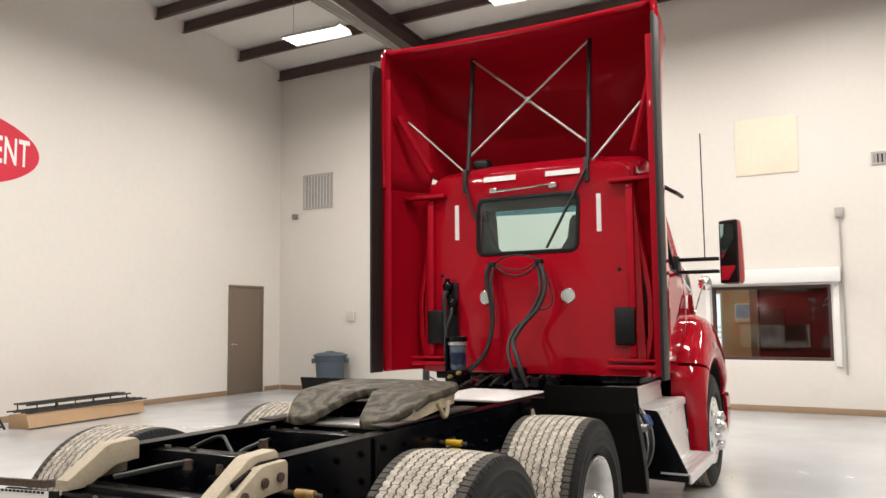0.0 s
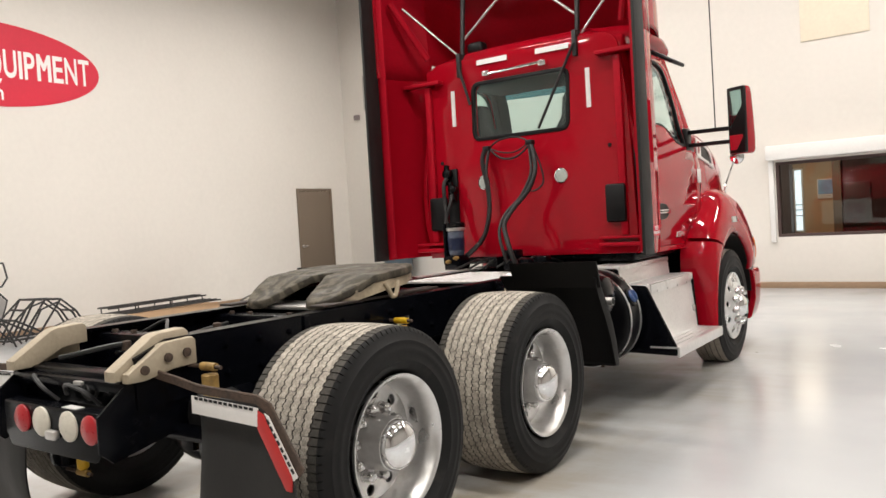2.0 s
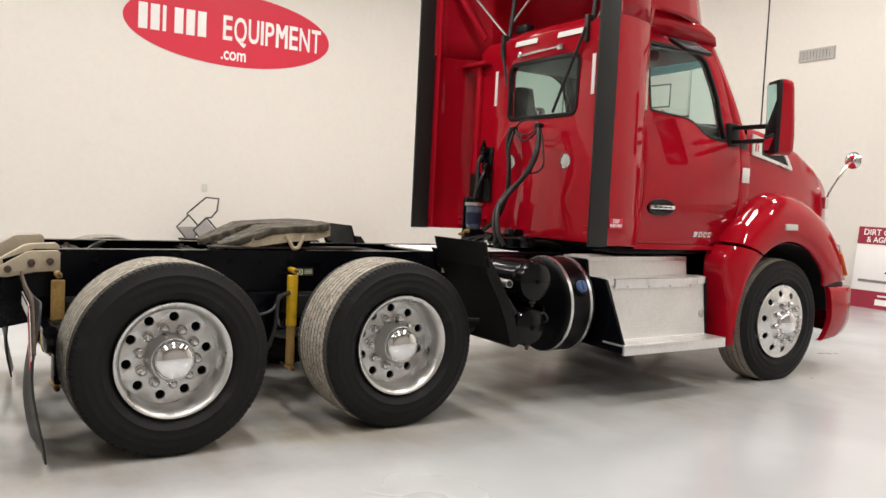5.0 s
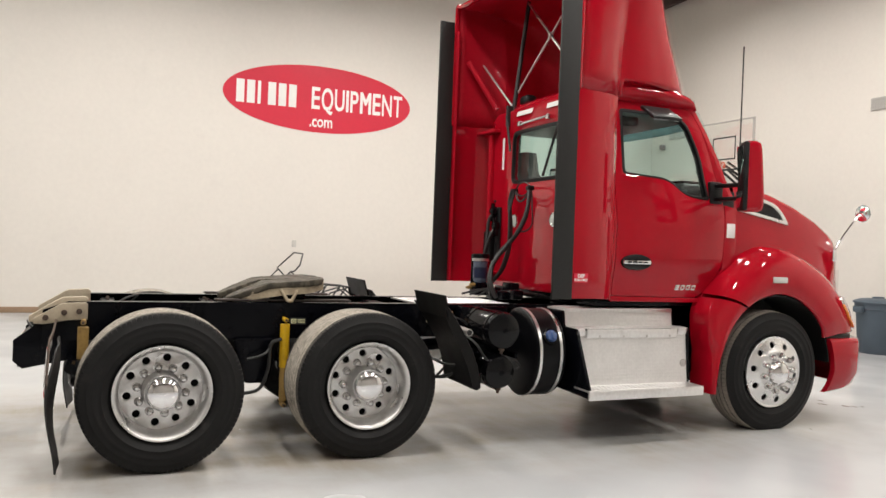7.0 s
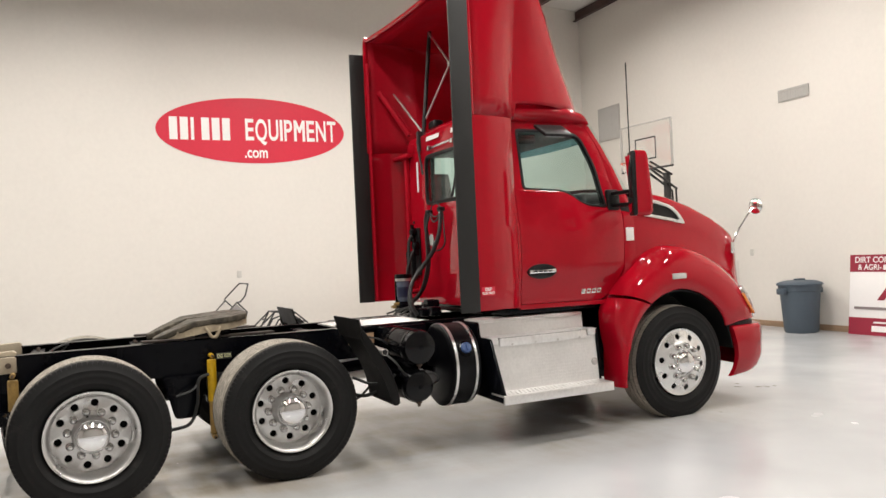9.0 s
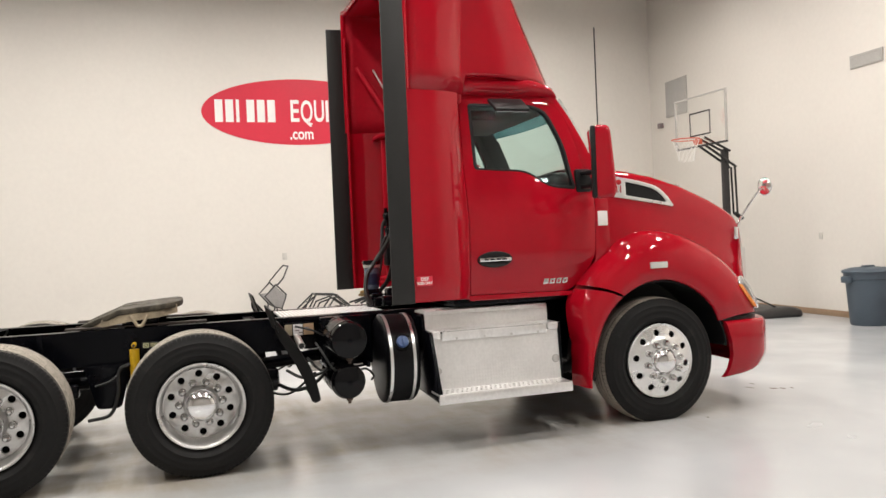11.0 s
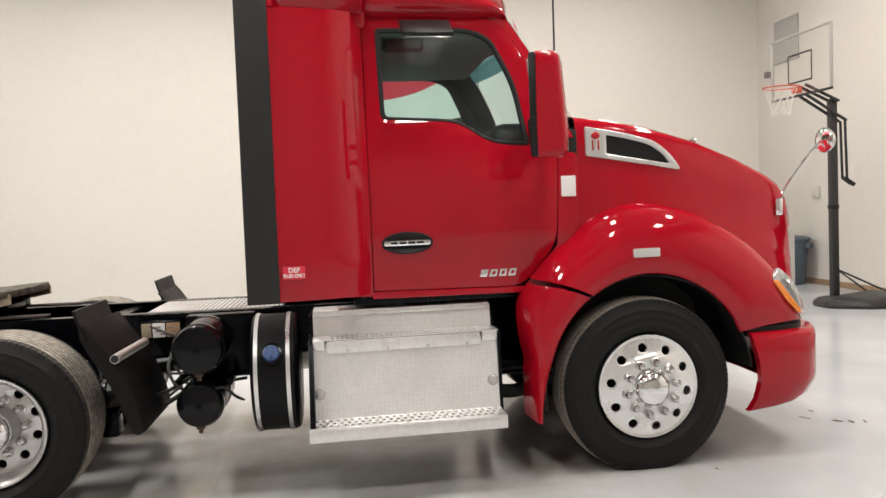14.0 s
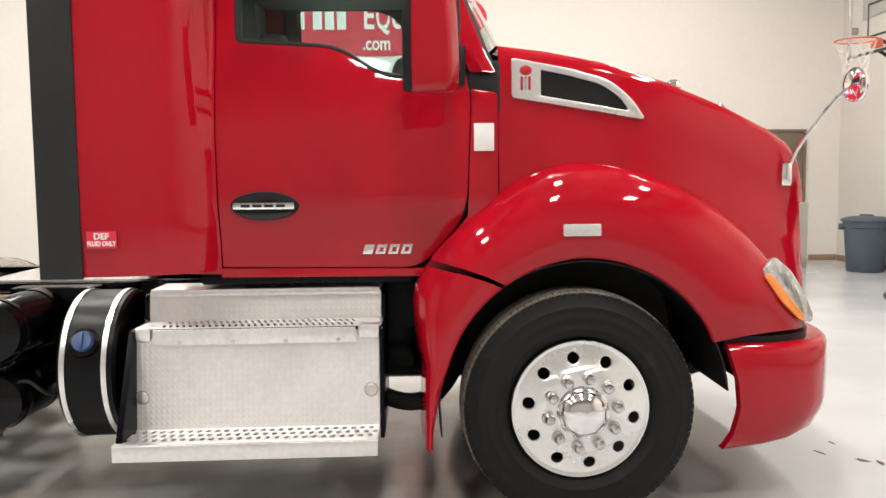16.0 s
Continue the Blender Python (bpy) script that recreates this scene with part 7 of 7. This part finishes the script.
loft(bp_, [[(x * k, (y - 4.2) * k2 + 4.2 + rear_cut(y, z), z + (0.09 * min(0.5, max(0, y - 4.2)) if z < 0.33 else 0)) for x, y in full + inner] for z, k, k2 in ((0.285, 0.955, 0.80), (0.30, 0.968, 0.83), (0.36, 0.978, 0.90), (0.44, 0.994, 0.985), (0.48, 0.997, 1.0), (0.60, 1.0, 1.0), (0.72, 1.0, 1.0), (0.752, 0.992, 0.985), (0.762, 0.975, 0.95))], True, True)
part("bumper", bp_, RED, truck, "red painted wraparound bumper", 50)
part("bumper_gap", loft(bmesh.new(), [[(x * 0.955, (y - 4.2) * 0.86 + 4.2, z) for x, y in full + inner] for z in (0.735, 0.79)], True, True), PLASTIC, truck, "black gap above the bumper")
# flat dark discs added as painted shade deep in the front arches
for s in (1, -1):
    part("wheel_well", moved(lathe(bmesh.new(), [(0.0, 0.50), (0.0, 0.02)], 40, "x"), Matrix.Translation((s * 0.72, SY, 0.74))), DARK, truck, "added dark disc standing in for shade inside the wheel arch")

# mirrors, aerials, visors
for s in (1, -1):
    toe = Matrix.Translation((s * 1.495, 2.885, -0.012)) @ Matrix.Rotation(radians(-27 * s), 4, "Z")
    ms = bmesh.new()
    loft(ms, [[(dx * w, y0 + (y1 - y0) * dy, z) for dx, dy in rounded([(-1, 0.0), (1, 0.0), (0.70, 1.0), (-0.70, 1.0)], [0.02, 0.02, 0.4, 0.4])] for z, w, y0, y1 in
              ((1.818, 0.070, 0.012, 0.12), (1.828, 0.080, 0.004, 0.142), (1.855, 0.084, 0.0, 0.155), (1.95, 0.085, 0.0, 0.158), (2.10, 0.085, 0.0, 0.148), (2.30, 0.083, 0.0, 0.132), (2.345, 0.080, 0.002, 0.122), (2.36, 0.072, 0.010, 0.105), (2.364, 0.06, 0.018, 0.09))], True, True)
    mi = part("side_mirror", moved(ms, toe), RED, truck, "tall side mirror in red housing on black arms", 50)
    part("bezel", moved(boxed(-0.090, 0.090, -0.024, 0.018, 1.822, 2.358, bevel=0.014), toe), PLASTIC, mi, "black mirror bezel")
    for z, h in ((2.1675, 0.158), (1.91, 0.060)):  # each glass set a little outward and down in its frame
        aim = Matrix.Translation((0.004 * s, -0.024, z)) @ Matrix.Rotation(radians(6 * s), 4, "Z") @ Matrix.Rotation(radians(4.5), 4, "X")
        part("mirror_glass", moved(boxed(-0.066, 0.066, -0.004, 0.010, -h, h), toe @ aim), MIRROR, mi)
    for z0, z1 in ((2.035, 2.03), (1.93, 1.915)):
        part("mirror_arm", moved(boxed(0, 0.40, -0.03, 0.03, -0.016, 0.016, bevel=0.008), Matrix.Translation((s * 0.985, 3.02, (z0 + z1) / 2)) @ (Matrix.Identity(4) if s > 0 else Matrix.Rotation(math.pi, 4, "Z"))), PLASTIC, mi)
    part("arm_base", boxed(s * 1.0 - 0.035, s * 1.0 + 0.03, 2.95, 3.09, 1.88, 2.07, bevel=0.02), PLASTIC, mi)
    part("aerial", tube(bmesh.new(), [(s * 1.255, 3.05, 2.03), (s * 1.25, 3.055, 3.16)], 0.006, 6, False), TUBE, mi, "black whip aerial")
lm = part("lookdown_mirror", moved(boxed(-0.12, 0.10, -0.145, 0.145, -0.016, 0.016, bevel=0.015), Matrix.Translation((1.105, 2.36, 2.562)) @ Matrix.Rotation(radians(30), 4, "Y")), PLASTIC, truck, "black look-down mirror above the door")
part("mirror_glass", moved(boxed(-0.105, 0.085, -0.128, 0.128, -0.0185, -0.0165), Matrix.Translation((1.105, 2.36, 2.562)) @ Matrix.Rotation(radians(30), 4, "Y")), MIRROR, lm)

# cab interior
part("dashboard", boxed(-0.88, 0.88, 2.76, 3.24, 1.45, 2.06, bevel=0.09, seg=4), DASH, truck, "dark dashboard")
part("cab_floor", boxed(-0.94, 0.94, 1.87, 3.2, 1.09, 1.14), DASH, truck)
for x in (-0.53, 0.47):
    sm = bmesh.new()
    loft(sm, [[(x + px * w, 2.07 + sh + py, z) for px, py in rounded([(-0.25, -0.08), (0.25, -0.08), (0.22, 0.06), (-0.22, 0.06)], 0.06)] for z, w, sh in ((1.45, 0.9, 0.12), (1.6, 1.0, 0.06), (1.9, 1.0, 0.0), (2.10, 0.9, -0.03), (2.18, 0.62, -0.05), (2.32, 0.52, -0.06), (2.36, 0.4, -0.06))], True, True)
    st = part("seat", sm, SEAT, truck, "grey cloth high-back seat", 60)
    part("cushion", boxed(x - 0.25, x + 0.25, 2.15, 2.62, 1.38, 1.54, bevel=0.05, seg=3), SEAT, st)
sw_ = bmesh.new()
tube(sw_, [(0.22 * math.cos(a), 0.22 * math.sin(a), 0) for a in (2 * math.pi * k / 30 for k in range(31))], 0.016, 8, False)
tube(sw_, [(-0.21, 0, 0), (0.21, 0, 0)], 0.014, 8, False)
tube(sw_, [(0, 0, 0), (0, 0, -0.3)], 0.03, 8, False)
part("steering_wheel", moved(sw_, Matrix.Translation((-0.47, 2.68, 2.02)) @ Matrix.Rotation(radians(35), 4, "X")), DASH, truck)
part("rear_headrest_panel", boxed(-0.9, -0.50, 1.875, 1.89, 1.5, 2.62), LINER, truck)
part("rear_headrest_panel", boxed(0.50, 0.9, 1.875, 1.89, 1.5, 2.62), LINER, truck)

# hoses and air lines behind the cab
hp = part("hose_bracket", tube(bmesh.new(), [(-0.29, 1.78, 1.975), (-0.15, 1.74, 2.03), (0.03, 1.71, 2.035), (0.17, 1.69, 1.985)], 0.007, 6), TUBE, truck, "black hose support bracket")
for x, y in ((-0.29, 1.765), (0.175, 1.68)):
    part("hose_clamp", boxed(x - 0.032, x + 0.032, y - 0.03, y + 0.03, 1.955, 1.995, bevel=0.01), PLASTIC, hp)
for pts, r in ((((-0.3, 1.75, 1.98), (-0.33, 1.74, 1.86), (-0.29, 1.74, 1.66), (-0.28, 1.73, 1.46), (-0.32, 1.69, 1.26), (-0.43, 1.63, 1.13), (-0.55, 1.60, 1.07)), 0.020),
               (((-0.27, 1.76, 1.97), (-0.28, 1.72, 1.80), (-0.255, 1.71, 1.60), (-0.265, 1.70, 1.42), (-0.33, 1.66, 1.22), (-0.45, 1.60, 1.09)), 0.013),
               (((0.17, 1.68, 1.99), (0.22, 1.65, 1.88), (0.24, 1.62, 1.74), (0.19, 1.58, 1.60), (0.08, 1.53, 1.47), (0.04, 1.45, 1.36), (0.09, 1.38, 1.26), (0.14, 1.36, 1.13), (0.17, 1.40, 1.02)), 0.019),
               (((0.15, 1.70, 1.98), (0.185, 1.66, 1.84), (0.195, 1.62, 1.71), (0.12, 1.57, 1.55), (0.02, 1.50, 1.43), (0.005, 1.42, 1.30), (0.06, 1.37, 1.15), (0.1, 1.39, 1.02)), 0.013),
               (((0.19, 1.69, 1.96), (0.27, 1.66, 1.79), (0.295, 1.65, 1.66), (0.24, 1.62, 1.60), (0.17, 1.58, 1.60)), 0.007),
               (((-0.27, 1.77, 1.97), (-0.15, 1.73, 1.89), (-0.01, 1.70, 1.87), (0.1, 1.69, 1.91), (0.17, 1.69, 1.98)), 0.008),
               (((-0.28, 1.77, 1.98), (-0.13, 1.73, 1.93), (0.02, 1.71, 1.92), (0.16, 1.70, 1.98)), 0.006),
               (((-0.71, 1.76, 1.78), (-0.73, 1.72, 1.70), (-0.71, 1.70, 1.50), (-0.68, 1.66, 1.28), (-0.62, 1.60, 1.08)), 0.018),
               (((-0.67, 1.76, 1.64), (-0.66, 1.71, 1.56), (-0.69, 1.67, 1.40), (-0.66, 1.62, 1.20), (-0.58, 1.58, 1.05)), 0.015)):
    part("air_hose", tube(bmesh.new(), pts, r, 10), HOSE, truck, "black rubber air hose")
hh = part("hose_holder", boxed(-0.745, -0.635, 1.79, 1.812, 1.36, 1.84, bevel=0.008), PLASTIC, truck, "black coupling holder plate")
for x, z, turn in ((-0.715, 1.80, 12), (-0.665, 1.66, -8)):
    gh = lathe(bmesh.new(), [(0.0, 0.0), (0.0, 0.042), (0.03, 0.046), (0.05, 0.040), (0.062, 0.022), (0.063, 0.0)], 18, "y")
    box(gh, -0.018, 0.018, 0.0, 0.05, -0.10, -0.02, 0.008)
    box(gh, -0.012, 0.030, 0.02, 0.05, 0.03, 0.075, 0.006)
    part("air_coupling", moved(gh, Matrix.Translation((x, 1.788, z)) @ Matrix.Rotation(radians(turn), 4, "Y") @ Matrix.Rotation(math.pi, 4, "Z")), BLACK_GLOSS, hh, "black air coupling head")
BOWL = mat("clear_blue_bowl", (0.085, 0.105, 0.15), 0.12, var=0.25, scale=18, fine=60, spec=0.6)
fl = part("fluid_filter", moved(lathe(bmesh.new(), [(1.345, 0.0), (1.345, 0.080), (1.37, 0.084), (1.385, 0.078), (1.39, 0.0)], 24, "z"), Matrix.Translation((-0.51, 1.55, 0))), BLACK_GLOSS, truck, "dark filter unit with clear bowl behind the cab")
part("bowl", moved(lathe(bmesh.new(), [(1.12, 0.0), (1.12, 0.058), (1.14, 0.066), (1.335, 0.070), (1.345, 0.066)], 24, "z"), Matrix.Translation((-0.51, 1.55, 0))), BOWL, fl, "bluish clear plastic bowl")
part("bowl_ring", moved(lathe(bmesh.new(), [(1.318, 0.071), (1.318, 0.079), (1.344, 0.079), (1.344, 0.071)], 24, "z"), Matrix.Translation((-0.51, 1.55, 0))), STEEL, fl, "bare steel ring")
part("filter_label", moved(lathe(bmesh.new(), [(1.16, 0.0675), (1.26, 0.0705)], 24, "z"), Matrix.Translation((-0.51, 1.55, 0))), INK_BLUE, fl, "dark blue label")
part("filter_bracket", boxed(-0.60, -0.575, 1.49, 1.61, 1.0, 1.38, bevel=0.006), BLACK, fl)
part("filter_base", boxed(-0.58, -0.43, 1.47, 1.63, 1.0, 1.12, bevel=0.02), BLACK, fl)
for x, z in ((-0.45, 1.10), (-0.53, 1.07)):
    part("brass_fitting", moved(lathe(bmesh.new(), [(0.0, 0.0), (0.0, 0.017), (0.03, 0.017), (0.032, 0.011), (0.05, 0.011), (0.05, 0.0)], 8, "y"), Matrix.Translation((x, 1.47, z)) @ Matrix.Rotation(math.pi, 4, "Z")), OCHRE, fl, "brass fitting")
for x, y, z, r in ((0.1, 1.42, 1.03, 0.05), (0.22, 1.45, 1.04, 0.045), (-0.1, 1.5, 1.05, 0.05), (0.0, 1.62, 1.08, 0.06), (0.34, 1.5, 1.05, 0.05)):
    part("valve", moved(boxed(-r, r, -r, r, 0, 1.6 * r, bevel=0.015), Matrix.Translation((x, y, z - 0.03))), BLACK, truck)
for k in range(7):
    x = -0.35 + 0.11 * k
    part("air_line", tube(bmesh.new(), [(x, 1.3 + 0.03 * k, 1.02), (x + 0.05, 1.5, 1.07 + 0.01 * (k % 3)), (x - 0.03, 1.75, 1.06), (x, 2.0, 1.0)], 0.009, 6), HOSE, truck)
for s in (1, -1):
    for pts in (((0.45, 0.36, 0.70), (0.55, 0.42, 0.50), (0.62, 0.62, 0.42), (0.52, 0.85, 0.55)), ((0.45, 0.8, 0.66), (0.58, 0.92, 0.56), (0.66, 1.25, 0.6))):
        part("air_line", tube(bmesh.new(), [(s * a, b, c) for a, b, c in pts], 0.010, 6), HOSE, truck)
part("cab_underside", boxed(-0.92, 0.92, 1.9, 3.2, 1.02, 1.085, bevel=0.01), BLACK, truck)
lt = part("fuel_tank", moved(lathe(bmesh.new(), [(0.95, 0.0), (0.95, 0.27), (0.965, 0.30), (2.66, 0.30), (2.675, 0.27), (2.675, 0.0)], 40, "y"), Matrix.Translation((-0.82, 0, 0.66))), ALU, truck, "round aluminium fuel tank")
for y in (1.25, 2.35):
    part("strap", moved(lathe(bmesh.new(), [(y, 0.301), (y, 0.307), (y + 0.05, 0.307), (y + 0.05, 0.301)], 40, "y"), Matrix.Translation((-0.82, 0, 0.66))), BLACK, lt)
part("exhaust_box", boxed(0.30, 0.62, 1.70, 2.66, 0.40, 0.80, bevel=0.05), BLACK, truck, "black exhaust treatment box under the cab")
part("oil_pan", boxed(-0.26, 0.26, 3.2, 4.2, 0.33, 0.45, bevel=0.05), BLACK, truck)

for pts, r in ((((-0.30, -1.95, 0.88), (-0.1, -1.7, 0.92), (0.05, -1.5, 0.86), (0.25, -1.2, 0.90)), 0.012), (((0.30, -1.9, 0.86), (0.1, -1.6, 0.94), (-0.2, -1.3, 0.90), (-0.3, -0.9, 0.92)), 0.010),
               (((-0.36, -1.5, 0.92), (-0.2, -1.45, 0.99), (-0.05, -1.55, 0.97), (0.1, -1.65, 0.90)), 0.008), (((-0.25, -2.05, 0.80), (-0.2, -2.12, 0.84), (-0.1, -2.14, 0.80), (-0.05, -2.1, 0.74)), 0.009),
               (((0.05, -2.12, 0.78), (0.12, -2.16, 0.83), (0.2, -2.13, 0.80), (0.22, -2.08, 0.74)), 0.009), (((0.34, 0.0, 0.93), (0.30, 0.3, 0.96), (0.25, 0.6, 0.95)), 0.012)):
    part("air_line", tube(bmesh.new(), pts, r, 6), HOSE, truck)
for x, y, z in ((-0.12, -1.72, 0.87), (0.05, -1.70, 0.86), (0.20, -1.15, 0.88), (-0.22, -1.12, 0.87)):
    vb = boxed(x - 0.05, x + 0.05, y - 0.04, y + 0.04, z - 0.06, z + 0.02, bevel=0.012)
    lathe_top = lathe(bmesh.new(), [(0.02, 0.025), (0.06, 0.022), (0.065, 0.0)], 12, "z")
    part("valve", vb, BLACK, truck, "dirty relay valve")
    part("valve_cap", moved(lathe_top, Matrix.Translation((x, y, z))), RUST, truck)
for y in (-1.66, -0.95, -0.35):
    for x in (-0.3, -0.15, 0.15, 0.3):
        part("bolt", moved(lathe(bmesh.new(), [(0.0, 0.014), (0.012, 0.014), (0.013, 0.0)], 6, "z"), Matrix.Translation((x, y, 0.96))), RUST, truck)
for s in (1, -1):
    part("frame_clamp", boxed(s * 0.437 - 0.006, s * 0.437 + 0.006, -1.13, -1.09, 0.74, 0.98, bevel=0.003), BLACK, truck)
    part("suspension_hanger", moved(plate(rounded([(-0.50, 0.735), (-0.82, 0.735), (-0.74, 0.42), (-0.58, 0.42)], 0.03), (), 0.02, 0.004), Matrix.Translation((s * 0.47, 0, 0)) @ TO_YZ), BLACK, truck, "black suspension hanger")


# the truck stands a little askew to the hall: the left side sits forward and in
def askew(x, y):
    t = (1.1 - x) / 2.2
    return x + 0.034 * y * t, y + 0.06 * t


seen = set()
for ob in truck.children_recursive:
    if ob.parent is not truck and not ob.parent.matrix_basis.is_identity:
        continue
    if not ob.matrix_basis.is_identity:
        ob.location.x, ob.location.y = askew(ob.location.x, ob.location.y)
        continue
    if ob.type == "MESH" and ob.data.name not in seen:
        seen.add(ob.data.name)
        for v in ob.data.vertices:
            v.co.x, v.co.y = askew(v.co.x, v.co.y)


# small dark marks on the floor ahead of the bumper
rng = random.Random(7)
for x, y, w, h, a in ((0.44, 5.04, 0.06, 0.012, 20), (0.29, 5.19, 0.035, 0.010, 10), (0.58, 5.20, 0.05, 0.022, 40), (0.62, 5.27, 0.045, 0.018, 0), (0.635, 5.36, 0.05, 0.010, -20), (1.278, 3.934, 0.015, 0.010, 0)):
    outline = [(w * math.cos(t) * rng.uniform(0.5, 1.0), h * math.sin(t) * rng.uniform(0.5, 1.0)) for t in (2 * math.pi * k / 14 for k in range(14))]
    mk = part("floor_mark", moved(plate(outline, (), 0.0015, 0.0002), Matrix.Translation((x, y, 0.0008)) @ Matrix.Rotation(radians(a), 4, "Z")), RUST)
    tagged(mk, "small dark scrap mark on the concrete floor", "floor mark", "marks on the floor", "structure")
